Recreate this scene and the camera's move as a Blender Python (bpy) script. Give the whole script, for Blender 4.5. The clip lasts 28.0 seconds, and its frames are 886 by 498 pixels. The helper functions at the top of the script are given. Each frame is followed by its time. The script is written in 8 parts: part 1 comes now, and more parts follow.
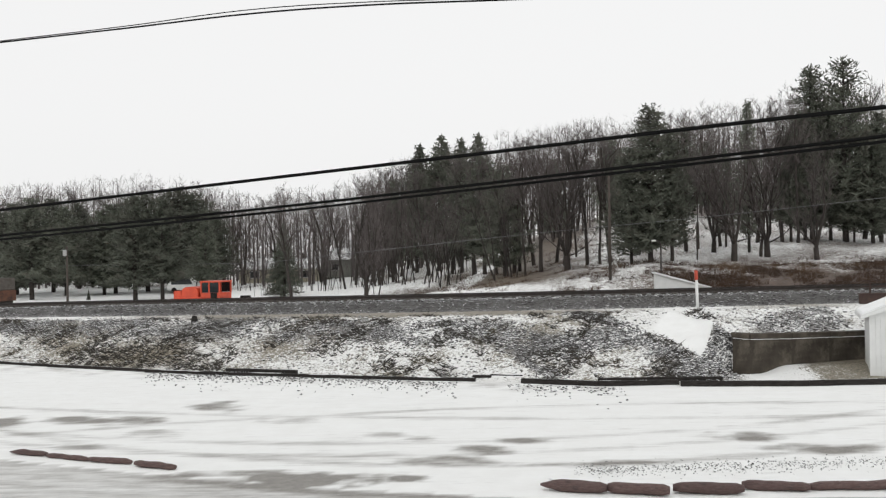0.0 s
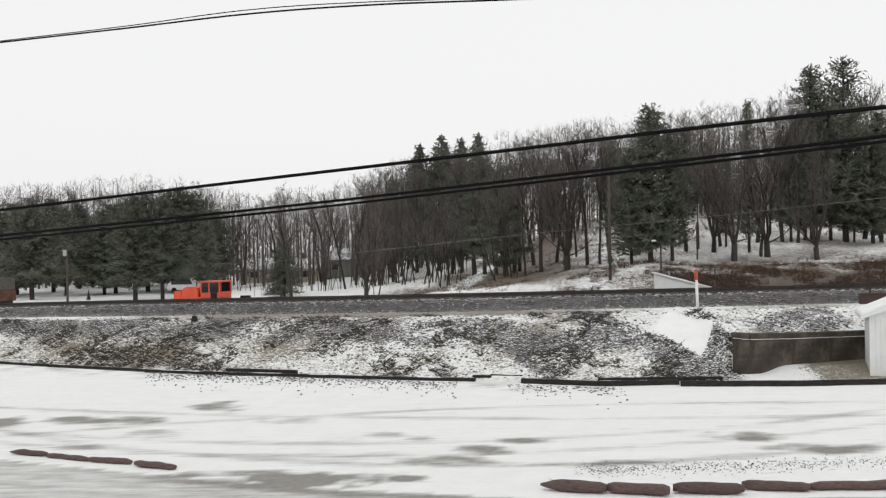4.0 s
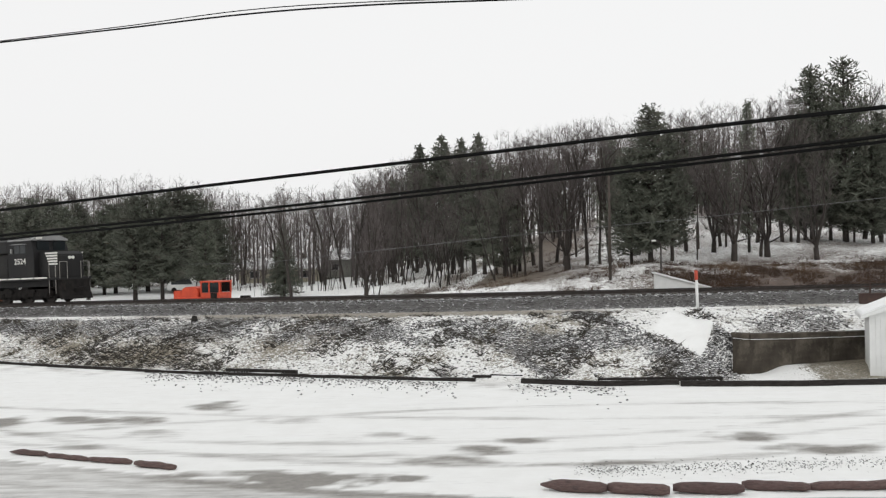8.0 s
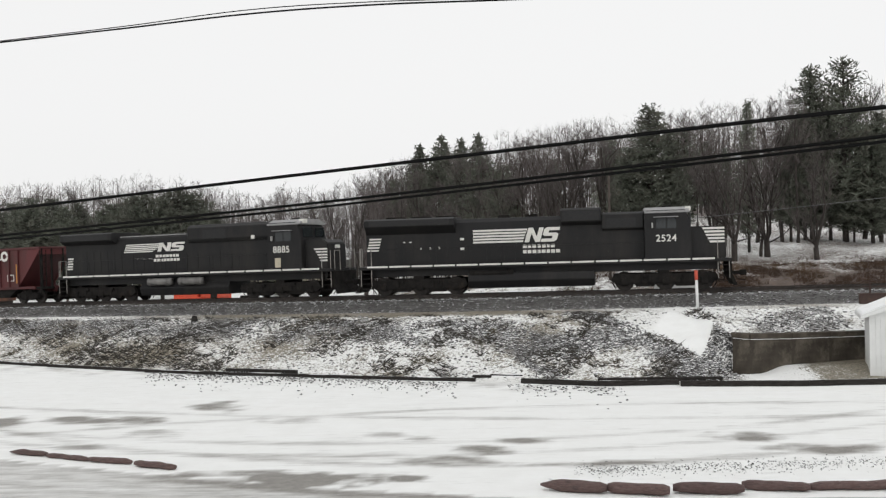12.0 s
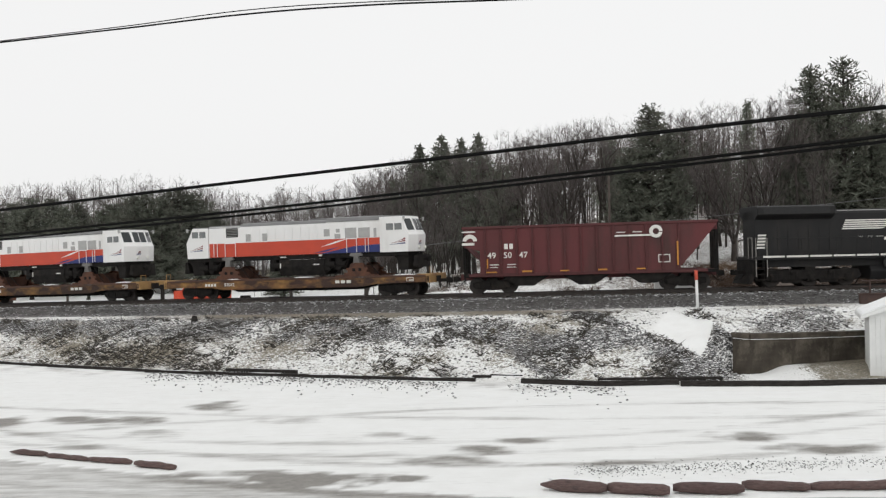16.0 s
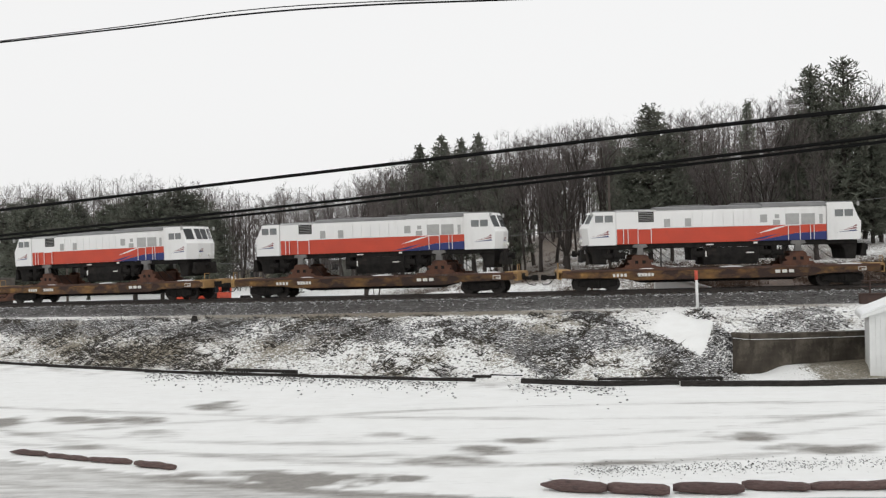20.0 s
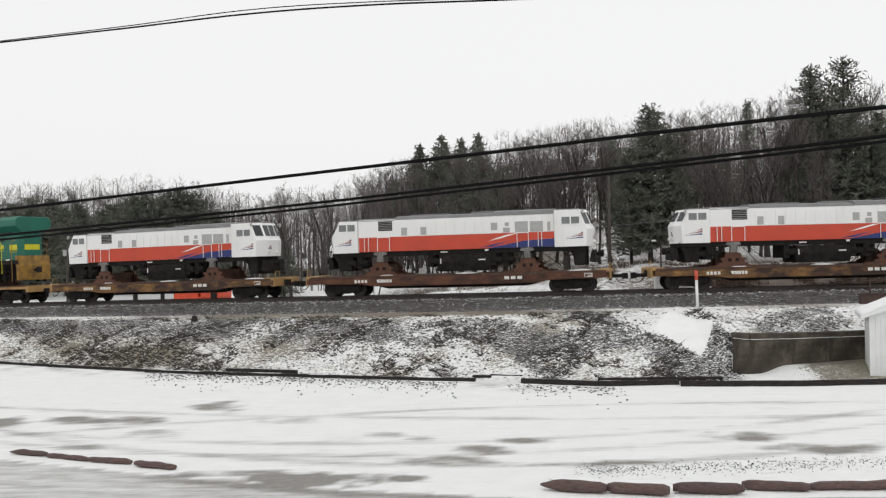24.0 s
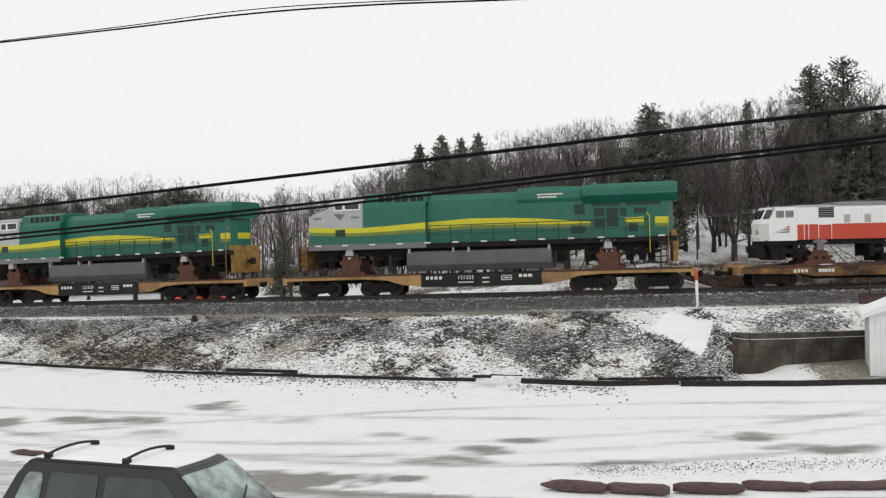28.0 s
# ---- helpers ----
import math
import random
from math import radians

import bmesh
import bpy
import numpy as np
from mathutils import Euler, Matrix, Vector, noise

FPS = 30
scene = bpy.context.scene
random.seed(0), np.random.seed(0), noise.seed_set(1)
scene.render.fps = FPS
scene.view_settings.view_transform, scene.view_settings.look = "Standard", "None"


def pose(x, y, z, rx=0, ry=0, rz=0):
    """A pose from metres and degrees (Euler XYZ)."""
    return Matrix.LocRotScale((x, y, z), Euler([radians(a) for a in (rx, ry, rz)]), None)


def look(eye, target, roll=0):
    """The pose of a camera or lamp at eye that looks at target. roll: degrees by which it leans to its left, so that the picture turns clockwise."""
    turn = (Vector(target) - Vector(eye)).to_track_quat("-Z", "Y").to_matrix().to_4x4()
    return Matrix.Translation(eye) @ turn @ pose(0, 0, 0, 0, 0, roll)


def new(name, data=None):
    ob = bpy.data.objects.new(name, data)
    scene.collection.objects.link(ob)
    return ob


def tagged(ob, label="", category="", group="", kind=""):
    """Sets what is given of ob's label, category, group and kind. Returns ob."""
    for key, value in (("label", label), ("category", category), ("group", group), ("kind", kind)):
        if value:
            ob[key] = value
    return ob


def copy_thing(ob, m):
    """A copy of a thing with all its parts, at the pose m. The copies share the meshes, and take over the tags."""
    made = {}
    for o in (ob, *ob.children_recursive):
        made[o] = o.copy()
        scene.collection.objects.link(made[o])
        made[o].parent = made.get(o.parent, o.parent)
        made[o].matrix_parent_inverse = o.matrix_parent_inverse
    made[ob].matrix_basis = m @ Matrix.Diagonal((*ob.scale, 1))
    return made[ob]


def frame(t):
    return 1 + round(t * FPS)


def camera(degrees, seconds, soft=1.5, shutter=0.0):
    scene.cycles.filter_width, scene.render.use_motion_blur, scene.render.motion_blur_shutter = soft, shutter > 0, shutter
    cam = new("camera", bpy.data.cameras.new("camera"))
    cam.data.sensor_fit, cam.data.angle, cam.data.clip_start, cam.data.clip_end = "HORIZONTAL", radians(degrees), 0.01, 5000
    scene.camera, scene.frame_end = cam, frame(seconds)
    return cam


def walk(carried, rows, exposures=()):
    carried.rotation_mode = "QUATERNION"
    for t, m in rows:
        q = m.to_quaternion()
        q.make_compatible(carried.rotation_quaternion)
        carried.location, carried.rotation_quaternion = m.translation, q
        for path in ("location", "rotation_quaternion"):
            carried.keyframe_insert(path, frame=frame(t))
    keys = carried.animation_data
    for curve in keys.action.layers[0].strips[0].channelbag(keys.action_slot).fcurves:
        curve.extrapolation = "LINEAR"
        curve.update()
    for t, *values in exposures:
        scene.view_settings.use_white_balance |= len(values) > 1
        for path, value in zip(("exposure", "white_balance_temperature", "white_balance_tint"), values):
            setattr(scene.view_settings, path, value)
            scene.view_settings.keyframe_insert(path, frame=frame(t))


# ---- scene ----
cam = camera(47.07, 28.0, 1.3)
EYE = pose(0, 0, 5.7, 90, 0, 0) @ pose(0, 0, 0, 0, 0, -1.0)
walk(cam, [(0.0, EYE), (28.0, EYE)])

# overcast winter daylight
world = bpy.data.worlds.new("overcast_sky")
scene.world = world
world.use_nodes = True
wn, wl = world.node_tree.nodes, world.node_tree.links
sky = wn.new("ShaderNodeTexSky")
sky.sky_type, sky.sun_disc = "NISHITA", False
sky.sun_elevation, sky.sun_rotation = radians(28), radians(200)
sky.air_density, sky.dust_density, sky.ozone_density = 1.0, 4.0, 0.5
grey = wn.new("ShaderNodeHueSaturation")
grey.inputs["Saturation"].default_value = 0.12
grey.inputs["Value"].default_value = 0.10
cloud = wn.new("ShaderNodeMix")
cloud.data_type = "RGBA"
cloud.inputs[0].default_value = 0.88
cloud.inputs[7].default_value = (0.97, 0.97, 0.97, 1)
wl.new(sky.outputs[0], grey.inputs["Color"])
wl.new(grey.outputs[0], cloud.inputs[6])
back = wn["Background"]
wl.new(cloud.outputs[2], back.inputs[0])
back.inputs[1].default_value = 1.0

sun = new("sun", bpy.data.lights.new("sun", "SUN"))
sun.data.energy, sun.data.angle, sun.data.color = 0.3, radians(30), (1.0, 0.97, 0.93)
sun.matrix_world = look((20, -40, 40), (0, 10, 0))
scene.view_settings.exposure = 0.0


# ---- materials ----
def nodes_of(name):
    m = bpy.data.materials.new(name)
    m.use_nodes = True
    return m, m.node_tree.nodes, m.node_tree.links, m.node_tree.nodes["Principled BSDF"]


def noise_node(n, l, coord, scale, detail=5.0, rough=0.6):
    t = n.new("ShaderNodeTexNoise")
    t.inputs["Scale"].default_value, t.inputs["Detail"].default_value, t.inputs["Roughness"].default_value = scale, detail, rough
    l.new(coord, t.inputs["Vector"])
    return t


def ramp(n, l, src, lo, hi):
    r = n.new("ShaderNodeMapRange")
    r.inputs["From Min"].default_value, r.inputs["From Max"].default_value = lo, hi
    l.new(src, r.inputs["Value"])
    return r.outputs["Result"]


def blend(n, l, fac, a, b):
    m = n.new("ShaderNodeMix")
    m.data_type = "RGBA"
    for k, v in ((0, fac), (6, a), (7, b)):
        if isinstance(v, (tuple, float, int)):
            m.inputs[k].default_value = (*v, 1) if isinstance(v, tuple) else v
        else:
            l.new(v, m.inputs[k])
    return m.outputs[2]


def surface(name, c, c2=None, dirt=None, grain=6.0, fine=40.0, rough=0.6, metal=0.0, bump=0.15, amount=0.5, vary=0.0, stretch=(1, 1, 1), gloss=0.5):
    """Two scales of variation: patches of c2, stains of dirt; fine bump."""
    m, n, l, p = nodes_of(name)
    tc = n.new("ShaderNodeTexCoord")
    mp = n.new("ShaderNodeMapping")
    mp.inputs["Scale"].default_value = stretch
    l.new(tc.outputs["Object"], mp.inputs["Vector"])
    a = noise_node(n, l, mp.outputs[0], grain)
    b = noise_node(n, l, mp.outputs[0], fine, 3)
    c2 = c2 or tuple(v * 0.8 for v in c)
    col = blend(n, l, ramp(n, l, a.outputs[0], 0.35, 0.65), c, c2)
    if dirt:
        d = noise_node(n, l, mp.outputs[0], grain * 0.37, 7, 0.7)
        col = blend(n, l, ramp(n, l, d.outputs[0], 0.62 - 0.2 * amount, 0.8 - 0.2 * amount), col, dirt)
    if vary:
        oi = n.new("ShaderNodeObjectInfo")
        hs = n.new("ShaderNodeHueSaturation")
        l.new(ramp_to(n, l, oi.outputs["Random"], 1 - vary, 1 + vary), hs.inputs["Value"])
        l.new(col, hs.inputs["Color"])
        col = hs.outputs[0]
    l.new(col, p.inputs["Base Color"])
    rr = n.new("ShaderNodeMapRange")
    rr.inputs["To Min"].default_value, rr.inputs["To Max"].default_value = max(0.03, rough - 0.12), min(1, rough + 0.12)
    l.new(b.outputs[0], rr.inputs["Value"])
    l.new(rr.outputs[0], p.inputs["Roughness"])
    p.inputs["Metallic"].default_value = metal
    p.inputs["Specular IOR Level"].default_value = gloss
    if bump:
        bp = n.new("ShaderNodeBump")
        bp.inputs["Strength"].default_value, bp.inputs["Distance"].default_value = bump, 0.02
        l.new(b.outputs[0], bp.inputs["Height"])
        l.new(bp.outputs[0], p.inputs["Normal"])
    return m


def ramp_to(n, l, src, lo, hi):
    r = n.new("ShaderNodeMapRange")
    r.inputs["To Min"].default_value, r.inputs["To Max"].default_value = lo, hi
    l.new(src, r.inputs["Value"])
    return r.outputs["Result"]


def ground_surface():
    """Snow, grass, rock and asphalt, mixed by the cover stored on the ground sheet."""
    m, n, l, p = nodes_of("snowy_ground")
    tc = n.new("ShaderNodeTexCoord").outputs["Object"]
    at = n.new("ShaderNodeAttribute")
    at.attribute_name = "cover"
    sp = n.new("ShaderNodeSeparateColor")
    l.new(at.outputs["Color"], sp.inputs[0])
    snow_amt, grass_amt, rock_amt = sp.outputs
    big = noise_node(n, l, tc, 1.1, 6, 0.65)
    mid = noise_node(n, l, tc, 4.0, 8, 0.72)
    fin = noise_node(n, l, tc, 11, 5, 0.7)
    asph = blend(n, l, ramp(n, l, mid.outputs[0], 0.35, 0.7), (0.19, 0.18, 0.165), (0.30, 0.285, 0.26))
    gr = blend(n, l, ramp(n, l, fin.outputs[0], 0.38, 0.62), (0.070, 0.058, 0.034), (0.34, 0.30, 0.225))
    rk = blend(n, l, ramp(n, l, fin.outputs[0], 0.42, 0.60), (0.022, 0.021, 0.021), (0.13, 0.125, 0.12))
    lt = blend(n, l, ramp(n, l, fin.outputs[0], 0.38, 0.62), (0.045, 0.030, 0.023), (0.20, 0.135, 0.10))
    lt = blend(n, l, ramp(n, l, mid.outputs[0], 0.42, 0.62), lt, (0.055, 0.045, 0.036))
    gr = blend(n, l, at.outputs["Alpha"], gr, lt)
    base = blend(n, l, grass_amt, asph, gr)
    base = blend(n, l, rock_amt, base, rk)

    def madd(src, k, plus):
        q = n.new("ShaderNodeMath")
        q.operation = "MULTIPLY_ADD"
        l.new(src, q.inputs[0])
        q.inputs[1].default_value = k
        l.new(plus, q.inputs[2])
        return q.outputs[0]
    # the snow lies where cover plus grain passes a threshold; on stones and grass the edge is crisp
    s = madd(fin.outputs[0], 0.95, madd(mid.outputs[0], 0.75, snow_amt))
    # slush is drawn out along the way that wheels go
    mp = n.new("ShaderNodeMapping")
    mp.inputs["Rotation"].default_value = (0, 0, 0.3)
    mp.inputs["Scale"].default_value = (0.14, 1, 1)
    l.new(tc, mp.inputs["Vector"])
    drag = noise_node(n, l, mp.outputs[0], 3.2, 6, 0.62)
    rut = noise_node(n, l, mp.outputs[0], 13.0, 4, 0.6)
    soft = ramp(n, l, madd(fin.outputs[0], 0.05, madd(drag.outputs[0], 0.62, madd(big.outputs[0], 0.35, madd(rut.outputs[0], 0.30, snow_amt)))), 1.05, 1.56)
    crisp = ramp(n, l, s, 1.335, 1.40)
    sf = n.new("ShaderNodeMix")
    l.new(grass_amt, sf.inputs[0])
    l.new(soft, sf.inputs[2])
    l.new(crisp, sf.inputs[3])
    sf2 = n.new("ShaderNodeMix")
    l.new(rock_amt, sf2.inputs[0])
    l.new(sf.outputs[0], sf2.inputs[2])
    l.new(crisp, sf2.inputs[3])
    cover = sf2.outputs[0]
    white = blend(n, l, ramp(n, l, big.outputs[0], 0.3, 0.7), (0.90, 0.91, 0.90), (0.83, 0.835, 0.82))
    l.new(blend(n, l, cover, base, white), p.inputs["Base Color"])
    l.new(ramp_to(n, l, cover, 0.55, 0.85), p.inputs["Roughness"])
    bp = n.new("ShaderNodeBump")
    bp.inputs["Strength"].default_value, bp.inputs["Distance"].default_value = 0.5, 0.06
    l.new(s, bp.inputs["Height"])
    l.new(bp.outputs[0], p.inputs["Normal"])
    return m


def snowy_stone():
    """Dark stone with snow on what faces up."""
    m, n, l, p = nodes_of("snow_dusted_stone")
    tc = n.new("ShaderNodeTexCoord").outputs["Object"]
    g = n.new("ShaderNodeNewGeometry")
    xyz = n.new("ShaderNodeSeparateXYZ")
    l.new(g.outputs["True Normal"], xyz.inputs[0])
    a = noise_node(n, l, tc, 2.2, 5)
    b = noise_node(n, l, tc, 14, 3)
    q = n.new("ShaderNodeMath")
    q.operation = "MULTIPLY_ADD"
    l.new(a.outputs[0], q.inputs[0])
    q.inputs[1].default_value = 1.1
    l.new(xyz.outputs[2], q.inputs[2])
    hue = n.new("ShaderNodeMapRange")
    l.new(g.outputs["Random Per Island"], hue.inputs["Value"])
    stone = blend(n, l, hue.outputs[0], (0.035, 0.033, 0.032), (0.15, 0.145, 0.14))
    stone = blend(n, l, ramp(n, l, b.outputs[0], 0.4, 0.6), stone, (0.035, 0.033, 0.031))
    l.new(blend(n, l, ramp(n, l, q.outputs[0], 1.36, 1.52), stone, (0.82, 0.83, 0.83)), p.inputs["Base Color"])
    p.inputs["Roughness"].default_value = 0.9
    return m


SNOWSTONE = snowy_stone()
GROUND = ground_surface()
SNOW = surface("snow", (0.90, 0.91, 0.91), (0.84, 0.85, 0.85), grain=2, fine=14, rough=0.8, bump=0.3)
STEEL = surface("worn_rail_steel", (0.055, 0.045, 0.04), (0.035, 0.03, 0.027), grain=3, rough=0.5, metal=0.4)
TIE = surface("weathered_tie", (0.06, 0.05, 0.042), (0.10, 0.09, 0.08), grain=5, rough=0.9, bump=0.4, vary=0.3)
TIMBER = surface("black_creosoted_timber", (0.018, 0.016, 0.015), (0.045, 0.041, 0.038), grain=4, rough=0.9, gloss=0.15, bump=0.5, stretch=(1, 6, 6))
LOG = surface("red_brown_log", (0.085, 0.046, 0.042), (0.13, 0.088, 0.080), (0.035, 0.024, 0.023), grain=7, rough=0.75, bump=0.5, stretch=(1, 5, 5), vary=0.15)
CONCRETE = surface("stained_concrete", (0.042, 0.036, 0.029), (0.075, 0.064, 0.052), (0.17, 0.15, 0.12), grain=1.3, fine=30, rough=0.95, bump=0.35, amount=0.65, gloss=0.2)
WHITEWALL = surface("white_painted_boards", (0.76, 0.77, 0.76), (0.68, 0.69, 0.68), (0.5, 0.5, 0.48), grain=1.5, rough=0.6, amount=0.1)
BARK = surface("bark", (0.050, 0.041, 0.036), (0.030, 0.025, 0.022), grain=3, fine=18, rough=0.95, bump=0.6, vary=0.25)
TWIG = surface("twigs", (0.135, 0.116, 0.110), (0.092, 0.079, 0.076), grain=2, rough=0.95, bump=0, vary=0.25)
NEEDLE = surface("pine_needles", (0.088, 0.100, 0.076), (0.115, 0.122, 0.094), (0.108, 0.092, 0.076), grain=1.2, fine=9, rough=0.8, bump=0, vary=0.25)
BRUSH = surface("dry_brush", (0.080, 0.046, 0.028), (0.045, 0.030, 0.022), (0.15, 0.10, 0.06), grain=0.6, rough=0.95, bump=0)
STRAW = surface("dry_grass", (0.085, 0.078, 0.066), (0.045, 0.041, 0.037), (0.21, 0.175, 0.105), grain=0.9, fine=9, rough=0.95, bump=0, amount=0.25)
CABLE = surface("black_cable", (0.008, 0.008, 0.008), rough=0.8, bump=0, gloss=0.1)
WIRE = surface("grey_wire", (0.16, 0.16, 0.165), rough=0.5, bump=0)
POLEWOOD = surface("pole_wood", (0.075, 0.06, 0.05), (0.05, 0.04, 0.034), grain=3, rough=0.9, bump=0.4)


# ---- mesh helpers ----
def mesh_ob(name, bm, material, parent=None, label="", smooth=False):
    me = bpy.data.meshes.new(name)
    bm.to_mesh(me)
    bm.free()
    for mm in material if isinstance(material, (list, tuple)) else [material]:
        me.materials.append(mm)
    if smooth:
        me.polygons.foreach_set("use_smooth", [True] * len(me.polygons))
    ob = new(name, me)
    if parent:
        ob.parent = parent
    if label:
        ob["label"] = label
    return ob


def part(name, bm, material, parent, label="", smooth=False):
    return mesh_ob(name, bm, material, parent, label, smooth)


def raw_ob(name, verts, faces, material, parent=None, smooth=False):
    me = bpy.data.meshes.new(name)
    me.from_pydata(verts, [], faces)
    me.materials.append(material)
    if smooth:
        me.polygons.foreach_set("use_smooth", [True] * len(me.polygons))
    ob = new(name, me)
    if parent:
        ob.parent = parent
    return ob


def thing(name, label, category, group="", m=None):
    ob = new(name)
    ob.empty_display_size = 0.2
    if m is not None:
        ob.matrix_world = m
    return tagged(ob, label, category, group)


def box(bm, x0, x1, y0, y1, z0, z1, bevel=0.0, m=None):
    r = bmesh.ops.create_cube(bm, size=1, matrix=Matrix.Translation(((x0 + x1) / 2, (y0 + y1) / 2, (z0 + z1) / 2)) @ Matrix.Diagonal((abs(x1 - x0), abs(y1 - y0), abs(z1 - z0), 1)))
    vs = r["verts"]
    if m is not None:
        bmesh.ops.transform(bm, matrix=m, verts=vs)
    if bevel:
        bmesh.ops.bevel(bm, geom=list({e for v in vs for e in v.link_edges}), offset=bevel, segments=1, affect="EDGES")
    return vs


def cyl(bm, a, b, r, seg=12, r2=None):
    a, b = Vector(a), Vector(b)
    d = b - a
    m = Matrix.Translation((a + b) / 2) @ d.to_track_quat("Z", "Y").to_matrix().to_4x4()
    bmesh.ops.create_cone(bm, cap_ends=True, segments=seg, radius1=r, radius2=r if r2 is None else r2, depth=d.length, matrix=m)


def slab(bm, pts, y0, y1, bevel=0.0):
    """A side outline (x, z) drawn out from y0 to y1."""
    lo = [bm.verts.new((x, y0, z)) for x, z in pts]
    hi = [bm.verts.new((x, y1, z)) for x, z in pts]
    fs = [bm.faces.new(lo), bm.faces.new(hi[::-1])]
    k = len(pts)
    for i in range(k):
        fs.append(bm.faces.new((lo[i], hi[i], hi[(i + 1) % k], lo[(i + 1) % k])))
    bmesh.ops.recalc_face_normals(bm, faces=fs)
    if bevel:
        bmesh.ops.bevel(bm, geom=list({e for f in fs for e in f.edges}), offset=bevel, segments=2, affect="EDGES")


def loft(bm, outline, x0, x1, bevel=0.0):
    """A cross outline (y, z) drawn out from x0 to x1."""
    lo = [bm.verts.new((x0, y, z)) for y, z in outline]
    hi = [bm.verts.new((x1, y, z)) for y, z in outline]
    k = len(outline)
    fs = [bm.faces.new(lo), bm.faces.new(hi[::-1])]
    for i in range(k):
        fs.append(bm.faces.new((lo[i], hi[i], hi[(i + 1) % k], lo[(i + 1) % k])))
    bmesh.ops.recalc_face_normals(bm, faces=fs)
    if bevel:
        bmesh.ops.bevel(bm, geom=list({e for f in fs for e in f.edges}), offset=bevel, segments=1, affect="EDGES")


def rod(bm, pts, r, seg=6):
    """One bent round bar through pts."""
    pts = [Vector(p) for p in pts]
    rings = []
    for j, p in enumerate(pts):
        d = (pts[min(j + 1, len(pts) - 1)] - pts[max(j - 1, 0)]).normalized()
        a = d.cross(Vector((0.13, 0.21, 0.97)))
        a = a.normalized() if a.length > 0.25 else d.cross(Vector((1, 0, 0))).normalized()
        c = d.cross(a)
        rings.append([bm.verts.new(p + (a * math.cos(6.2832 * k / seg) + c * math.sin(6.2832 * k / seg)) * r) for k in range(seg)])
    for r0, r1 in zip(rings, rings[1:]):
        for k in range(seg):
            bm.faces.new((r0[k], r0[(k + 1) % seg], r1[(k + 1) % seg], r1[k]))
    bm.faces.new(rings[0][::-1])
    bm.faces.new(rings[-1])


def split_part(name, bm, material, parent, label=""):
    """As part(), but each loose piece of bm becomes a part of its own."""
    bm.verts.ensure_lookup_table()
    left, made = set(bm.verts), []
    while left:
        todo, island = [next(iter(left))], set()
        while todo:
            v = todo.pop()
            if v not in island:
                island.add(v)
                todo += [e.other_vert(v) for e in v.link_edges]
        left -= island
        made.append(island)
    made.sort(key=lambda s: min((v.co.x, v.co.y, v.co.z) for v in s))
    out = []
    for island in made:
        one = B()
        index = {v: one.verts.new(v.co) for v in island}
        for f in {f for v in island for f in v.link_faces}:
            one.faces.new([index[v] for v in f.verts])
        out.append(part(name, one, material, parent, label))
    bm.free()
    return out


def B():
    return bmesh.new()


# ---- the line of the track ----
DEEP = 1.5  # depths below are drawn at two thirds; this brings them to metres
TRACK_S = np.arange(-360.0, 260.0, 0.5)


def track_line():
    u = np.clip(TRACK_S, -48, 40) / 50
    head = 0.24062 + -0.61864 * u + -0.22296 * u * u + 0.52056 * u ** 3 + 0.37293 * u ** 4
    z = 3.06141 + 0.70297 * u + -0.45915 * u * u + 0.00921 * u ** 3
    z = z + np.minimum(TRACK_S + 48, 0) * 0.012
    i0 = int(np.argmin(abs(TRACK_S)))

    def total(d):
        c = np.concatenate([[0], np.cumsum((d[1:] + d[:-1]) / 2) * 0.5])
        return c - c[i0]
    return total(np.cos(head)), 59.63544 + total(-np.sin(head)), z, head


TX, TY, TZ, TH = track_line()


def on_track(s, out=0.0, up=0.0):
    """A point beside the track's centre line: out metres towards the road, up metres over the rails."""
    x, y, z, h = (float(np.interp(s, TRACK_S, a)) for a in (TX, TY, TZ, TH))
    return Vector((x - math.sin(h) * out, y - math.cos(h) * out, z + up))


def smooth01(v):
    v = np.clip(v, 0, 1)
    return v * v * (3 - 2 * v)


BASE_X = np.array([-130, -60, -23.6, -14.8, -7.5, -0.8, 3.2, 6.2, 13.7, 17.5, 60])
BASE_Y = np.array([82, 50.5, 35.95, 32.95, 31.2, 29.5, 28.45, 27.7, 27.0, 27.1, 29.0])


def near_track(x, y):
    """Distance along the track and out from it (towards the road is positive)."""
    ss = slice(0, None, 4)
    px, py, ph, ps = TX[ss], TY[ss], TH[ss], TRACK_S[ss]
    s, d = np.empty(len(x)), np.empty(len(x))
    for i in range(0, len(x), 4000):
        j = slice(i, i + 4000)
        k = np.argmin((x[j, None] - px) ** 2 + (y[j, None] - py) ** 2, 1)
        dx, dy = x[j] - px[k], y[j] - py[k]
        s[j] = ps[k] + dx * np.cos(ph[k]) - dy * np.sin(ph[k])
        d[j] = -dx * np.sin(ph[k]) - dy * np.cos(ph[k])
    return s, d


def lumps(x, y, size, seed=0.0):
    """Cheap smooth unevenness, about -1 to 1."""
    a = np.sin(x / size * 1.7 + seed + 1.3 * np.sin(y / size * 1.1 + seed * 2)) * np.cos(y / size * 1.9 - seed + 0.9 * np.sin(x / size * 0.8))
    b = np.sin(x / size * 4.1 - seed * 3 + 1.7 * np.cos(y / size * 3.3)) * np.sin(y / size * 3.7 + seed + np.sin(x / size * 2.9))
    return 0.65 * a + 0.35 * b


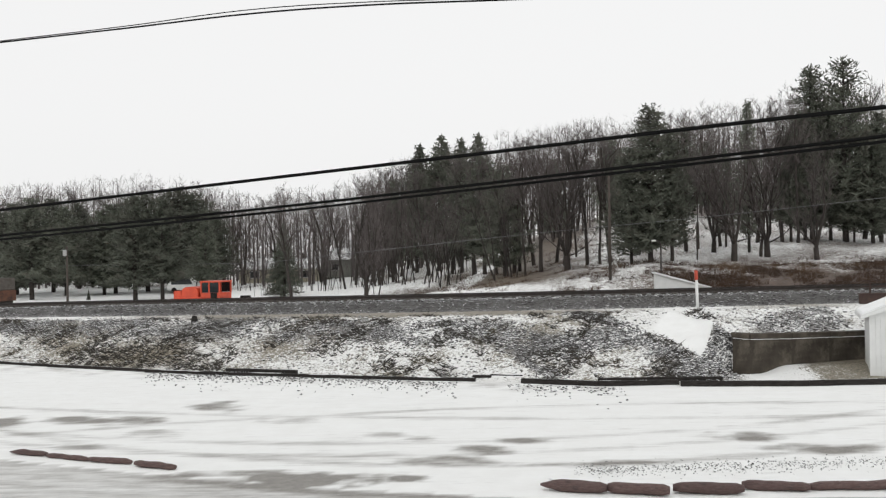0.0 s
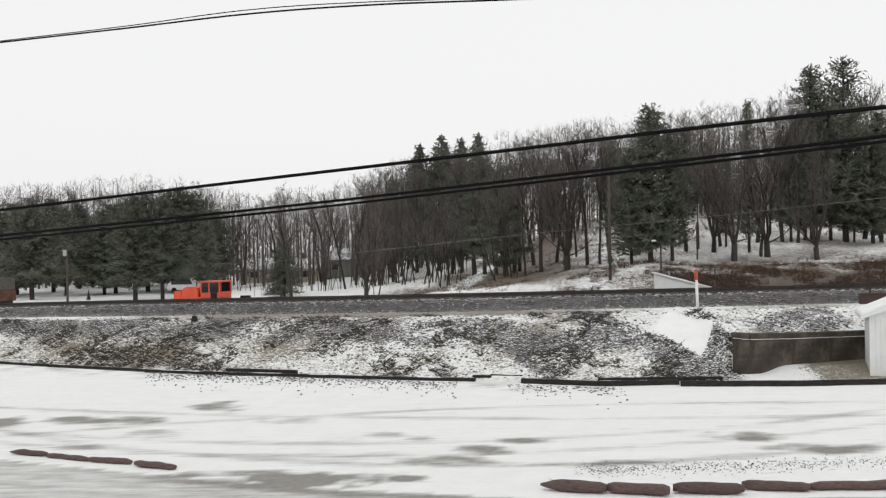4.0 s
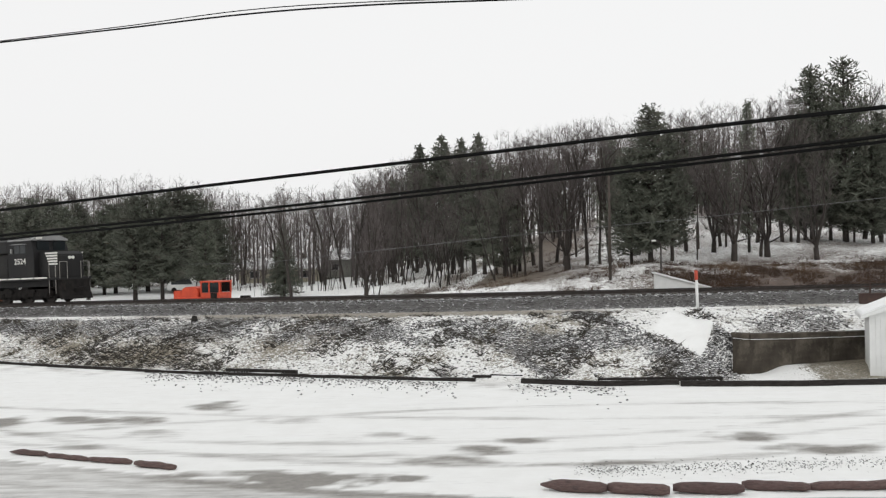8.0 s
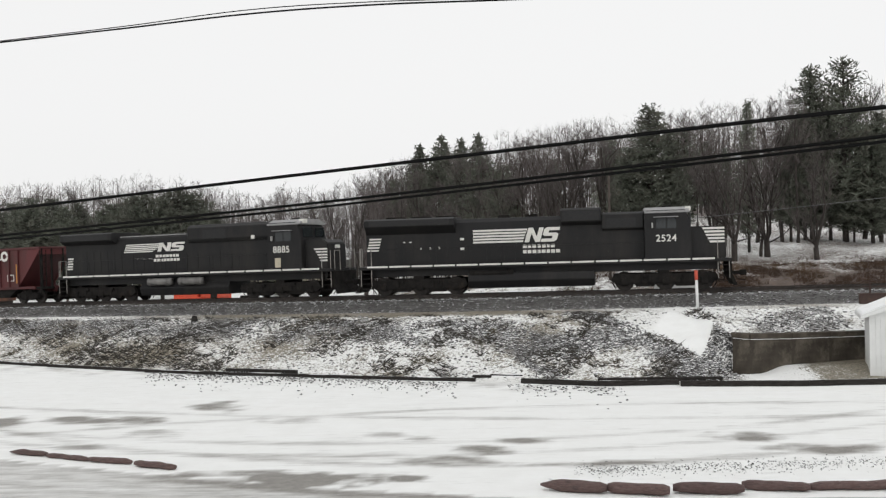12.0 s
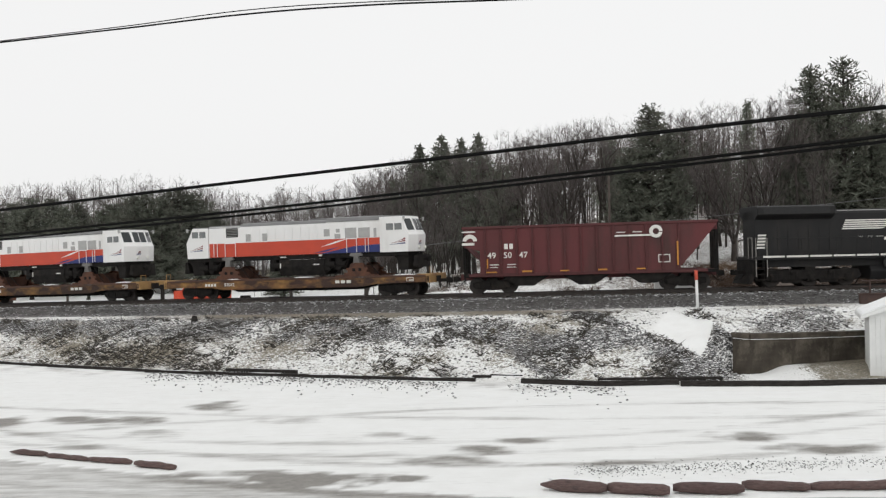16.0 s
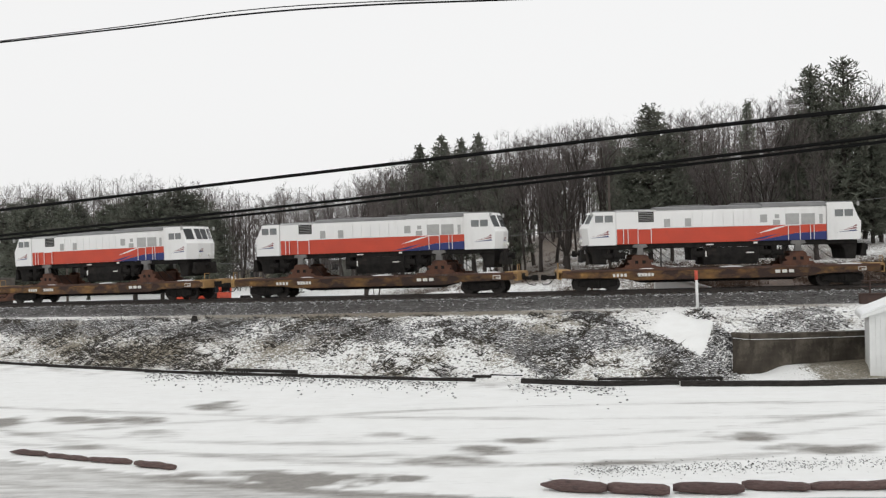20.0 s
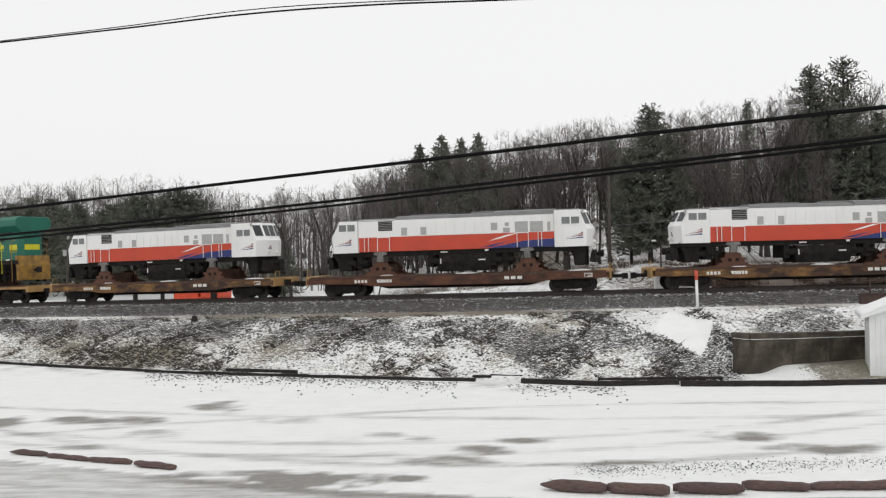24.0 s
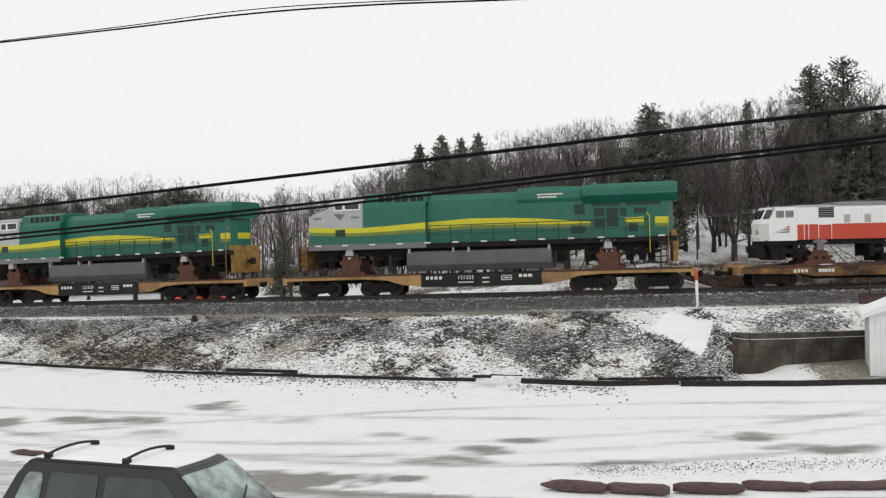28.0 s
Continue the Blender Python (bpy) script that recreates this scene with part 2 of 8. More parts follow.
def terrain(x, y):
    """Height of the ground, with the numbers its cover goes by."""
    x, y = np.asarray(x, float), np.asarray(y, float)
    s, d = near_track(x, y)
    y, d = y / DEEP, d / DEEP
    zr = np.interp(s, TRACK_S, TZ)
    yb = np.interp(x, BASE_X, BASE_Y)
    shoulder = zr - 0.80
    # near side: lot, bank, service path, ballast
    depth = np.maximum(y - yb, 0)
    q = depth / np.maximum(depth + np.maximum(d - 4.0, 0), 0.01)
    bank = shoulder * (0.55 * q + 0.45 * smooth01(q)) + 0.13 * lumps(x, y, 1.6) * np.sin(np.pi * np.clip(q, 0, 1)) * (q > 0)
    wall_y = 29.35 + (x - 13.2) * 0.27 + 0.5 * np.clip(13.17 - x, 0, 1)
    top = 1.62 + (shoulder - 1.62) * smooth01((y - wall_y) / np.maximum(y - wall_y + np.maximum(d - 4.0, 0), 0.01))
    walled = np.where(y < wall_y + 0.22, 0.06 * smooth01(depth / 1.2) + 0.30 * smooth01((x - 13.6) / 1.4) * smooth01((y - yb - 1.0) / 1.5), top)
    w = smooth01((x - 12.0 + 0.5 * np.clip(29.6 - y, 0, 2)) / 0.5)
    bank = bank * (1 - w) + walled * w
    z = np.where(d > 4.0, np.where(y > yb, bank, 0.0), shoulder)
    e = np.abs(d)
    ballast = zr - 0.24 - 0.56 * smooth01((e - 1.75) / 1.0)
    z = np.where(e < 2.8, ballast, z)
    # the road's crown near the camera's side
    lane = np.abs((x + 5.27) * 0.358 + (y * DEEP - 15.94) * 0.934)
    z = np.where(y < yb, z + 0.86 * (1 - smooth01((lane - 1.25) / 1.9)), z)
    # far side: field and wooded hill
    b = np.maximum(-d - 2.8, 0)
    side = smooth01((x / np.maximum(y, 1) + 0.24) / 0.60)
    field = zr - 0.8 + (1.0 - (zr - 0.8)) * smooth01(b / 16) + 0.25 * lumps(x, y, 14) * smooth01(b / 20)
    hill = zr - 0.8 + 1.0 * smooth01(b / 7) + 0.115 * np.minimum(b, 75) + 0.03 * np.clip(b - 75, 0, 150) + 0.2 * lumps(x, y, 6) * smooth01(b / 9)
    z = np.where(d < -2.8, field * (1 - side) + hill * side, z)
    return z, s, d, q, yb, b, side


def ground_z(x, y):
    return float(terrain(np.array([x]), np.array([y]))[0][0])


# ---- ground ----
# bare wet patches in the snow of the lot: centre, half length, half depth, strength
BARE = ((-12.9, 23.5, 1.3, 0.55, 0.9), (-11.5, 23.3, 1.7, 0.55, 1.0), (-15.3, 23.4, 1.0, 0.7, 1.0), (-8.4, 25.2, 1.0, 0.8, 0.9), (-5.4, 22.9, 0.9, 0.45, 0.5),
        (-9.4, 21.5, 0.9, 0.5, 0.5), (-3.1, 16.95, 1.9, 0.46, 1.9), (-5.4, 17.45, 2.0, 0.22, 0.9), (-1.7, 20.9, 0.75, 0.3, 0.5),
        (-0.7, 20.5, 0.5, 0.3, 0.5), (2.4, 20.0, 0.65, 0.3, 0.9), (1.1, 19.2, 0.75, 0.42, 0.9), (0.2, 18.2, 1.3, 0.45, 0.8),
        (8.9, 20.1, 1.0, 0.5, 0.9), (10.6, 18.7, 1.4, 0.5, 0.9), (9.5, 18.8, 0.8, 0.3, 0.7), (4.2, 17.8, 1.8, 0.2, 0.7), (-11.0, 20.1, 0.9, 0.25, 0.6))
# dark rock bands on the bank: start, end (along x and up the bank), half width
ROCKS = ((-30, 0.78, -8, 0.75, 0.28), (-8, 0.72, 2.5, 0.66, 0.30), (2.5, 0.62, 5.2, 0.45, 0.26), (3.0, 0.5, 4.2, 0.16, 0.16), (5.2, 0.5, 8.4, 0.6, 0.2),
         (7.4, 0.95, 10.0, 0.4, 0.20), (10.0, 0.4, 10.9, 0.2, 0.2), (10.7, 0.16, 12.4, 0.42, 0.30))


def steps(lo, hi, fine_lo, fine_hi, fine, grow=1.18):
    a = list(np.arange(fine_lo, fine_hi, fine))
    d, v = fine, a[-1]
    while v < hi:
        d *= grow
        v += d
        a.append(v)
    d, v = fine, fine_lo
    while v > lo:
        d *= grow
        v -= d
        a.insert(0, v)
    return np.array(a)


def rockiness(x, q):
    r = np.zeros_like(x)
    for x0, q0, x1, q1, w in ROCKS:
        k = np.clip((x - x0) / (x1 - x0), 0, 1)
        dist = np.hypot((x - (x0 + k * (x1 - x0))) * 0.12, q - (q0 + k * (q1 - q0)))
        r = np.maximum(r, smooth01(1.5 - 1.5 * dist / w))
    return r * np.where(x < 4, np.clip(0.85 + 0.6 * lumps(x * 0.6, q * 4.0, 1.1, 3.0), 0.25, 1), 1)


def road_edge(x):
    return np.interp(x, [-60, -12.6, -7.2, -3, -0.8, 2.2, 30], [33, 19.1, 17.4, 16.3, 15.9, 15.2, 15.0])


def build_ground():
    xs = steps(-900, 900, -42, 24, 0.22)
    ys = steps(-400, 1500, 19.5, 69, 0.3)
    gx, gy = np.meshgrid(xs, ys)
    x, y = gx.ravel(), gy.ravel()
    z, s, d, q, yb, b, side = terrain(x, y)
    deep, y = y, y / DEEP
    lot = (y <= yb) & (d > 0)
    z = z + np.where(lot & (y > 13), 0.012 * lumps(x, y, 2.3, 1.0), 0)
    n1, n2, n3 = lumps(x, y, 3.1, 2.0), lumps(x, y, 0.8, 5.0), lumps(x * 0.5, y, 0.35, 3.0)
    snow = np.full(len(x), 0.8)
    grass, rock = np.zeros(len(x)), np.zeros(len(x))
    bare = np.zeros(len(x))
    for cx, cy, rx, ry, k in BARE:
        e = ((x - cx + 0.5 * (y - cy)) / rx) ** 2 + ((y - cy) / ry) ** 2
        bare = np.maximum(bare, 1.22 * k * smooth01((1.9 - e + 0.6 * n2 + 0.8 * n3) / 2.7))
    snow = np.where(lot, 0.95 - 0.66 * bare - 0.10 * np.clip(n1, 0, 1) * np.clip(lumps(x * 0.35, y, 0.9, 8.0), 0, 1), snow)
    # faint wheel tracks that curve across the lot
    for y0, slope, bend in ((19.3, 0.16, 0.012), (20.6, 0.17, 0.012), (22.4, -0.05, 0.004), (17.9, 0.10, 0.015), (24.4, 0.02, -0.006)):
        line = y0 + slope * (x - 6) + bend * (x - 6) ** 2
        snow = np.where(lot, snow - 0.36 * np.exp(-((y - line) / 0.2) ** 2) * (0.4 + 0.6 * np.clip(n1 + 0.3, 0, 1)), snow)
    re = road_edge(x)
    on_road = lot & (y < re)
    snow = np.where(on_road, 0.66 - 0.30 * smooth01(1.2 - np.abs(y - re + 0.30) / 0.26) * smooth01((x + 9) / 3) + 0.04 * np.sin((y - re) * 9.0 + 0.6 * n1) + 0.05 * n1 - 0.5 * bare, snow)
    # rough margin at the foot of the timbers
    snow = np.where(lot & (yb - y < 2.6) & (x < 7), snow - 0.32 * smooth01(1 - (yb - y) / 2.6) * (0.45 + 0.9 * n2), snow)
    bank = (d > 4.0) & (y > yb)
    rk = rockiness(x, q)
    snow = np.where(bank, 0.565 - 0.10 * rk + 0.10 * n1 + 0.06 * n2 - 0.06 * smooth01((-4 - x) / 8), snow)
    patch = smooth01((1.25 - np.abs(x - 11.3) / 1.25 - np.abs(q - 0.67) / 0.27) * 3)
    snow = np.where(bank, snow + 0.5 * patch, snow)
    wy = y - (29.35 + (x - 13.2) * 0.27 + 0.5 * np.clip(13.17 - x, 0, 1))
    scrub = smooth01((x - 13.6) / 1.2) * smooth01((19.6 - x) / 0.8) * smooth01(1.6 - np.abs(wy - 1.5 - 0.2 * (x - 16)) / 1.3)
    snow = np.where(bank & (x > 12.78), np.where(wy > 0.2, 0.60 + 0.12 * n2 - 0.13 * scrub, 0.62 + 0.15 * n1 - 0.25 * smooth01((x - 14.7 + 0.5 * n2) / 1.4) * smooth01((y - yb - 0.5) / 0.6) + 0.35 * smooth01((14.5 - x) / 1.5)), snow)
    rk = np.maximum(rk * (x < 12.9), scrub * 0.9)
    rock = np.where(bank, np.clip(rk - patch, 0, 1), rock)
    grass = np.where(bank, 0.9 - 0.2 * n1, grass)
    tuft = np.exp(-((x + 15.5) / 2.6) ** 2 - ((q - 0.28) / 0.2) ** 2) + 0.5 * np.exp(-((x + 8.5) / 2.0) ** 2 - ((q - 0.45) / 0.2) ** 2)
    snow = np.where(bank, snow - 0.22 * tuft * (0.7 + 0.6 * n2), snow)
    path = (d > 2.8) & (d <= 4.3)
    snow = np.where(path, 0.36 + 0.14 * n1 + 0.2 * smooth01((x - 2) / 10) + 0.2 * smooth01((-12 - x) / 10), snow)
    grass = np.where(path, 0.85, grass)
    bal = np.abs(d) <= 2.8
    snow = np.where(bal, 0.21 + 0.07 * n1 + 0.22 * smooth01((d - 2.3) / 0.4), snow)
    rock = np.where(bal, 1.0, rock)
    far = d < -2.8
    n4 = lumps(x, y, 5.0, 6.0)
    lean = x / np.maximum(y, 1)
    east = smooth01((lean - 0.15) / 0.1)
    brown = side * smooth01((6.5 + 2.5 * n4 - b) / 3) * smooth01((x - 9 + 3 * n4) / 8)
    litter = side * smooth01((b - 5) / 5) * smooth01((75 - b) / 20) * np.clip(0.45 + 0.7 * n4 + 0.35 * n1, 0, 1) * (1 - 0.85 * east)
    gully = np.exp(-((x - 4.2 - 0.10 * b) / 3.0) ** 2) * smooth01((b - 4) / 4) * smooth01((40 - b) / 10)
    trail = np.exp(-((x + 1.2 - 0.22 * b) / (0.7 + 0.02 * b)) ** 2) * smooth01((b - 2) / 3) * smooth01((34 - b) / 8)
    woods = smooth01((lean + 0.21) / 0.06) * (1 - east) * smooth01((b - 6) / 6) * (0.55 + 0.45 * n4) + smooth01((-0.2 - lean) / 0.05) * smooth01((b - 26) / 8)
    snow = np.where(far, 0.80 - 0.24 * woods * (1 - trail) - (0.29 - 0.02 * east) * side - (0.33 - 0.10 * n2 - 0.08 * n3) * brown - 0.30 * gully * (1 - trail) - 0.27 * litter * (1 - trail) + 0.12 * trail + 0.09 * n1 + 0.04 * n2 - 0.10 * smooth01((b - 40) / 25) * side, snow)
    grass = np.where(far, 1.0, grass)
    nx = len(xs)
    i = np.arange(len(x)).reshape(len(ys), nx)
    quads = np.stack([i[:-1, :-1], i[:-1, 1:], i[1:, 1:], i[1:, :-1]], -1).reshape(-1, 4)
    me = bpy.data.meshes.new("ground")
    me.from_pydata(np.stack([x, deep, z], 1).tolist(), [], quads.tolist())
    col = np.stack([np.clip(snow, 0, 1), np.clip(grass, 0, 1), np.clip(rock, 0, 1), far * np.maximum(side, np.clip(woods, 0, 1))], 1).astype(np.float32)
    ca = me.attributes.new("cover", "FLOAT_COLOR", "POINT")
    ca.data.foreach_set("color", col.ravel())
    me.polygons.foreach_set("use_smooth", [True] * len(me.polygons))
    me.materials.append(GROUND)
    return tagged(new("ground", me), "snow-covered ground with wet bare patches, stony bank and hill", "ground", kind="structure")


build_ground()


# ---- railway track ----
def build_track():
    track = tagged(thing("railway_track", "rusty steel rails on dark ties in stone ballast", "railway track"), kind="structure")
    span = np.arange(-150, 110, 2.0)
    for side in (-0.75, 0.75):
        prof = ((-0.07, -0.17), (0.07, -0.17), (0.07, -0.15), (0.012, -0.13), (0.012, -0.045), (0.036, -0.035), (0.036, 0.0), (-0.036, 0.0), (-0.036, -0.035), (-0.012, -0.045), (-0.012, -0.13), (-0.07, -0.15))
        v, f = [], []
        for j, s in enumerate(span):
            for o, h in prof:
                v.append(on_track(s, side + o, h))
            if j:
                a, b2 = (j - 1) * 12, j * 12
                f += [(a + k, a + (k + 1) % 12, b2 + (k + 1) % 12, b2 + k) for k in range(12)]
        raw_ob("rail", v, f, STEEL, track)
    bm = B()
    box(bm, -0.115, 0.115, -1.3, 1.3, -0.33, -0.165, 0.015)
    me = bpy.data.meshes.new("tie")
    bm.to_mesh(me)
    bm.free()
    me.materials.append(TIE)
    for s in np.arange(-48, 36, 0.55):
        p, q = on_track(s), on_track(s + 0.1)
        t = new("tie", me)
        t.parent = track
        t.matrix_world = Matrix.Translation(p) @ pose(0, 0, 0, 0, 0, math.degrees(math.atan2(q.y - p.y, q.x - p.x)) + random.uniform(-1.5, 1.5))
    return track


build_track()


def scatter_stones(name, label, spots, size):
    """Angular stones, joined: spots are rows of x, y, z and scale."""
    rng = np.random.default_rng(4)
    shapes = []
    for k in range(10):
        bm = B()
        bmesh.ops.create_icosphere(bm, subdivisions=1, radius=1)
        bm.verts.ensure_lookup_table()
        pts = np.array([v.co for v in bm.verts]) * rng.uniform(0.6, 1.25, (len(bm.verts), 1)) * np.array([1.2, 0.95, 0.6])
        shapes.append((pts[:12] if len(pts) > 40 else pts, [[v.index for v in f.verts] for f in bm.faces]))
        bm.free()
    v, f, off = [], [], 0
    for x, y, z, k in spots:
        pts, fs = shapes[rng.integers(10)]
        a = rng.uniform(0, 6.28)
        c, sn = math.cos(a), math.sin(a)
        r = size * k
        w = np.stack([x + r * (pts[:, 0] * c - pts[:, 1] * sn), y + r * (pts[:, 0] * sn + pts[:, 1] * c), z + r * (pts[:, 2] + rng.uniform(-0.2, 0.3))], 1)
        v.append(w)
        f += [[i + off for i in q] for q in fs]
        off += len(pts)
    ob = raw_ob(name, np.concatenate(v).tolist(), f, SNOWSTONE)
    return tagged(ob, label, "stones", kind="stuff")


def bank_stones():
    rng = np.random.default_rng(7)
    x = rng.uniform(-42, 20, 260000)
    y = rng.uniform(27, 52, 260000)
    z, s, d, q, yb, b, side = terrain(x, y * DEEP)
    rk = rockiness(x, q)
    wy = y - (29.35 + (x - 13.2) * 0.27 + 0.5 * np.clip(13.17 - x, 0, 1))
    rk = np.where(x > 12.65, 0.62 * smooth01((x - 13.6) / 1.2) * smooth01((19.6 - x) / 0.8) * smooth01(1.6 - np.abs(wy - 1.5 - 0.2 * (x - 16)) / 1.3), rk)
    patch = smooth01((1.25 - np.abs(x - 11.3) / 1.25 - np.abs(q - 0.67) / 0.27) * 3)
    ok = (d > 4.0) & (y > yb + 0.3) & (patch < 0.35) & ((x < 12.65) | (wy > 0.5)) & (rng.random(len(x)) < 0.62 * rk ** 1.4 + 0.05)
    k = rng.uniform(0.5, 1.5, len(x))
    spots = np.stack([x, y * DEEP, z, k], 1)[ok]
    return scatter_stones("bank_stones", "dark broken stones lying on the snowy bank", spots[:30000], 0.056)


def ballast_stones():
    rng = np.random.default_rng(8)
    n = 9000
    s = rng.uniform(-45, 30, n)
    o = rng.uniform(0.85, 2.75, n)
    pts = np.array([on_track(a, c * (DEEP if c > 1.3 else 1)) for a, c in zip(s, o)])
    z = terrain(pts[:, 0], pts[:, 1])[0]
    return scatter_stones("ballast", "grey crushed stone ballast dusted with snow", np.stack([pts[:, 0], pts[:, 1], z, rng.uniform(0.6, 1.4, n)], 1), 0.055)


def lot_clods():
    """Frozen clods and gravel at the foot of the timbers and behind the logs."""
    rng = np.random.default_rng(9)
    x = np.concatenate([rng.uniform(-14, 0.5, 900), rng.uniform(2.5, 7, 200), rng.uniform(3.2, 12.5, 1100), rng.normal(4.2, 0.3, 80)])
    y = np.concatenate([np.interp(x[:1100], BASE_X, BASE_Y) - rng.gamma(1.6, 0.5, 1100) - 0.25, np.interp(x[1100:], [2, 12], [17.2, 17.5]) + rng.normal(0, 0.25, 1180)])
    return scatter_stones("frozen_clods", "dark frozen clods and gravel scattered on the snow", np.stack([x, y * DEEP, np.full(len(x), 0.015), np.where(y < 22, 0.34, 0.8) * rng.uniform(0.4, 1.6, len(x))], 1), 0.045)


bank_stones()
ballast_stones()
lot_clods()


def bank_grass():
    """Dry stalks and weeds that stick out of the thin snow on the bank."""
    rng = np.random.default_rng(12)
    n = 60000
    x, y = rng.uniform(-42, 13, n), rng.uniform(28, 52, n)
    z, s, d, q, yb, b, side = terrain(x, y * DEEP)
    patch = smooth01((1.25 - np.abs(x - 11.3) / 1.25 - np.abs(q - 0.67) / 0.27) * 3)
    thick = lumps(x, y, 1.7, 9.0) + 0.7 * lumps(x, y, 0.6, 2.0)
    straw = np.exp(-((x + 15.5) / 3.2) ** 2 - ((q - 0.28) / 0.25) ** 2)
    ok = (d > 4.2) & (y > yb + 0.2) & (patch < 0.2) & (thick + 1.4 * straw > 0.3)
    v, f = [], []
    for px, py, pz in zip(x[ok], y[ok] * DEEP, z[ok]):
        a = rng.uniform(0, 6.283, 3)
        ln, up = rng.uniform(0.10, 0.34, 3), rng.uniform(0.15, 0.9, 3)
        for t, k, u in zip(a, ln, up):
            o = len(v)
            dx, dy, w = math.cos(t), math.sin(t), 0.011
            v += [(px - dy * w, py + dx * w, pz - 0.02), (px + dy * w, py - dx * w, pz - 0.02), (px + dx * k, py + dy * k, pz + u * k), (px, py, pz + 0.03)]
            f += [(o, o + 1, o + 2), (o + 1, o + 3, o + 2)]
    return tagged(raw_ob("bank_grass", v, f, STRAW), "dry tan grass and weeds poking through the snow", "grass", kind="stuff")


bank_grass()


# ---- trees ----
def tube(v, f, pts, radii, seg):
    """A tapered limb along pts, added to the lists."""
    base = len(v)
    up = Vector((0.31, 0.22, 0.92))
    for j, (p, r) in enumerate(zip(pts, radii)):
        d = (pts[min(j + 1, len(pts) - 1)] - pts[max(j - 1, 0)]).normalized()
        a = d.cross(up)
        a = a.normalized() if a.length > 0.05 else Vector((1, 0, 0))
        b = d.cross(a)
        for k in range(seg):
            t = 6.2832 * k / seg
            v.append(p + (a * math.cos(t) + b * math.sin(t)) * r)
        if j:
            o = base + (j - 1) * seg
            for k in range(seg):
                k2 = (k + 1) % seg
                f.append((o + k, o + k2, o + seg + k2, o + seg + k))


def spike(v, f, p, q, r, rng):
    d = (q - p).normalized()
    a = d.cross(Vector((rng.uniform(-1, 1), rng.uniform(-1, 1), 0.3)))
    a = a.normalized() * r if a.length > 0.01 else Vector((r, 0, 0))
    b = d.cross(a)
    o = len(v)
    v += [p + a, p - a * 0.5 + b * 0.87, p - a * 0.5 - b * 0.87, q]
    f += [(o, o + 1, o + 3), (o + 1, o + 2, o + 3), (o + 2, o, o + 3)]


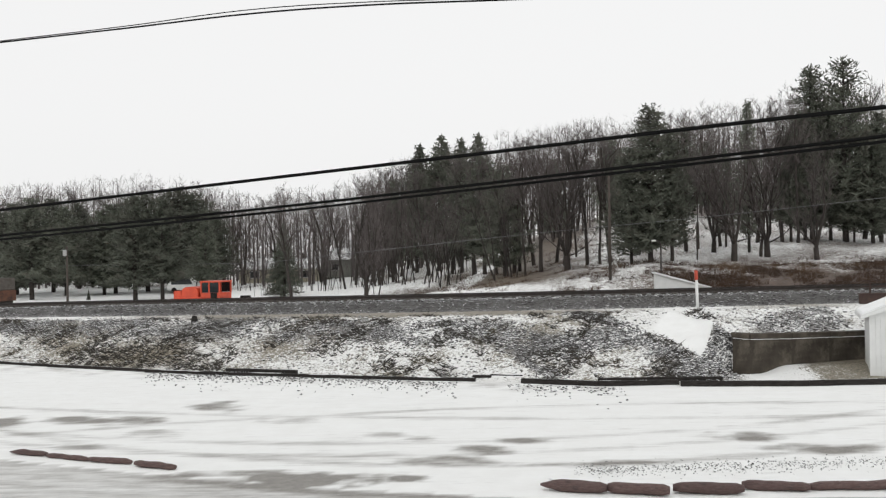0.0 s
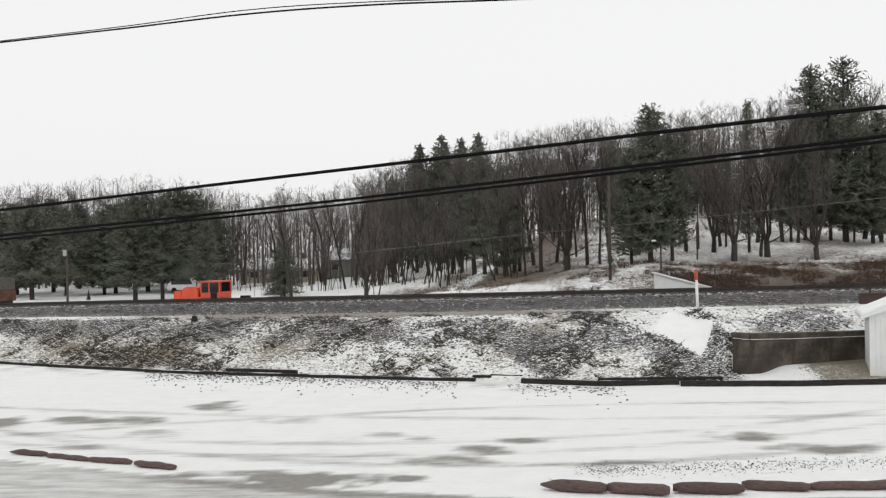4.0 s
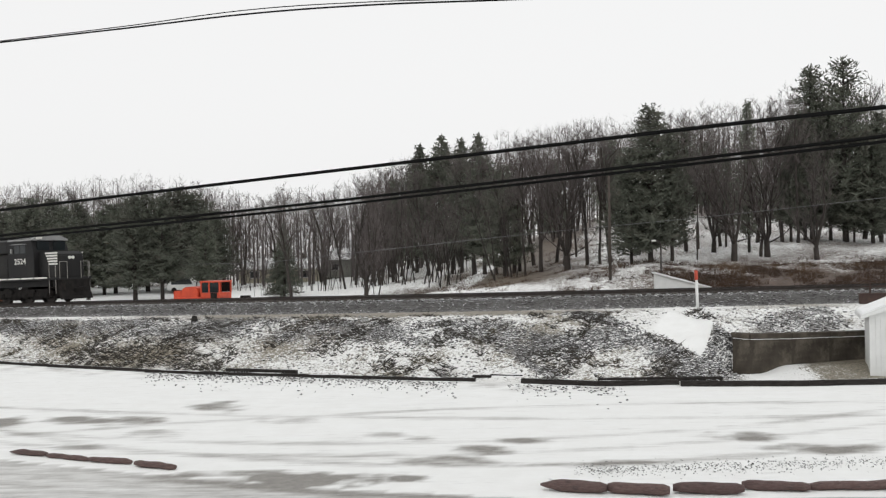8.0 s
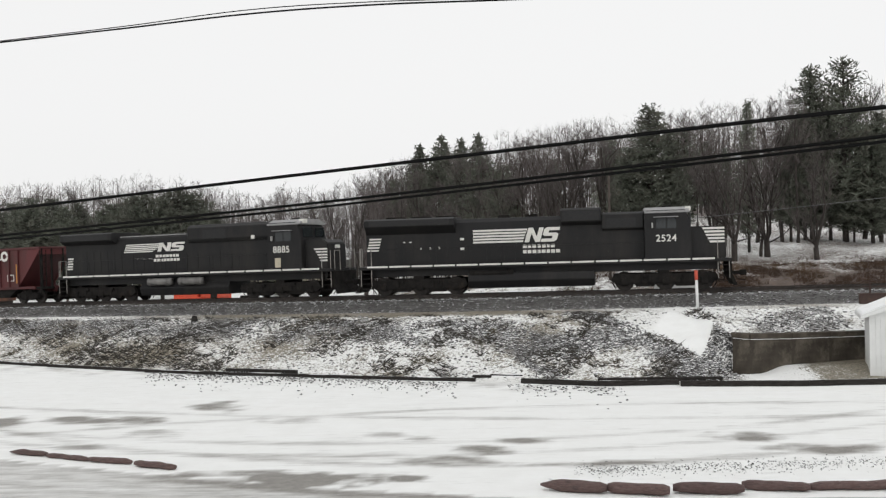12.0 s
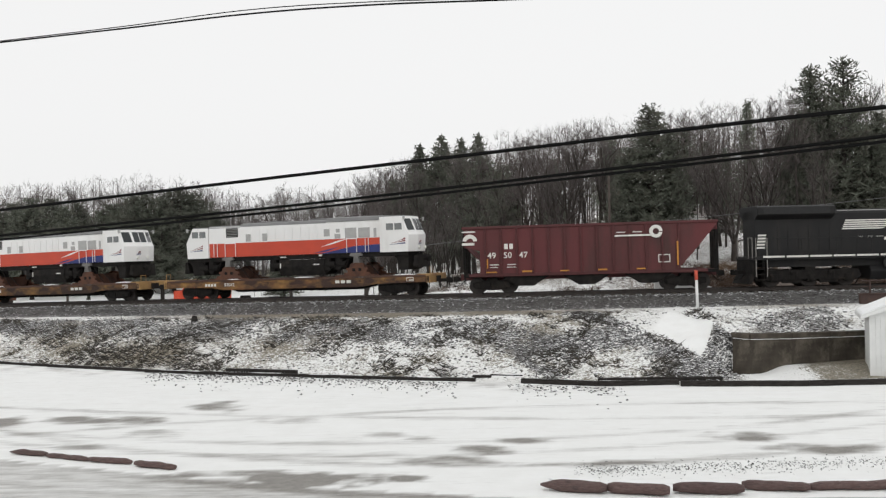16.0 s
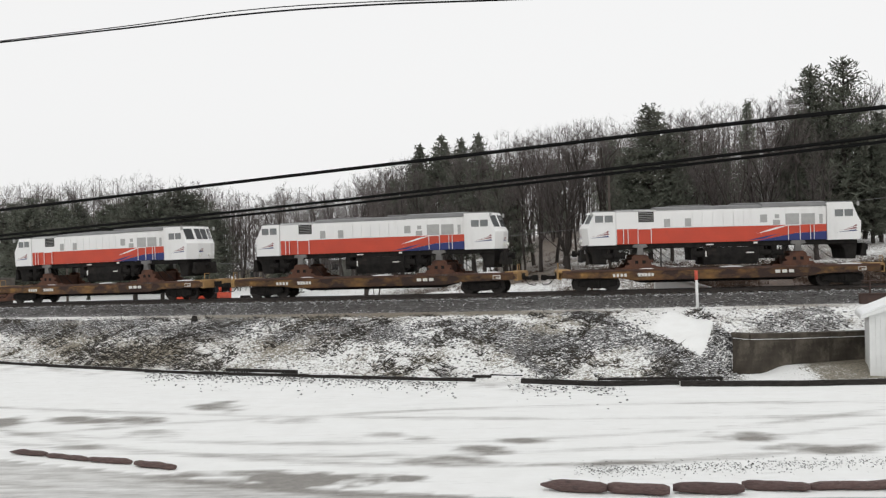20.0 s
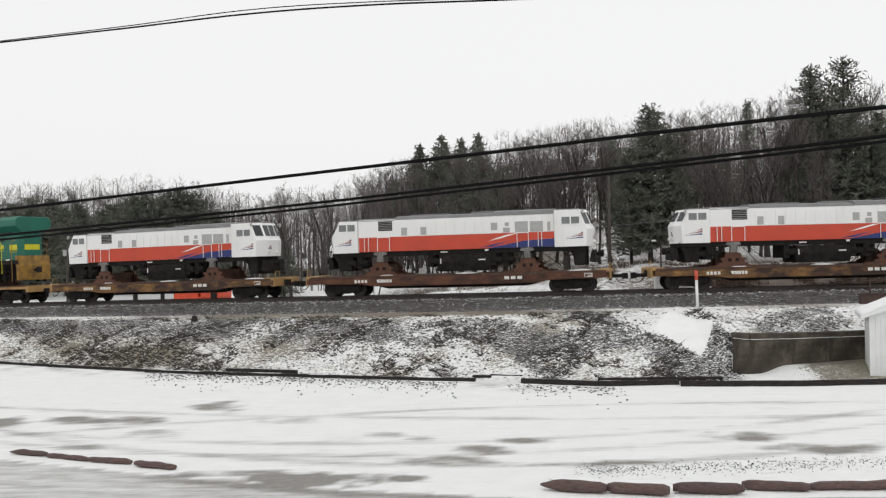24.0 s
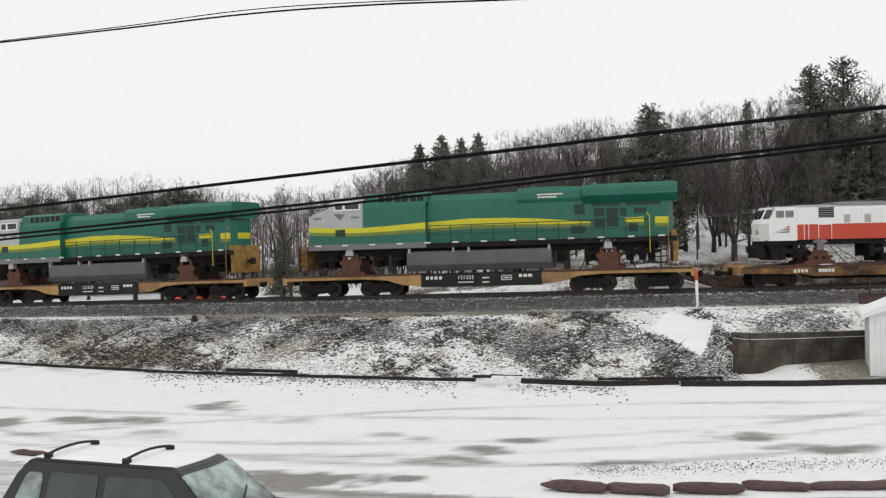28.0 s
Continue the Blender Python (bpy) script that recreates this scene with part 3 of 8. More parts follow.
def bare_tree(seed, height, spread, fork, thick, stems=1, limbs=0):
    """A leafless tree or thicket: trunk and limbs in one mesh, twigs in another."""
    rng = random.Random(seed)
    tv, tf, cv, cf = [], [], [], []

    def sprig(a, d, length):
        w = (d + Vector((rng.gauss(0, 0.55), rng.gauss(0, 0.55), rng.gauss(0.3, 0.4)))).normalized()
        spike(cv, cf, a, a + w * length, 0.017, rng)

    def grow(p, d, length, r, level):
        n = (9, 7, 4, 2)[level]
        sway, lift = (0.06, 0.14, 0.2, 0.2)[level], (0.02, 0.10, 0.08, 0.06)[level]
        pts, radii = [p], [r]
        for j in range(n):
            d = (d + Vector((rng.gauss(0, sway), rng.gauss(0, sway), rng.gauss(lift, sway * 0.6)))).normalized()
            p = p + d * length / n
            pts.append(p)
            radii.append(max(0.009, r * (1 - (0.72 if level == 0 else 0.82) * (j + 1) / n)))
        if level < 3:
            tube(tv, tf, pts, radii, (8, 5, 3)[level])
        else:
            tube(cv, cf, pts, radii, 3)
            for _ in range(5 if stems == 1 else 4):
                i = rng.randrange(len(pts) - 1)
                sprig(pts[i].lerp(pts[i + 1], rng.random()), d, rng.uniform(0.3, 0.95))
            return
        if level == 0:
            kids = rng.randint(10, 13) if stems == 1 else 6
        else:
            kids = max(3, int(length * (1.45 if level == 1 else 2.2) * (1 if stems == 1 else 0.6)))
            kids = min(kids, 12 if level == 1 else 6)
        for c in range(kids):
            t = (fork + (0.99 - fork) * (c + rng.random()) / kids if level == 0 else 0.22 + 0.77 * (c + rng.random()) / kids) * n
            i = min(int(t), n - 1)
            a = pts[i].lerp(pts[i + 1], t - i)
            ang = rng.uniform(0, 6.283)
            flat = Vector((math.cos(ang), math.sin(ang), 0))
            if level:
                w = (d * 0.8 + flat * rng.uniform(0.4, 0.9) + Vector((0, 0, rng.uniform(-0.05, 0.4)))).normalized()
                ln = length * rng.uniform(0.3, 0.52) * (1.15 - 0.4 * t / n)
            else:
                w = (Vector((0, 0, rng.uniform(0.45, 1.0))) + flat * rng.uniform(0.6, 1.1) * spread).normalized()
                ln = height * rng.uniform(0.26, 0.46) * (1.2 - 0.65 * t / n)
            grow(a, w, ln, max(0.013, radii[i] * rng.uniform(0.36, 0.62)), level + 1)

    if limbs:
        # a short trunk that divides into a few steep main limbs
        crotch = Vector((rng.gauss(0, 0.15), rng.gauss(0, 0.15), height * fork))
        tube(tv, tf, [Vector((0, 0, -0.4)), crotch * 0.5, crotch], [thick * 1.25, thick, thick * 1.02], 9)
        start = rng.uniform(0, 6.283)
        for k in range(limbs):
            ang = start + 6.283 * (k + rng.uniform(-0.25, 0.25)) / limbs
            lean = rng.uniform(0.35, 0.8) * spread
            grow(crotch - Vector((0, 0, 0.1)), Vector((math.cos(ang) * lean, math.sin(ang) * lean, 1)).normalized(), height * rng.uniform(0.62, 0.86), thick * rng.uniform(0.5, 0.75), 1)
        for k in range(3):
            ang = rng.uniform(0, 6.283)
            grow(crotch * rng.uniform(0.9, 1.4), Vector((math.cos(ang), math.sin(ang), rng.uniform(0.05, 0.4))).normalized(), height * rng.uniform(0.28, 0.42), thick * 0.3, 1)
    else:
        for k in range(stems):
            lean = 0.06 if stems == 1 else 0.28 if stems == 5 else 0.1
            at = Vector((0, 0, -0.3)) if stems == 1 else Vector((rng.gauss(0, 0.25 * stems), rng.gauss(0, 0.25 * stems), -0.4))
            grow(at, Vector((rng.gauss(0, lean), rng.gauss(0, lean), 1)).normalized(), height * (0.86 if k == 0 else rng.uniform(0.5, 0.85)), thick * (1 if k == 0 else rng.uniform(0.5, 1)), 0)
    top = height / max(p.z for p in cv)
    tv, cv = [p * top for p in tv], [p * top for p in cv]
    tree = thing("bare_tree", "leafless forked tree with a broad crown on the snowy slope" if limbs else "leafless dark-barked deciduous tree standing in snow" if stems == 1 else "thicket of slender leafless saplings on the snowy slope", "tree", "woodland trees")
    raw_ob("trunk", tv, tf, BARK, tree, True)
    raw_ob("crown", cv, cf, TWIG, tree)
    return tree


def conifer(seed, height, width, low, droop, ragged, power, boughs, label, fat=1.0):
    """An evergreen: trunk, and a crown of needle tufts on uneven boughs."""
    rng = random.Random(seed)
    tv, tf, cv, cf = [], [], [], []
    tube(tv, tf, [Vector((0, 0, -0.3)), Vector((0.05, 0, height * 0.5)), Vector((0, 0.03, height))], [0.014 * height + 0.05, 0.009 * height + 0.03, 0.02], 7)
    lobes = [(rng.uniform(0, 6.28), rng.uniform(0, 1)) for _ in range(9)]
    for c in range(boughs):
        k = (c + rng.random()) / boughs
        k = k ** 0.95
        z = height * (low + (0.985 - low) * k)
        ang = rng.uniform(0, 6.283)
        swell = max(math.cos(ang - a) * math.exp(-((k - kk) / 0.14) ** 2) for a, kk in lobes)
        r = width * (1 - k) ** power * (1 - ragged * rng.random() + 0.35 * ragged * max(0, swell)) + 0.3
        flat = Vector((math.cos(ang), math.sin(ang), 0))
        a = Vector((0, 0, z))
        tip = a + flat * r + Vector((0, 0, (0.3 - droop) * r + rng.uniform(-0.2, 0.2)))
        tube(tv, tf, [a, a.lerp(tip, 0.6) + Vector((0, 0, 0.05 * r)), tip], [0.035, 0.02, 0.008], 3)
        m = max(5, int(r * 6.5))
        for j in range(m):
            t = 0.15 + 0.85 * (j + rng.random()) / m
            p = a.lerp(tip, t) + Vector((0, 0, 0.05 * r * math.sin(3.1 * t)))
            side = flat.cross(Vector((0, 0, 1))) * rng.choice((-1, 1))
            p = p + Vector((rng.gauss(0, 0.12), rng.gauss(0, 0.12), rng.gauss(0, 0.13)))
            w = (flat * rng.uniform(0.0, 1.0) + side * rng.uniform(0.0, 1.0) + Vector((0, 0, rng.uniform(-0.5, 0.9)))).normalized()
            L = rng.uniform(0.3, 0.75) * (0.6 + 0.5 * (1 - k))
            q = p + w * L
            spike(cv, cf, p, q, rng.uniform(0.028, 0.066) * fat, rng)
    tree = thing("evergreen_tree", label, "tree", "woodland trees")
    raw_ob("trunk", tv, tf, BARK, tree, True)
    raw_ob("crown", cv, cf, NEEDLE, tree)
    return tree


PINE = "ragged dark green white pine in the wood"
SPRUCE = "dark green spruce with drooping boughs on the snowy slope"
KINDS = {"b": [bare_tree(k + 3, 14, (0.7, 0.85, 0.6, 0.75, 0.5)[k], (0.3, 0.25, 0.42, 0.34, 0.42)[k], (0.22, 0.26, 0.18, 0.24, 0.15)[k]) for k in range(5)],
         "f": [bare_tree(61 + k, 14, (0.9, 0.7, 1.0)[k], (0.14, 0.10, 0.12)[k], (0.34, 0.30, 0.36)[k], 1, (4, 3, 4)[k]) for k in range(3)],
         "s": [conifer(21 + k, 14, (3.0, 2.6)[k], 0.03, 0.42, 0.28, 0.85, 380, SPRUCE, 1.7) for k in range(2)] + [conifer(24, 14, 3.3, 0.55, 0.42, 0.5, 1.0, 170, SPRUCE, 1.9)],
         "p": [conifer(31 + k, 14, (4.2, 3.6, 4.6, 4.0, 3.2, 4.4)[k], (0.14, 0.10, 0.06, 0.06, 0.10, 0.10)[k], (0.05, 0.0, 0.12, 0.15, 0.1, -0.1)[k], (0.75, 0.75, 0.7, 0.55, 0.6, 0.85)[k], (0.5, 0.6, 0.42, 0.55, 0.7, 0.62)[k], (320, 320, 330, 400, 290, 250)[k], PINE, 1.5) for k in range(6)],
         "t": [bare_tree(41 + k, 14, 0.6, 0.3, 0.17, 5) for k in range(2)],
         "y": [bare_tree(51 + k, 14, 0.5, 0.35, 0.14, 7) for k in range(3)]}
USED = {}


def plant(kind, x, y, height, pick=None, wide=1.0):
    pool = KINDS[kind]
    i = random.randrange(len(pool)) if pick is None else pick % len(pool)
    src = pool[i]
    k = height / 14
    m = pose(x, y * DEEP, ground_z(x, y * DEEP), 0, 0, random.uniform(0, 360))
    if (kind, i) not in USED:
        ob = src
        ob.matrix_world = m
        USED[(kind, i)] = ob
    else:
        ob = copy_thing(src, m)
    ob.scale = (k * wide, k * wide, k)
    return ob


def spot(bearing, slope):
    """Where a line of sight from the road first meets the ground beyond the track."""
    y = np.arange(50.0, 130.0, 0.25)
    z = terrain(bearing * y, y * DEEP)[0]
    hit = np.nonzero((z >= 5.7 + slope * y) & (y > 62 - 26 * (bearing + 0.2)))[0]
    return float(y[hit[0]]) if len(hit) else 84.0


# single trees: kind, bearing, slope down to the foot, slope up to the top, shape, breadth
random.seed(5)
SINGLE = (
    ("p", -0.6071, -0.0644, 0.0847, 0, 1.45), ("p", -0.5562, -0.0595, 0.0722, 1, 1.3), ("p", -0.5003, -0.0588, 0.0662, 2, 1.25),
    ("p", -0.4547, -0.0679, 0.0871, 1, 1.35), ("p", -0.4146, -0.067, 0.0814, 0, 1.2), ("p", -0.3861, -0.0558, 0.0967, 2, 1.4),
    ("p", -0.6479, -0.0595, 0.0655, 2, 1.3), ("p", -0.3503, -0.0597, 0.0636, 1, 1.0), ("p", -0.5292, -0.0399, 0.0667, 0, 1.2),
    ("s", -0.235, -0.0660, 0.042, 0, 1.25), ("s", -0.5238, -0.0667, -0.0509, 1, 1.1), ("s", -0.2484, -0.0448, -0.0332, 1, 1.0),
    ("b", -0.5834, -0.0432, 0.1093, 0, 1.1), ("b", -0.5168, -0.0443, 0.1048, 1, 1.1), ("b", -0.4501, -0.048, 0.1153, 2, 1.2),
    ("b", -0.396, -0.0489, 0.1136, 3, 1.1), ("b", -0.3584, -0.0479, 0.1104, 0, 1.0), ("b", -0.6293, -0.0449, 0.0951, 1, 1.0),
    ("f", -0.3226, -0.0461, 0.1014, 0, 0.95), ("f", -0.2943, -0.0482, 0.0951, 2, 0.8), ("b", -0.2246, -0.0686, 0.1114, 3, 0.9),
    ("b", -0.2334, -0.0493, 0.0966, 4, 0.9), 
    ("b", -0.1444, -0.0567, 0.11, 2, 0.9), ("f", -0.1145, -0.0672, 0.1211, 1, 0.9), ("b", -0.0943, -0.0517, 0.1258, 3, 0.9),
    ("b", -0.0734, -0.0479, 0.1354, 0, 0.9), ("t", -0.0567, -0.0507, 0.0935, 0, 0.7), ("t", -0.0142, -0.0489, 0.0927, 1, 0.7),
    ("t", 0.0832, -0.0556, 0.0994, 0, 0.8), ("b", 0.1209, -0.0488, 0.1604, 4, 0.9), ("b", 0.1444, -0.0367, 0.165, 1, 0.9),
    ("f", 0.1833, -0.0524, 0.1676, 2, 1.0), ("b", 0.1671, -0.0238, 0.1762, 3, 0.9), ("b", 0.2129, -0.0279, 0.1821, 0, 0.9),
    ("b", 0.2313, -0.0265, 0.1851, 2, 0.9), ("b", 0.096, -0.0425, 0.1575, 2, 0.9), ("b", 0.1965, -0.0151, 0.1841, 4, 0.9),
    ("b", 0.1128, -0.0345, 0.1655, 0, 0.9), ("p", -0.0707, -0.0371, 0.1037, 1, 1.0), ("p", -0.0389, -0.0343, 0.1182, 0, 1.1),
    ("p", -0.0056, -0.0324, 0.1276, 2, 1.1), ("p", 0.0277, -0.0355, 0.1303, 1, 1.1), ("p", 0.061, -0.0386, 0.1331, 0, 1.1),
    ("p", 0.0901, -0.0416, 0.1226, 2, 0.9), ("p", 0.306, -0.0454, 0.2071, 3, 1.0), ("p", 0.2776, -0.0465, 0.1443, 2, 0.85),
    ("p", 0.3379, -0.0301, 0.1683, 1, 0.9), ("b", 0.3746, -0.0299, 0.1426, 4, 0.7), ("f", 0.3991, -0.012, 0.1972, 1, 0.9),
    ("f", 0.4295, -0.0383, 0.1883, 0, 1.05), ("p", 0.4516, -0.0137, 0.2113, 4, 0.62), ("b", 0.4681, -0.0198, 0.181, 3, 0.8),
    ("f", 0.4781, -0.0208, 0.1858, 2, 0.9), ("f", 0.5513, -0.0313, 0.1945, 1, 0.95), ("p", 0.5452, 0.0047, 0.2597, 3, 0.95),
    ("p", 0.5944, 0.0005, 0.2705, 5, 1.0), ("p", 0.6343, -0.0036, 0.1598, 2, 1.1), ("p", 0.6068, -0.0014, 0.1069, 0, 1.0),
    ("b", 0.501, 0.0021, 0.2254, 0, 0.9), ("b", 0.5235, 0.0, 0.2334, 2, 0.9), 
    ("p", 0.5719, 0.0025, 0.1825, 1, 0.9),
    ("p", -0.6295, -0.0565, 0.0785, 2, 1.35), ("p", -0.5753, -0.0541, 0.0842, 0, 1.35), ("p", -0.4836, -0.0574, 0.0743, 2, 1.4),
    ("p", -0.4361, -0.0549, 0.0901, 0, 1.35), ("p", -0.3669, -0.0528, 0.0872, 2, 1.5), ("p", -0.5377, -0.0498, 0.0769, 1, 1.35),
    ("p", -0.4044, -0.0538, 0.0929, 1, 1.35), ("p", -0.4626, -0.0478, 0.0839, 2, 1.35), ("p", -0.6043, -0.0453, 0.0764, 1, 1.35),
    ("p", -0.3335, -0.0534, 0.0633, 0, 1.1), ("p", -0.6878, -0.0538, 0.0795, 0, 1.4), ("y", -0.1877, -0.0584, 0.0374, 0, 0.8),
    ("y", -0.1377, -0.0551, 0.0449, 1, 0.8), ("y", -0.0876, -0.0518, 0.0523, 2, 0.8), ("b", -0.175, -0.0461, 0.1022, 3, 1.0),
    ("b", -0.1293, -0.0511, 0.1197, 0, 1.0), ("b", -0.1042, -0.0474, 0.126, 1, 1.0), ("b", -0.0624, -0.0398, 0.1369, 2, 1.0),
    ("p", -0.1082, -0.0373, 0.0777, 2, 0.7), ("b", -0.0207, -0.0388, 0.1428, 3, 1.1), ("b", 0.0127, -0.0377, 0.1489, 0, 1.1),
    ("b", 0.046, -0.0383, 0.1517, 1, 1.1), ("b", 0.0793, -0.0389, 0.1578, 2, 1.1), ("b", 0.1044, -0.0377, 0.1657, 3, 1.0),
    ("b", 0.1337, -0.0265, 0.1685, 0, 1.0), ("b", 0.1796, -0.0273, 0.1794, 1, 1.0), ("b", 0.2463, -0.0251, 0.1899, 3, 1.0),
    ("b", 0.3591, -0.0104, 0.1979, 0, 1.0), 
    ("b", 0.4092, -0.003, 0.212, 2, 1.0), ("b", 0.4635, 0.0011, 0.2161, 0, 1.0),
    ("p", 0.4175, -0.0048, 0.1419, 1, 0.7), ("p", 0.5135, 0.0019, 0.1585, 0, 0.8),
    ("b", 0.6219, 0.0033, 0.24, 3, 1.0), ("b", 0.6469, 0.0029, 0.2312, 0, 1.0),
    ("p", 0.5344, 0.0032, 0.1915, 2, 0.8), ("p", 0.6468, -0.0021, 0.1895, 1, 1.0),
)
for kind, bearing, foot, crest, shape, breadth in SINGLE:
    depth = spot(bearing, foot)
    crest += 0.007 if kind == "b" and bearing > 0.08 else 0
    plant(kind, bearing * depth, depth, max(0.8, 5.7 + crest * depth - ground_z(bearing * depth, depth * DEEP)), shape, breadth)
for bearing, depth, height in ((-0.033, 98, 17.8), (0.0, 98, 18.5), (0.0285, 98, 17.4), (0.0535, 98, 17.5)):
    plant("s", bearing * depth, depth, height, 2)


# the wood's skyline: bearing and slope up to the tree tops
SKY_B = np.array([-0.70, -0.57, -0.445, -0.36, -0.30, -0.26, -0.22, -0.187, -0.153, -0.112, -0.07, -0.036, 0.0, 0.055, 0.097, 0.18, 0.263, 0.32, 0.37, 0.43, 0.47, 0.51, 0.56, 0.60, 0.65, 0.72])
SKY_E = np.array([0.108, 0.118, 0.128, 0.116, 0.096, 0.086, 0.105, 0.104, 0.098, 0.110, 0.138, 0.148, 0.164, 0.169, 0.184, 0.187, 0.200, 0.208, 0.206, 0.214, 0.214, 0.232, 0.255, 0.262, 0.235, 0.235])


def fill(count, lo, hi, near, far, low, high, mix, seed, broad=1.0):
    """Trees between two bearings, low to high as shares of the skyline."""
    rng = random.Random(seed)
    for j in range(count):
        k = lo + (hi - lo) * (j + rng.random()) / count
        y = rng.uniform(near, far)
        top = 5.7 + float(np.interp(k, SKY_B, SKY_E)) * y - ground_z(k * y, y * DEEP)
        kind = rng.choice(mix)
        plant(kind, k * y, y, max(5.0, top * rng.uniform(low, high)), wide=broad * rng.uniform(1.0, 1.35) if kind == "p" else rng.uniform(0.9, 1.15))


fill(9, -0.70, -0.27, 92, 122, 0.82, 0.98, "b", 2)
fill(5, -0.33, -0.10, 66, 84, 0.35, 0.6, "y", 23)
fill(5, -0.14, 0.12, 60, 80, 0.35, 0.6, "y", 24)
fill(9, -0.25, -0.04, 88, 114, 0.8, 1.0, "b", 3)
fill(10, -0.10, 0.16, 76, 108, 0.82, 1.0, "b", 4)
fill(8, 0.12, 0.40, 84, 108, 0.84, 1.0, "b", 5)
fill(3, 0.12, 0.40, 84, 95, 0.65, 0.8, "p", 12)
fill(5, 0.34, 0.70, 92, 112, 0.80, 0.97, "b", 6)
fill(3, 0.38, 0.70, 86, 95, 0.6, 0.8, "p", 14)
fill(4, -0.18, 0.14, 62, 76, 0.35, 0.5, "t", 15)


def far_woods():
    """The wood behind: many slender leafless trees, too far to pick apart."""
    rng = random.Random(77)
    v, f = [], []
    for j in range(460):
        bearing = -0.72 + 1.45 * (j + rng.random()) / 460
        y = rng.uniform(92, 134)
        x = bearing * y
        z = ground_z(x, y * DEEP)
        h = (5.7 + float(np.interp(bearing, SKY_B, SKY_E)) * y - z) * rng.uniform(0.72, 0.95)
        y *= DEEP
        top = Vector((x + rng.gauss(0, 0.5), y, z + h))
        tube(v, f, [Vector((x, y, z - 0.3)), Vector((x, y, z + h * 0.5)), top], [0.17, 0.11, 0.03], 4)
        for _ in range(190):
            t = rng.uniform(0.06, 1.0)
            out = Vector((rng.gauss(0, 1.0), rng.gauss(0, 0.8), 0)) * 1.9 * math.sqrt(max(0.04, 1 - ((t - 0.55) / 0.47) ** 2))
            a = Vector((x, y, z + h * t)) + out
            w = (Vector((rng.gauss(0, 0.5), rng.gauss(0, 0.5), 0.8)) + 0.35 * out).normalized()
            spike(v, f, a, a + w * rng.uniform(0.5, 1.5), 0.028, rng)
    return tagged(raw_ob("far_woods", v, f, TWIG), "distant leafless brown woodland on the ridge", "woods", kind="stuff")


def underbrush():
    """Dry brown stalks in patches on the bank behind the track and in the gully."""
    rng = random.Random(78)
    v, f = [], []
    spots = []
    for _ in range(22000):
        spots.append(on_track(rng.uniform(6, 62), -1.5 * rng.triangular(3.2, 13, 5)))
    for _ in range(9000):
        spots.append(on_track(rng.uniform(-18, 16), -1.5 * rng.triangular(4.5, 38, 10)))
    for _ in range(14000):
        spots.append(on_track(rng.uniform(13, 40), -1.5 * rng.uniform(2.9, 9.5)))
    xs, ys = np.array([p.x for p in spots]), np.array([p.y for p in spots])
    zs = terrain(xs, ys)[0]
    keep = lumps(xs, ys, 2.6, 4.0) + 0.6 * lumps(xs, ys, 0.9, 1.0) > np.where(np.arange(len(xs)) < 31000, 0.18, -0.25)
    for x, y, z in zip(xs[keep], ys[keep], zs[keep]):
        p = Vector((x, y, z - 0.05))
        h = rng.choice((0.16, 0.22, 0.3, 0.55))
        for _ in range(3):
            w = Vector((rng.gauss(0, 0.75), rng.gauss(0, 0.75), 0.8)).normalized()
            spike(v, f, p, p + w * rng.uniform(0.5, 1.2) * h, 0.016, rng)
    return tagged(raw_ob("underbrush", v, f, BRUSH), "dry brown brush poking through thin snow", "brush", kind="stuff")


far_woods()
underbrush()


# ---- rolling stock ----
BLACK = surface("black_locomotive_paint", (0.012, 0.012, 0.013), (0.017, 0.0165, 0.0165), (0.028, 0.026, 0.024), grain=0.9, fine=25, rough=0.55, bump=0.04, amount=0.4, stretch=(1, 1, 0.3), gloss=0.25)
GRIME = surface("oily_underframe", (0.010, 0.009, 0.009), (0.022, 0.020, 0.018), (0.05, 0.038, 0.03), grain=2.5, rough=0.9, bump=0.3, amount=0.2, gloss=0.2)
WHEEL = surface("dark_wheel_steel", (0.045, 0.038, 0.034), (0.03, 0.027, 0.025), grain=4, rough=0.6, metal=0.4, bump=0.1)
WHITE = surface("white_lettering", (0.74, 0.73, 0.69), (0.66, 0.65, 0.61), grain=5, rough=0.6, bump=0)
ROOFGREY = surface("pale_grey_roof_paint", (0.30, 0.30, 0.30), (0.24, 0.24, 0.24), grain=2, rough=0.6, bump=0.05)
GRILLE = surface("black_grille", (0.008, 0.008, 0.009), (0.014, 0.014, 0.014), grain=8, rough=0.7, bump=0.2)
CREAM = surface("cream_panel", (0.55, 0.50, 0.38), grain=4, rough=0.6, bump=0)
RAILPAINT = surface("pale_handrail_paint", (0.34, 0.33, 0.31), (0.22, 0.20, 0.18), grain=5, rough=0.6, bump=0)
TANKGREY = surface("dull_grey_air_tank", (0.20, 0.195, 0.185), (0.12, 0.115, 0.11), grain=2, rough=0.6, bump=0.05)
TUSCAN = surface("oxide_red_hopper_paint", (0.115, 0.020, 0.022), (0.088, 0.018, 0.019), (0.05, 0.018, 0.015), grain=0.8, fine=22, rough=0.65, bump=0.06, amount=0.45, stretch=(1, 1, 0.25))
TUSCANDK = surface("oxide_red_rib_paint", (0.085, 0.016, 0.017), (0.06, 0.014, 0.014), grain=1.5, rough=0.65, bump=0.06)
ORANGE = surface("orange_reflector", (0.55, 0.23, 0.03), rough=0.5, bump=0)
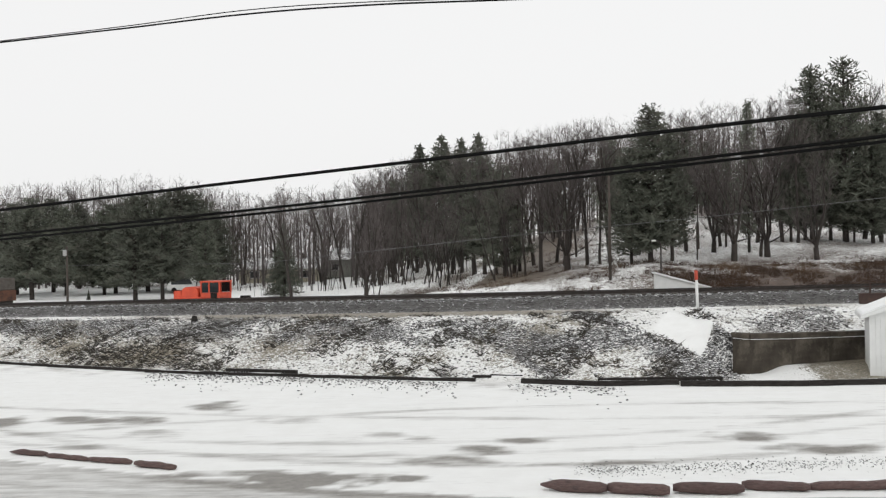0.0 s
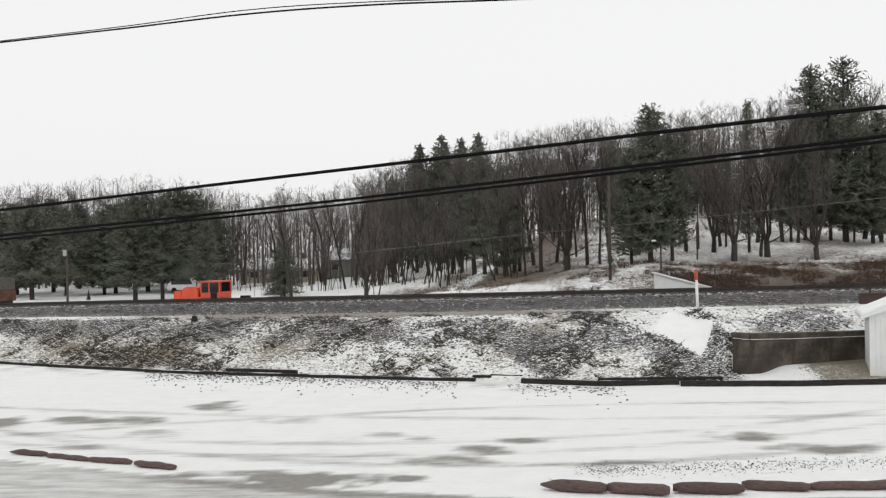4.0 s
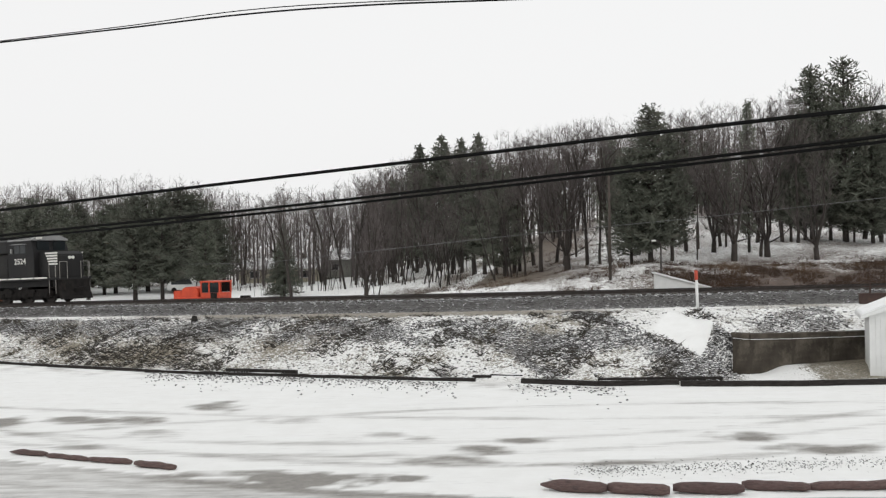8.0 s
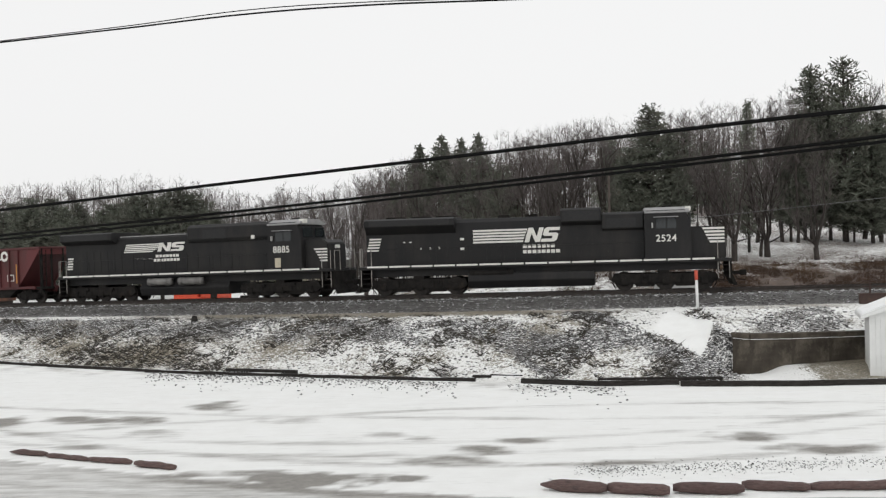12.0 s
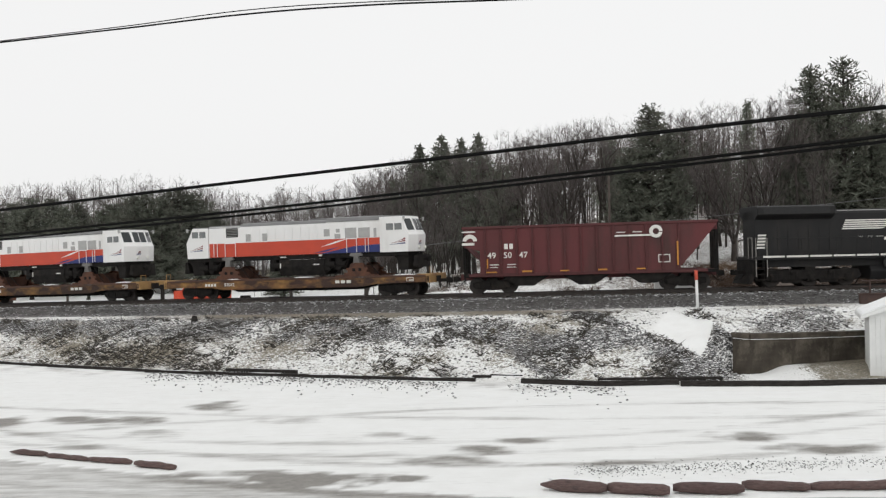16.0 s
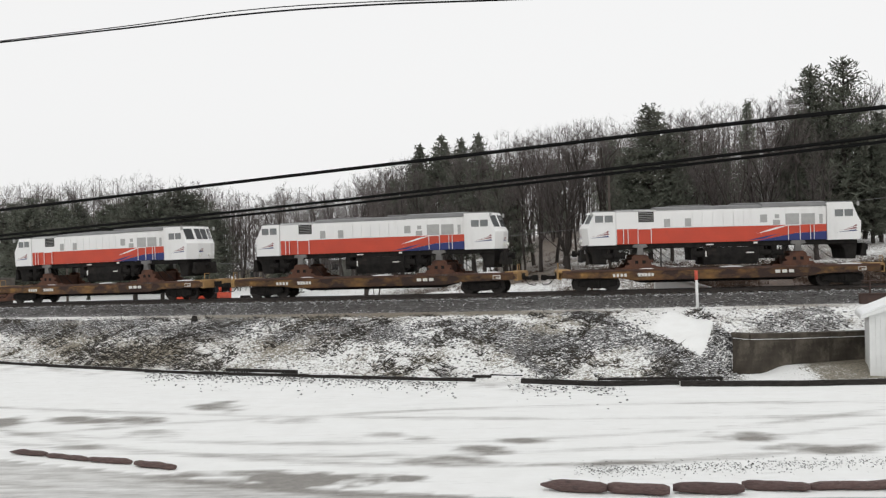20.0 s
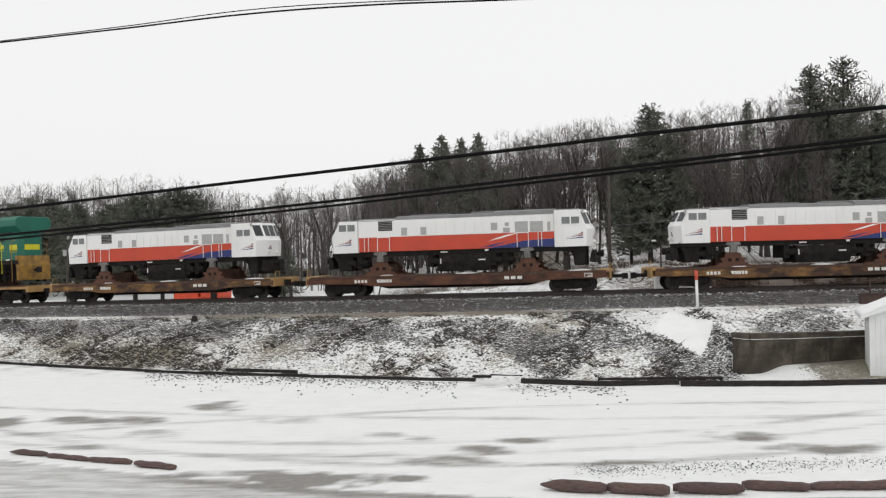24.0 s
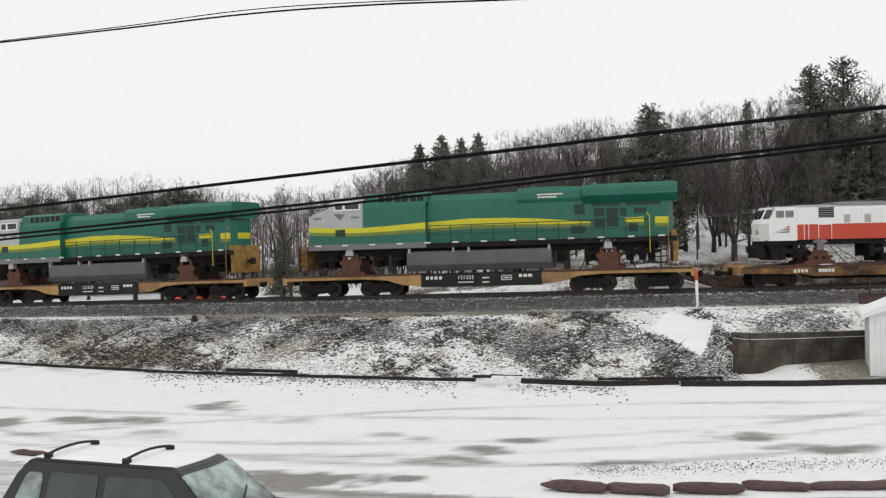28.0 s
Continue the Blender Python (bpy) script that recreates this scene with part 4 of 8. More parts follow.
FLATYEL = surface("weathered_yellow_flatcar_paint", (0.34, 0.185, 0.052), (0.15, 0.068, 0.028), (0.042, 0.022, 0.016), grain=1.6, fine=18, rough=0.8, bump=0.15, amount=1.15, vary=0.3, stretch=(0.6, 1, 1.4))
FLATRUST = surface("rust_brown_flatcar_paint", (0.145, 0.060, 0.032), (0.085, 0.036, 0.023), (0.034, 0.019, 0.015), grain=1.6, fine=18, rough=0.85, bump=0.15, amount=0.8, stretch=(0.6, 1, 1.4))
FLATTAN = surface("tan_yellow_flatcar_paint", (0.44, 0.27, 0.10), (0.36, 0.21, 0.075), (0.16, 0.09, 0.05), grain=0.9, rough=0.7, bump=0.1, amount=0.5)
RUST = surface("rusty_steel", (0.075, 0.034, 0.022), (0.12, 0.05, 0.028), (0.024, 0.017, 0.015), grain=3, rough=0.85, bump=0.3)
DECK = surface("rust_brown_deck", (0.10, 0.05, 0.033), (0.06, 0.036, 0.028), (0.3, 0.29, 0.28), grain=1.4, rough=0.9, bump=0.3, amount=0.1)
SHELLW = surface("white_locomotive_paint", (0.82, 0.82, 0.81), (0.77, 0.77, 0.76), (0.62, 0.61, 0.59), grain=0.7, rough=0.42, bump=0.02, amount=0.15, stretch=(1, 1, 0.3))
SHELLR = surface("orange_red_band", (0.54, 0.056, 0.022), (0.47, 0.05, 0.021), (0.34, 0.045, 0.025), amount=0.3, grain=0.9, rough=0.42, bump=0.02)
SHELLB = surface("deep_blue_band", (0.014, 0.028, 0.16), (0.012, 0.022, 0.12), grain=2, rough=0.45, bump=0)
MARKR = surface("dark_red_mark", (0.20, 0.012, 0.015), rough=0.5, bump=0)
ROOFDK = surface("grey_roof_sheet", (0.20, 0.20, 0.20), (0.15, 0.15, 0.15), grain=1.5, rough=0.6, bump=0.08)
PANELGREY = surface("grey_filter_panel", (0.40, 0.40, 0.39), (0.34, 0.34, 0.33), grain=3, rough=0.6, bump=0.1)
GREEN = surface("green_locomotive_paint", (0.008, 0.130, 0.086), (0.007, 0.108, 0.072), (0.018, 0.095, 0.066), grain=0.7, rough=0.4, bump=0.02, amount=0.3, stretch=(1, 1, 0.3))
GREENDK = surface("dark_green_recess", (0.006, 0.036, 0.027), (0.005, 0.026, 0.02), grain=2, rough=0.6, bump=0.1)
GREENPALE = surface("pale_green_frame", (0.06, 0.22, 0.16), (0.05, 0.18, 0.13), grain=3, rough=0.5, bump=0)
YELLOW = surface("lemon_yellow_band", (0.60, 0.56, 0.015), (0.52, 0.48, 0.014), grain=1.2, rough=0.42, bump=0)
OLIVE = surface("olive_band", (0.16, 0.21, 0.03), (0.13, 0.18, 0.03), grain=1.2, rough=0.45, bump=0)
NOSEGREY = surface("light_grey_cab_paint", (0.42, 0.43, 0.44), (0.36, 0.37, 0.38), grain=1.2, rough=0.45, bump=0.02)
MIDGREY = surface("mid_grey_skirt_paint", (0.16, 0.165, 0.17), (0.13, 0.135, 0.14), grain=1.2, rough=0.55, bump=0.03)
TANKDK = surface("dark_grey_fuel_tank", (0.105, 0.105, 0.108), (0.085, 0.085, 0.088), grain=1.2, rough=0.5, bump=0.04)
OCHRE = surface("ochre_primer_end", (0.36, 0.20, 0.03), (0.22, 0.12, 0.03), (0.05, 0.035, 0.02), grain=2.2, rough=0.7, bump=0.15, amount=0.7)
PALE = surface("pale_steel", (0.42, 0.42, 0.41), (0.30, 0.30, 0.29), grain=5, rough=0.5, bump=0.05)


def dark_glass():
    m, n, l, p = nodes_of("dark_window_glass")
    p.inputs["Base Color"].default_value = (0.02, 0.024, 0.026, 1)
    p.inputs["Roughness"].default_value = 0.06
    p.inputs["IOR"].default_value = 1.5
    return m


GLASS = dark_glass()
GREYGLASS = surface("masked_grey_window", (0.20, 0.21, 0.21), (0.15, 0.16, 0.16), grain=2, rough=0.15, bump=0)


def lamp_lens():
    m, n, l, p = nodes_of("lamp_lens")
    p.inputs["Base Color"].default_value = (0.8, 0.8, 0.75, 1)
    p.inputs["Roughness"].default_value = 0.15
    return m


LENS = lamp_lens()


def panel(name, pts, w, mat, parent, thick=0.008, label="", sides=(-1, 1)):
    """A flat outline (x, z) laid on the sides of a body of half width w."""
    for sd in sides:
        bm = B()
        slab(bm, pts, sd * (w - 0.003), sd * (w + thick))
        part(name, bm, mat, parent, label)


def rect(x0, x1, z0, z1):
    return ((x0, z0), (x1, z0), (x1, z1), (x0, z1))


def lettering(word, size, x, z, w, mat, parent, name="number", label=""):
    cu = bpy.data.curves.new("lettering", "FONT")
    cu.body, cu.size, cu.extrude, cu.offset = word, size, 0.004, 0.012 * size
    cu.space_character = 1.08
    tmp = new("lettering", cu)
    dg = bpy.context.evaluated_depsgraph_get()
    me = bpy.data.meshes.new_from_object(tmp.evaluated_get(dg))
    bpy.data.objects.remove(tmp)
    me.materials.clear()
    me.materials.append(mat)
    ob = new(name, me)
    ob.parent = parent
    ob.matrix_local = pose(x, -w - 0.006, z, 90, 0, 0)
    if label:
        ob["label"] = label
    return ob


def bogie(parent, x, axles, r, span, heavy):
    """A bogie: side frames, bolster, springs; each wheelset a part that can turn."""
    bm = B()
    a0, a1 = axles[0], axles[-1]
    for sd in (-1, 1):
        y0, y1 = sd * 0.92, sd * 1.12
        if heavy:
            slab(bm, ((a0 - 0.75, r + 0.05), (a0 - 0.6, r + 0.42), (a1 + 0.6, r + 0.42), (a1 + 0.75, r + 0.05), (a1 + 0.45, r - 0.16), ((a0 + a1) / 2, r - 0.10), (a0 - 0.45, r - 0.16)), y0, y1, 0.02)
            for k in range(len(axles) - 1):
                c = (axles[k] + axles[k + 1]) / 2
                slab(bm, ((c - 0.62, r - 0.02), (c + 0.62, r - 0.02), (c + 0.50, r - 0.30), (c - 0.50, r - 0.30)), sd * 0.86, sd * 1.04, 0.015)
            for e, g in ((a0, -1), (a1, 1)):
                rod(bm, [Vector((e + g * 0.62, sd * 1.02, r + 0.3)), Vector((e + g * 0.66, sd * 0.95, r - 0.1)), Vector((e + g * 0.5, sd * 0.82, 0.10))], 0.03)
            for ax in axles:
                cyl(bm, (ax, sd * 1.18, r), (ax, sd * 1.25, r), 0.14, 10)
            for ax in axles:
                box(bm, ax - 0.2, ax + 0.2, sd * 0.9, sd * 1.2, r - 0.22, r + 0.2, 0.03)
            for k in range(len(axles) - 1):
                c = (axles[k] + axles[k + 1]) / 2
                cyl(bm, (c - 0.22, sd * 1.08, r - 0.05), (c - 0.22, sd * 1.08, r + 0.35), 0.1, 8)
                cyl(bm, (c + 0.22, sd * 1.08, r - 0.05), (c + 0.22, sd * 1.08, r + 0.35), 0.1, 8)
                cyl(bm, (c, sd * 1.16, r + 0.3), (c, sd * 1.3, r + 0.3), 0.09, 8)
        else:
            c = (a0 + a1) / 2
            slab(bm, ((a0 - 0.22, r - 0.08), (a0 - 0.22, r + 0.2), (c - 0.45, r + 0.3), (c + 0.45, r + 0.3), (a1 + 0.22, r + 0.2), (a1 + 0.22, r - 0.08), (c + 0.35, r - 0.24), (c - 0.35, r - 0.24)), y0, y1, 0.02)
            for k in (-0.17, 0, 0.17):
                cyl(bm, (c + k, sd * 1.1, r - 0.18), (c + k, sd * 1.1, r + 0.16), 0.07, 8)
            for ax in axles:
                box(bm, ax - 0.14, ax + 0.14, sd * 0.9, sd * 1.17, r - 0.12, r + 0.14, 0.02)
    c = (a0 + a1) / 2
    box(bm, c - 0.3, c + 0.3, -1.05, 1.05, r + 0.02, r + span, 0.02)
    if heavy:
        box(bm, a0 - 0.5, a1 + 0.5, -0.6, 0.6, r - 0.2, r + 0.45, 0.04)
    bg = part("bogie", bm, GRIME, parent, "oily black steel bogie frame")
    bm = B()
    cyl(bm, (0, -0.85, 0), (0, 0.85, 0), 0.085, 10)
    for sd in (-1, 1):
        cyl(bm, (0, sd * 0.68, 0), (0, sd * 0.80, 0), r, 28)
        cyl(bm, (0, sd * 0.66, 0), (0, sd * 0.685, 0), r + 0.03, 28)
        cyl(bm, (0, sd * 0.80, 0), (0, sd * 0.87, 0), 0.17, 12)
        for k in range(6):
            t = k * 1.0472
            cyl(bm, (0.29 * math.cos(t), sd * 0.79, 0.29 * math.sin(t)), (0.29 * math.cos(t), sd * 0.815, 0.29 * math.sin(t)), 0.045, 6)
    first = part("wheelset", bm, WHEEL, bg, "pair of dark steel wheels on an axle")
    first.location = (axles[0], 0, r)
    for ax in axles[1:]:
        o = first.copy()
        scene.collection.objects.link(o)
        o.location = (ax, 0, r)
    return bg


def coupler(parent, x, sgn, z=0.85):
    bm = B()
    box(bm, min(x, x - sgn * 0.75), max(x, x - sgn * 0.75), -0.09, 0.09, z - 0.1, z + 0.1, 0.02)
    box(bm, x - 0.17, x + 0.17, -0.17, 0.14, z - 0.16, z + 0.16, 0.04)
    part("coupler", bm, GRIME, parent, "oily cast steel coupler")
    bm = B()
    rod(bm, [Vector((x - sgn * 0.6, -0.35, z)), Vector((x - sgn * 0.3, -0.36, z - 0.35)), Vector((x + sgn * 0.05, -0.3, z - 0.42)), Vector((x + sgn * 0.12, -0.28, z - 0.3))], 0.025)
    part("brake_hose", bm, GRIME, parent)


def stair(parent, x0, x1, w, z0, z1, mat, n=4):
    for sd in (-1, 1):
        bm = B()
        for k in range(n):
            z = z0 + (z1 - z0) * k / n
            box(bm, x0, x1, sd * (w - 0.3), sd * w, z, z + 0.035)
        for x in (x0, x1):
            box(bm, x - 0.02, x + 0.02, sd * (w - 0.3), sd * w, z0 - 0.02, z1)
        split_part("step", bm, mat, parent)


def handrail(parent, pts, feet, z0, w, mat, r=0.018):
    for sd in (-1, 1):
        bm = B()
        rod(bm, [Vector((x, sd * w, z)) for x, z in pts], r)
        for x, z in feet:
            cyl(bm, (x, sd * w, z0), (x, sd * w, z), r, 6)
        part("handrail", bm, mat, parent, "slim tubular handrail")


def bars(name, x, z, widths, h, gap, w, mat, parent):
    """Writing too small to read: a row of plain bars."""
    bm = B()
    for k in widths:
        box(bm, x, x + k, -w - 0.026, -w + 0.002, z, z + h)
        x += k + gap
    part(name, bm, mat, parent)


def stripes(parent, x0, x1, z0, z1, n, slant, w, shrink=0.0):
    k = (z1 - z0) / n
    for j in range(n):
        z = z0 + j * k
        a = slant * (j / n)
        pts = ((x0 + a, z), (x1 + a - shrink * (n - 1 - j), z), (x1 + a + slant / n - shrink * (n - 1 - j), z + k * 0.58), (x0 + a + slant / n * 0.6, z + k * 0.58))
        panel("stripe", pts, w, WHITE, parent, 0.026)


def emblem(parent, x, z, wid, h, w):
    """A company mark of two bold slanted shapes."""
    a, s, t = wid * 0.50, h * 0.30, 0.15 * wid
    one = ((0, 0), (t, 0), (t, 0.62), (a - t, 0), (a, 0), (a, 1), (a - t, 1), (a - t, 0.38), (t, 1), (0, 1))
    two = ((0, 0), (0.85 * a, 0), (a, 0.12), (a, 0.52), (0.85 * a, 0.62), (0.34 * a, 0.62), (0.34 * a, 0.78), (a, 0.78), (a, 1), (0.15 * a, 1), (0, 0.88), (0, 0.50), (0.15 * a, 0.40), (0.66 * a, 0.40), (0.66 * a, 0.22), (0, 0.22))
    for at, shape in ((x, one), (x + a + 0.03 * wid, two)):
        panel("emblem", [(at + p + s * q, z + h * q) for p, q in shape], w, WHITE, parent, 0.026, sides=(-1,))


def edge_dashes(parent, x0, x1, z, w, n):
    step = (x1 - x0) / n
    bm = B()
    for k in range(n):
        for sd in (-1, 1):
            box(bm, x0 + k * step, x0 + (k + 0.92) * step, sd * w, sd * (w + 0.012), z - 0.055, z + 0.045)
    split_part("sill_stripe", bm, WHITE, parent, "white safety stripe in dashes along the sill")


def hood_doors(parent, x0, x1, n, w, z0, z1, mat):
    step = (x1 - x0) / n
    for k in range(n):
        panel("hood_door", rect(x0 + (k + 0.06) * step, x0 + (k + 0.94) * step, z0, z1), w, mat, parent, 0.018)


def freight_loco(kind):
    ge = kind == "ge"
    ob = thing("locomotive", "black road locomotive with white stripes and number " + ("8885" if ge else "2524") + " on rails", "locomotive", "black locomotives")
    H = 0.95
    if ge:
        L0, L1, axr, axf = -10.2, 10.75, (-9.0, -6.9, -4.8), (4.7, 6.85, 8.95)
    else:
        L0, L1, axr, axf = -10.55, 10.4, (-9.2, -7.05, -5.0), (4.6, 6.85, 8.95)
    bm = B()
    box(bm, L0, L1, -1.53, 1.53, 1.52, 1.70, 0.02)
    box(bm, L0 + 0.6, L1 - 0.6, -1.05, 1.05, 1.1, 1.55)
    part("underframe", bm, BLACK, ob)
    edge_dashes(ob, L0 + 0.5, L1 - 0.8, 1.70, 1.53, 15)
    # fuel tank and air tanks
    t0, t1 = (-3.6, 3.25) if ge else (-4.2, 2.95)
    bm = B()
    loft(bm, ((-1.4, 1.2), (-1.45, 0.75), (-1.2, 0.33), (1.2, 0.33), (1.45, 0.75), (1.4, 1.2)) if not ge else ((-1.1, 1.1), (-1.3, 0.8), (-1.15, 0.33), (1.15, 0.33), (1.3, 0.8), (1.1, 1.1)), t0, t1, 0.03)
    part("fuel_tank", bm, BLACK, ob, "black fuel tank slung under the frame")
    for x0, x1 in ((-2.8, -1.0), (-0.4, 1.4)) if ge else ((-4.1, -1.6),):
        for sd in (-1, 1):
            bm = B()
            cyl(bm, (x0, sd * 1.32, 1.2), (x1, sd * 1.32, 1.2), 0.24 if ge else 0.15, 14)
            for x in (x0 + 0.25, x1 - 0.25):
                cyl(bm, (x - 0.03, sd * 1.32, 1.2), (x + 0.03, sd * 1.32, 1.2), 0.26 if ge else 0.17, 14)
            part("air_tank", bm, TANKGREY if ge else GRIME, ob, "grey cylindrical air tank", True)
    bogie(ob, -7.0, axr, 0.51, 0.6, True)
    bogie(ob, 6.8, axf, 0.51, 0.6, True)
    for sgn, x in ((1, 11.15 if not ge else 11.5), (-1, -11.1 if not ge else -10.85)):
        coupler(ob, x, sgn)
    # pilots and steps
    for sgn, x in ((1, L1), (-1, L0)):
        bm = B()
        slab(bm, ((x - sgn * 0.2, 1.55), (x, 1.55), (x + sgn * 0.05, 0.75), (x + sgn * 0.3, 0.2), (x + sgn * 0.1, 0.2), (x - sgn * 0.15, 0.75)), -1.35, 1.35, 0.015)
        part("pilot", bm, GRIME, ob, "black pilot plate with a low plough")
        stair(ob, x - sgn * 0.72 if sgn > 0 else x + 0.15, x - 0.15 if sgn > 0 else x + 0.72, 1.5, 0.42, 1.6, GRIME)
        bm = B()
        for y in (-1.25, -0.6, 0.6, 1.25):
            cyl(bm, (x, y, 1.6), (x, y, 2.75), 0.02, 6)
        rod(bm, [Vector((x, -1.25, 2.75)), Vector((x, -0.6, 2.75))], 0.02)
        rod(bm, [Vector((x, 0.6, 2.75)), Vector((x, 1.25, 2.75))], 0.02)
        split_part("end_rail", bm, RAILPAINT, ob, "pale tubular end railing")
    if ge:
        h0, h1, top = -9.95, 6.3, 4.25
    else:
        h0, h1, top = -10.2, 5.75, 4.33
    bm = B()
    loft(bm, ((-H, 1.68), (-H, top - 0.22), (-H + 0.28, top), (H - 0.28, top), (H, top - 0.22), (H, 1.68)), h0, h1, 0.02)
    part("hood", bm, BLACK, ob, "long black engine hood")
    if ge:
        hood_doors(ob, -8.7, -5.2, 6, H, 1.95, 3.3, BLACK)
        hood_doors(ob, -5.1, 3.4, 10, H, 1.95, 3.0, BLACK)
        bm = B()
        loft(bm, ((-1.0, 3.75), (-1.5, 4.0), (-1.52, 4.42), (-1.3, 4.5), (1.3, 4.5), (1.52, 4.42), (1.5, 4.0), (1.0, 3.75)), -9.95, -5.6, 0.03)
        part("radiator", bm, BLACK, ob, "winged radiator housing")
        panel("radiator_screen", rect(-9.6, -5.9, 4.03, 4.38), 1.515, GRILLE, ob)
        bm = B()
        loft(bm, ((-1.08, 3.6), (-1.2, 3.8), (-1.2, 4.5), (-0.9, 4.7), (0.9, 4.7), (1.2, 4.5), (1.2, 3.8), (1.08, 3.6)), 0.2, 6.3, 0.03)
        part("equipment_box", bm, BLACK, ob)
        panel("brake_grille", rect(0.4 - 0.15, 1.75 + 0.1, 3.75, 4.25), 0.955, GRILLE, ob)
        panel("brake_grille", rect(1.35, 3.1, 3.8, 4.35), 1.205, GRILLE, ob)
        bm = B()
        box(bm, -5.3, -0.1, -0.98, -0.90, 4.16, 4.20)
        part("roof_edge", bm, PALE, ob, "pale strip along the hood's edge")
        panel("marker_panel", rect(4.95, 5.2, 3.66, 3.88), 1.205, WHITE, ob)
        stripes(ob, -9.85, -9.4, 2.15, 3.0, 5, 0.1, H, 0.0)
        for j in range(5):
            z = 3.13 + j * 0.115
            panel("stripe", ((-5.05 + 0.05 * j, z), (-2.75 + 0.2 * j, z), (-2.6 + 0.2 * j, z + 0.07), (-5.02 + 0.05 * j, z + 0.07)), H, WHITE, ob, 0.026)
        emblem(ob, -2.35, 3.13, 1.95, 0.56, H)
        panel("emblem", ((-3.3, 3.1), (-2.5, 3.1), (-2.35, 3.25), (-2.75, 3.3), (-2.3, 3.72), (-3.0, 3.68)), H + 0.001, BLACK, ob, 0.022)
        bars("name_bar", -2.5, 2.76, (0.24, 0.2, 0.22, 0.2, 0.22, 0.16, 0.22), 0.17, 0.06, H, WHITE, ob)
        bars("name_bar", -2.65, 2.5, (0.2, 0.22, 0.2, 0.18, 0.2, 0.2, 0.2, 0.2), 0.17, 0.06, H, WHITE, ob)
        bars("data_bar", -4.1, 2.68, (0.25, 0.25, 0.4), 0.05, 0.25, H, WHITE, ob)
        cab0, cab1, ctop, nose1, nt = 6.3, 8.5, 4.66, 10.25, 3.45
        lettering("8885", 0.56, 6.68, 2.74, 1.505, WHITE, ob, "number", "white road number")
        panel("cream_plate", rect(6.8, 7.2, 1.85, 2.42), 1.505, CREAM, ob, label="cream coloured cab side plate", sides=(-1,))
    else:
        hood_doors(ob, -3.9, 1.0, 6, H, 1.9, 2.85, BLACK)
        hood_doors(ob, 1.1, 5.1, 4, H, 1.9, 3.1, BLACK)
        hood_doors(ob, -9.3, -4.4, 5, H, 1.9, 3.2, BLACK)
        bm = B()
        loft(bm, ((-0.98, 3.55), (-1.5, 4.0), (-1.5, 4.36), (-1.2, 4.46), (1.2, 4.46), (1.5, 4.36), (1.5, 4.0), (0.98, 3.55)), -10.2, -4.9, 0.03)
        part("radiator", bm, BLACK, ob, "flared radiator housing")
        panel("radiator_screen", rect(-9.9, -5.2, 4.03, 4.33), 1.505, GRILLE, ob)
        for x in (-8.6, -7.1, -5.6):
            bm = B()
            cyl(bm, (x, 0, 4.42), (x, 0, 4.56), 0.62, 20)
            part("radiator_fan", bm, GRIME, ob)
        bm = B()
        loft(bm, ((-0.97, 3.75), (-1.4, 3.95), (-1.4, 4.6), (-1.2, 4.72), (1.2, 4.72), (1.4, 4.6), (1.4, 3.95), (0.97, 3.75)), 1.15, 3.4, 0.03)
        part("brake_housing", bm, BLACK, ob, "raised dynamic brake housing")
        panel("brake_grille", rect(1.25, 3.3, 4.0, 4.55), 1.405, GRILLE, ob)
        bm = B()
        loft(bm, ((-0.97, 3.4), (-1.25, 3.5), (-1.25, 4.3), (-1.0, 4.42), (1.0, 4.42), (1.25, 4.3), (1.25, 3.5), (0.97, 3.4)), 3.42, 5.72, 0.03)
        part("filter_housing", bm, BLACK, ob)
        panel("filter_screen", rect(3.7, 5.3, 3.56, 4.08), 1.255, GRILLE, ob)
        bm = B()
        for x in (-2.2, -0.6):
            cyl(bm, (x, 0, 4.3), (x, 0, 4.5), 0.35, 16)
        split_part("exhaust_stack", bm, GRIME, ob)
        stripes(ob, -10.18, -9.5, 2.6, 3.42, 5, 0.22, H)
        for j in range(5):
            z = 2.9 + j * 0.165
            panel("stripe", ((-3.9, z), (-1.05 + 0.06 * j, z), (-1.0 + 0.06 * j, z + 0.105), (-3.9, z + 0.105)), H, WHITE, ob, 0.026)
        emblem(ob, -0.95, 2.88, 1.75, 0.82, H)
        bars("name_bar", -1.05, 2.55, (0.22, 0.2, 0.22, 0.2, 0.22, 0.16, 0.22), 0.19, 0.06, H, WHITE, ob)
        bars("name_bar", -1.05, 2.25, (0.2, 0.22, 0.22, 0.18, 0.22, 0.2, 0.22, 0.22), 0.19, 0.06, H, WHITE, ob)
        bars("data_bar", -4.65, 3.1, (0.22,), 0.14, 0.2, H, WHITE, ob)
        bars("data_bar", -4.65, 2.55, (0.22,), 0.14, 0.2, H, WHITE, ob)
        bars("data_bar", -7.0, 2.65, (0.09, 0.09, 0.09), 0.1, 0.45, H, WHITE, ob)
        bars("data_bar", -8.0, 3.05, (0.12, 0.14), 0.06, 0.25, H, WHITE, ob)
        cab0, cab1, ctop, nose1, nt = 5.75, 8.1, 4.55, 10.15, 3.48
        lettering("2524", 0.54, 6.35, 2.70, 1.505, WHITE, ob, "number", "white road number")
    # cab
    bm = B()
    slab(bm, ((cab0, 1.69), (cab0, ctop - 0.12), (cab1 - 0.12, ctop - 0.12), (cab1 + 0.14, 3.75), (cab1 + 0.18, nt), (cab1 + 0.18, 1.69)), -1.5, 1.5, 0.03)
    part("cab", bm, BLACK, ob, "black driver's cab")
    bm = B()
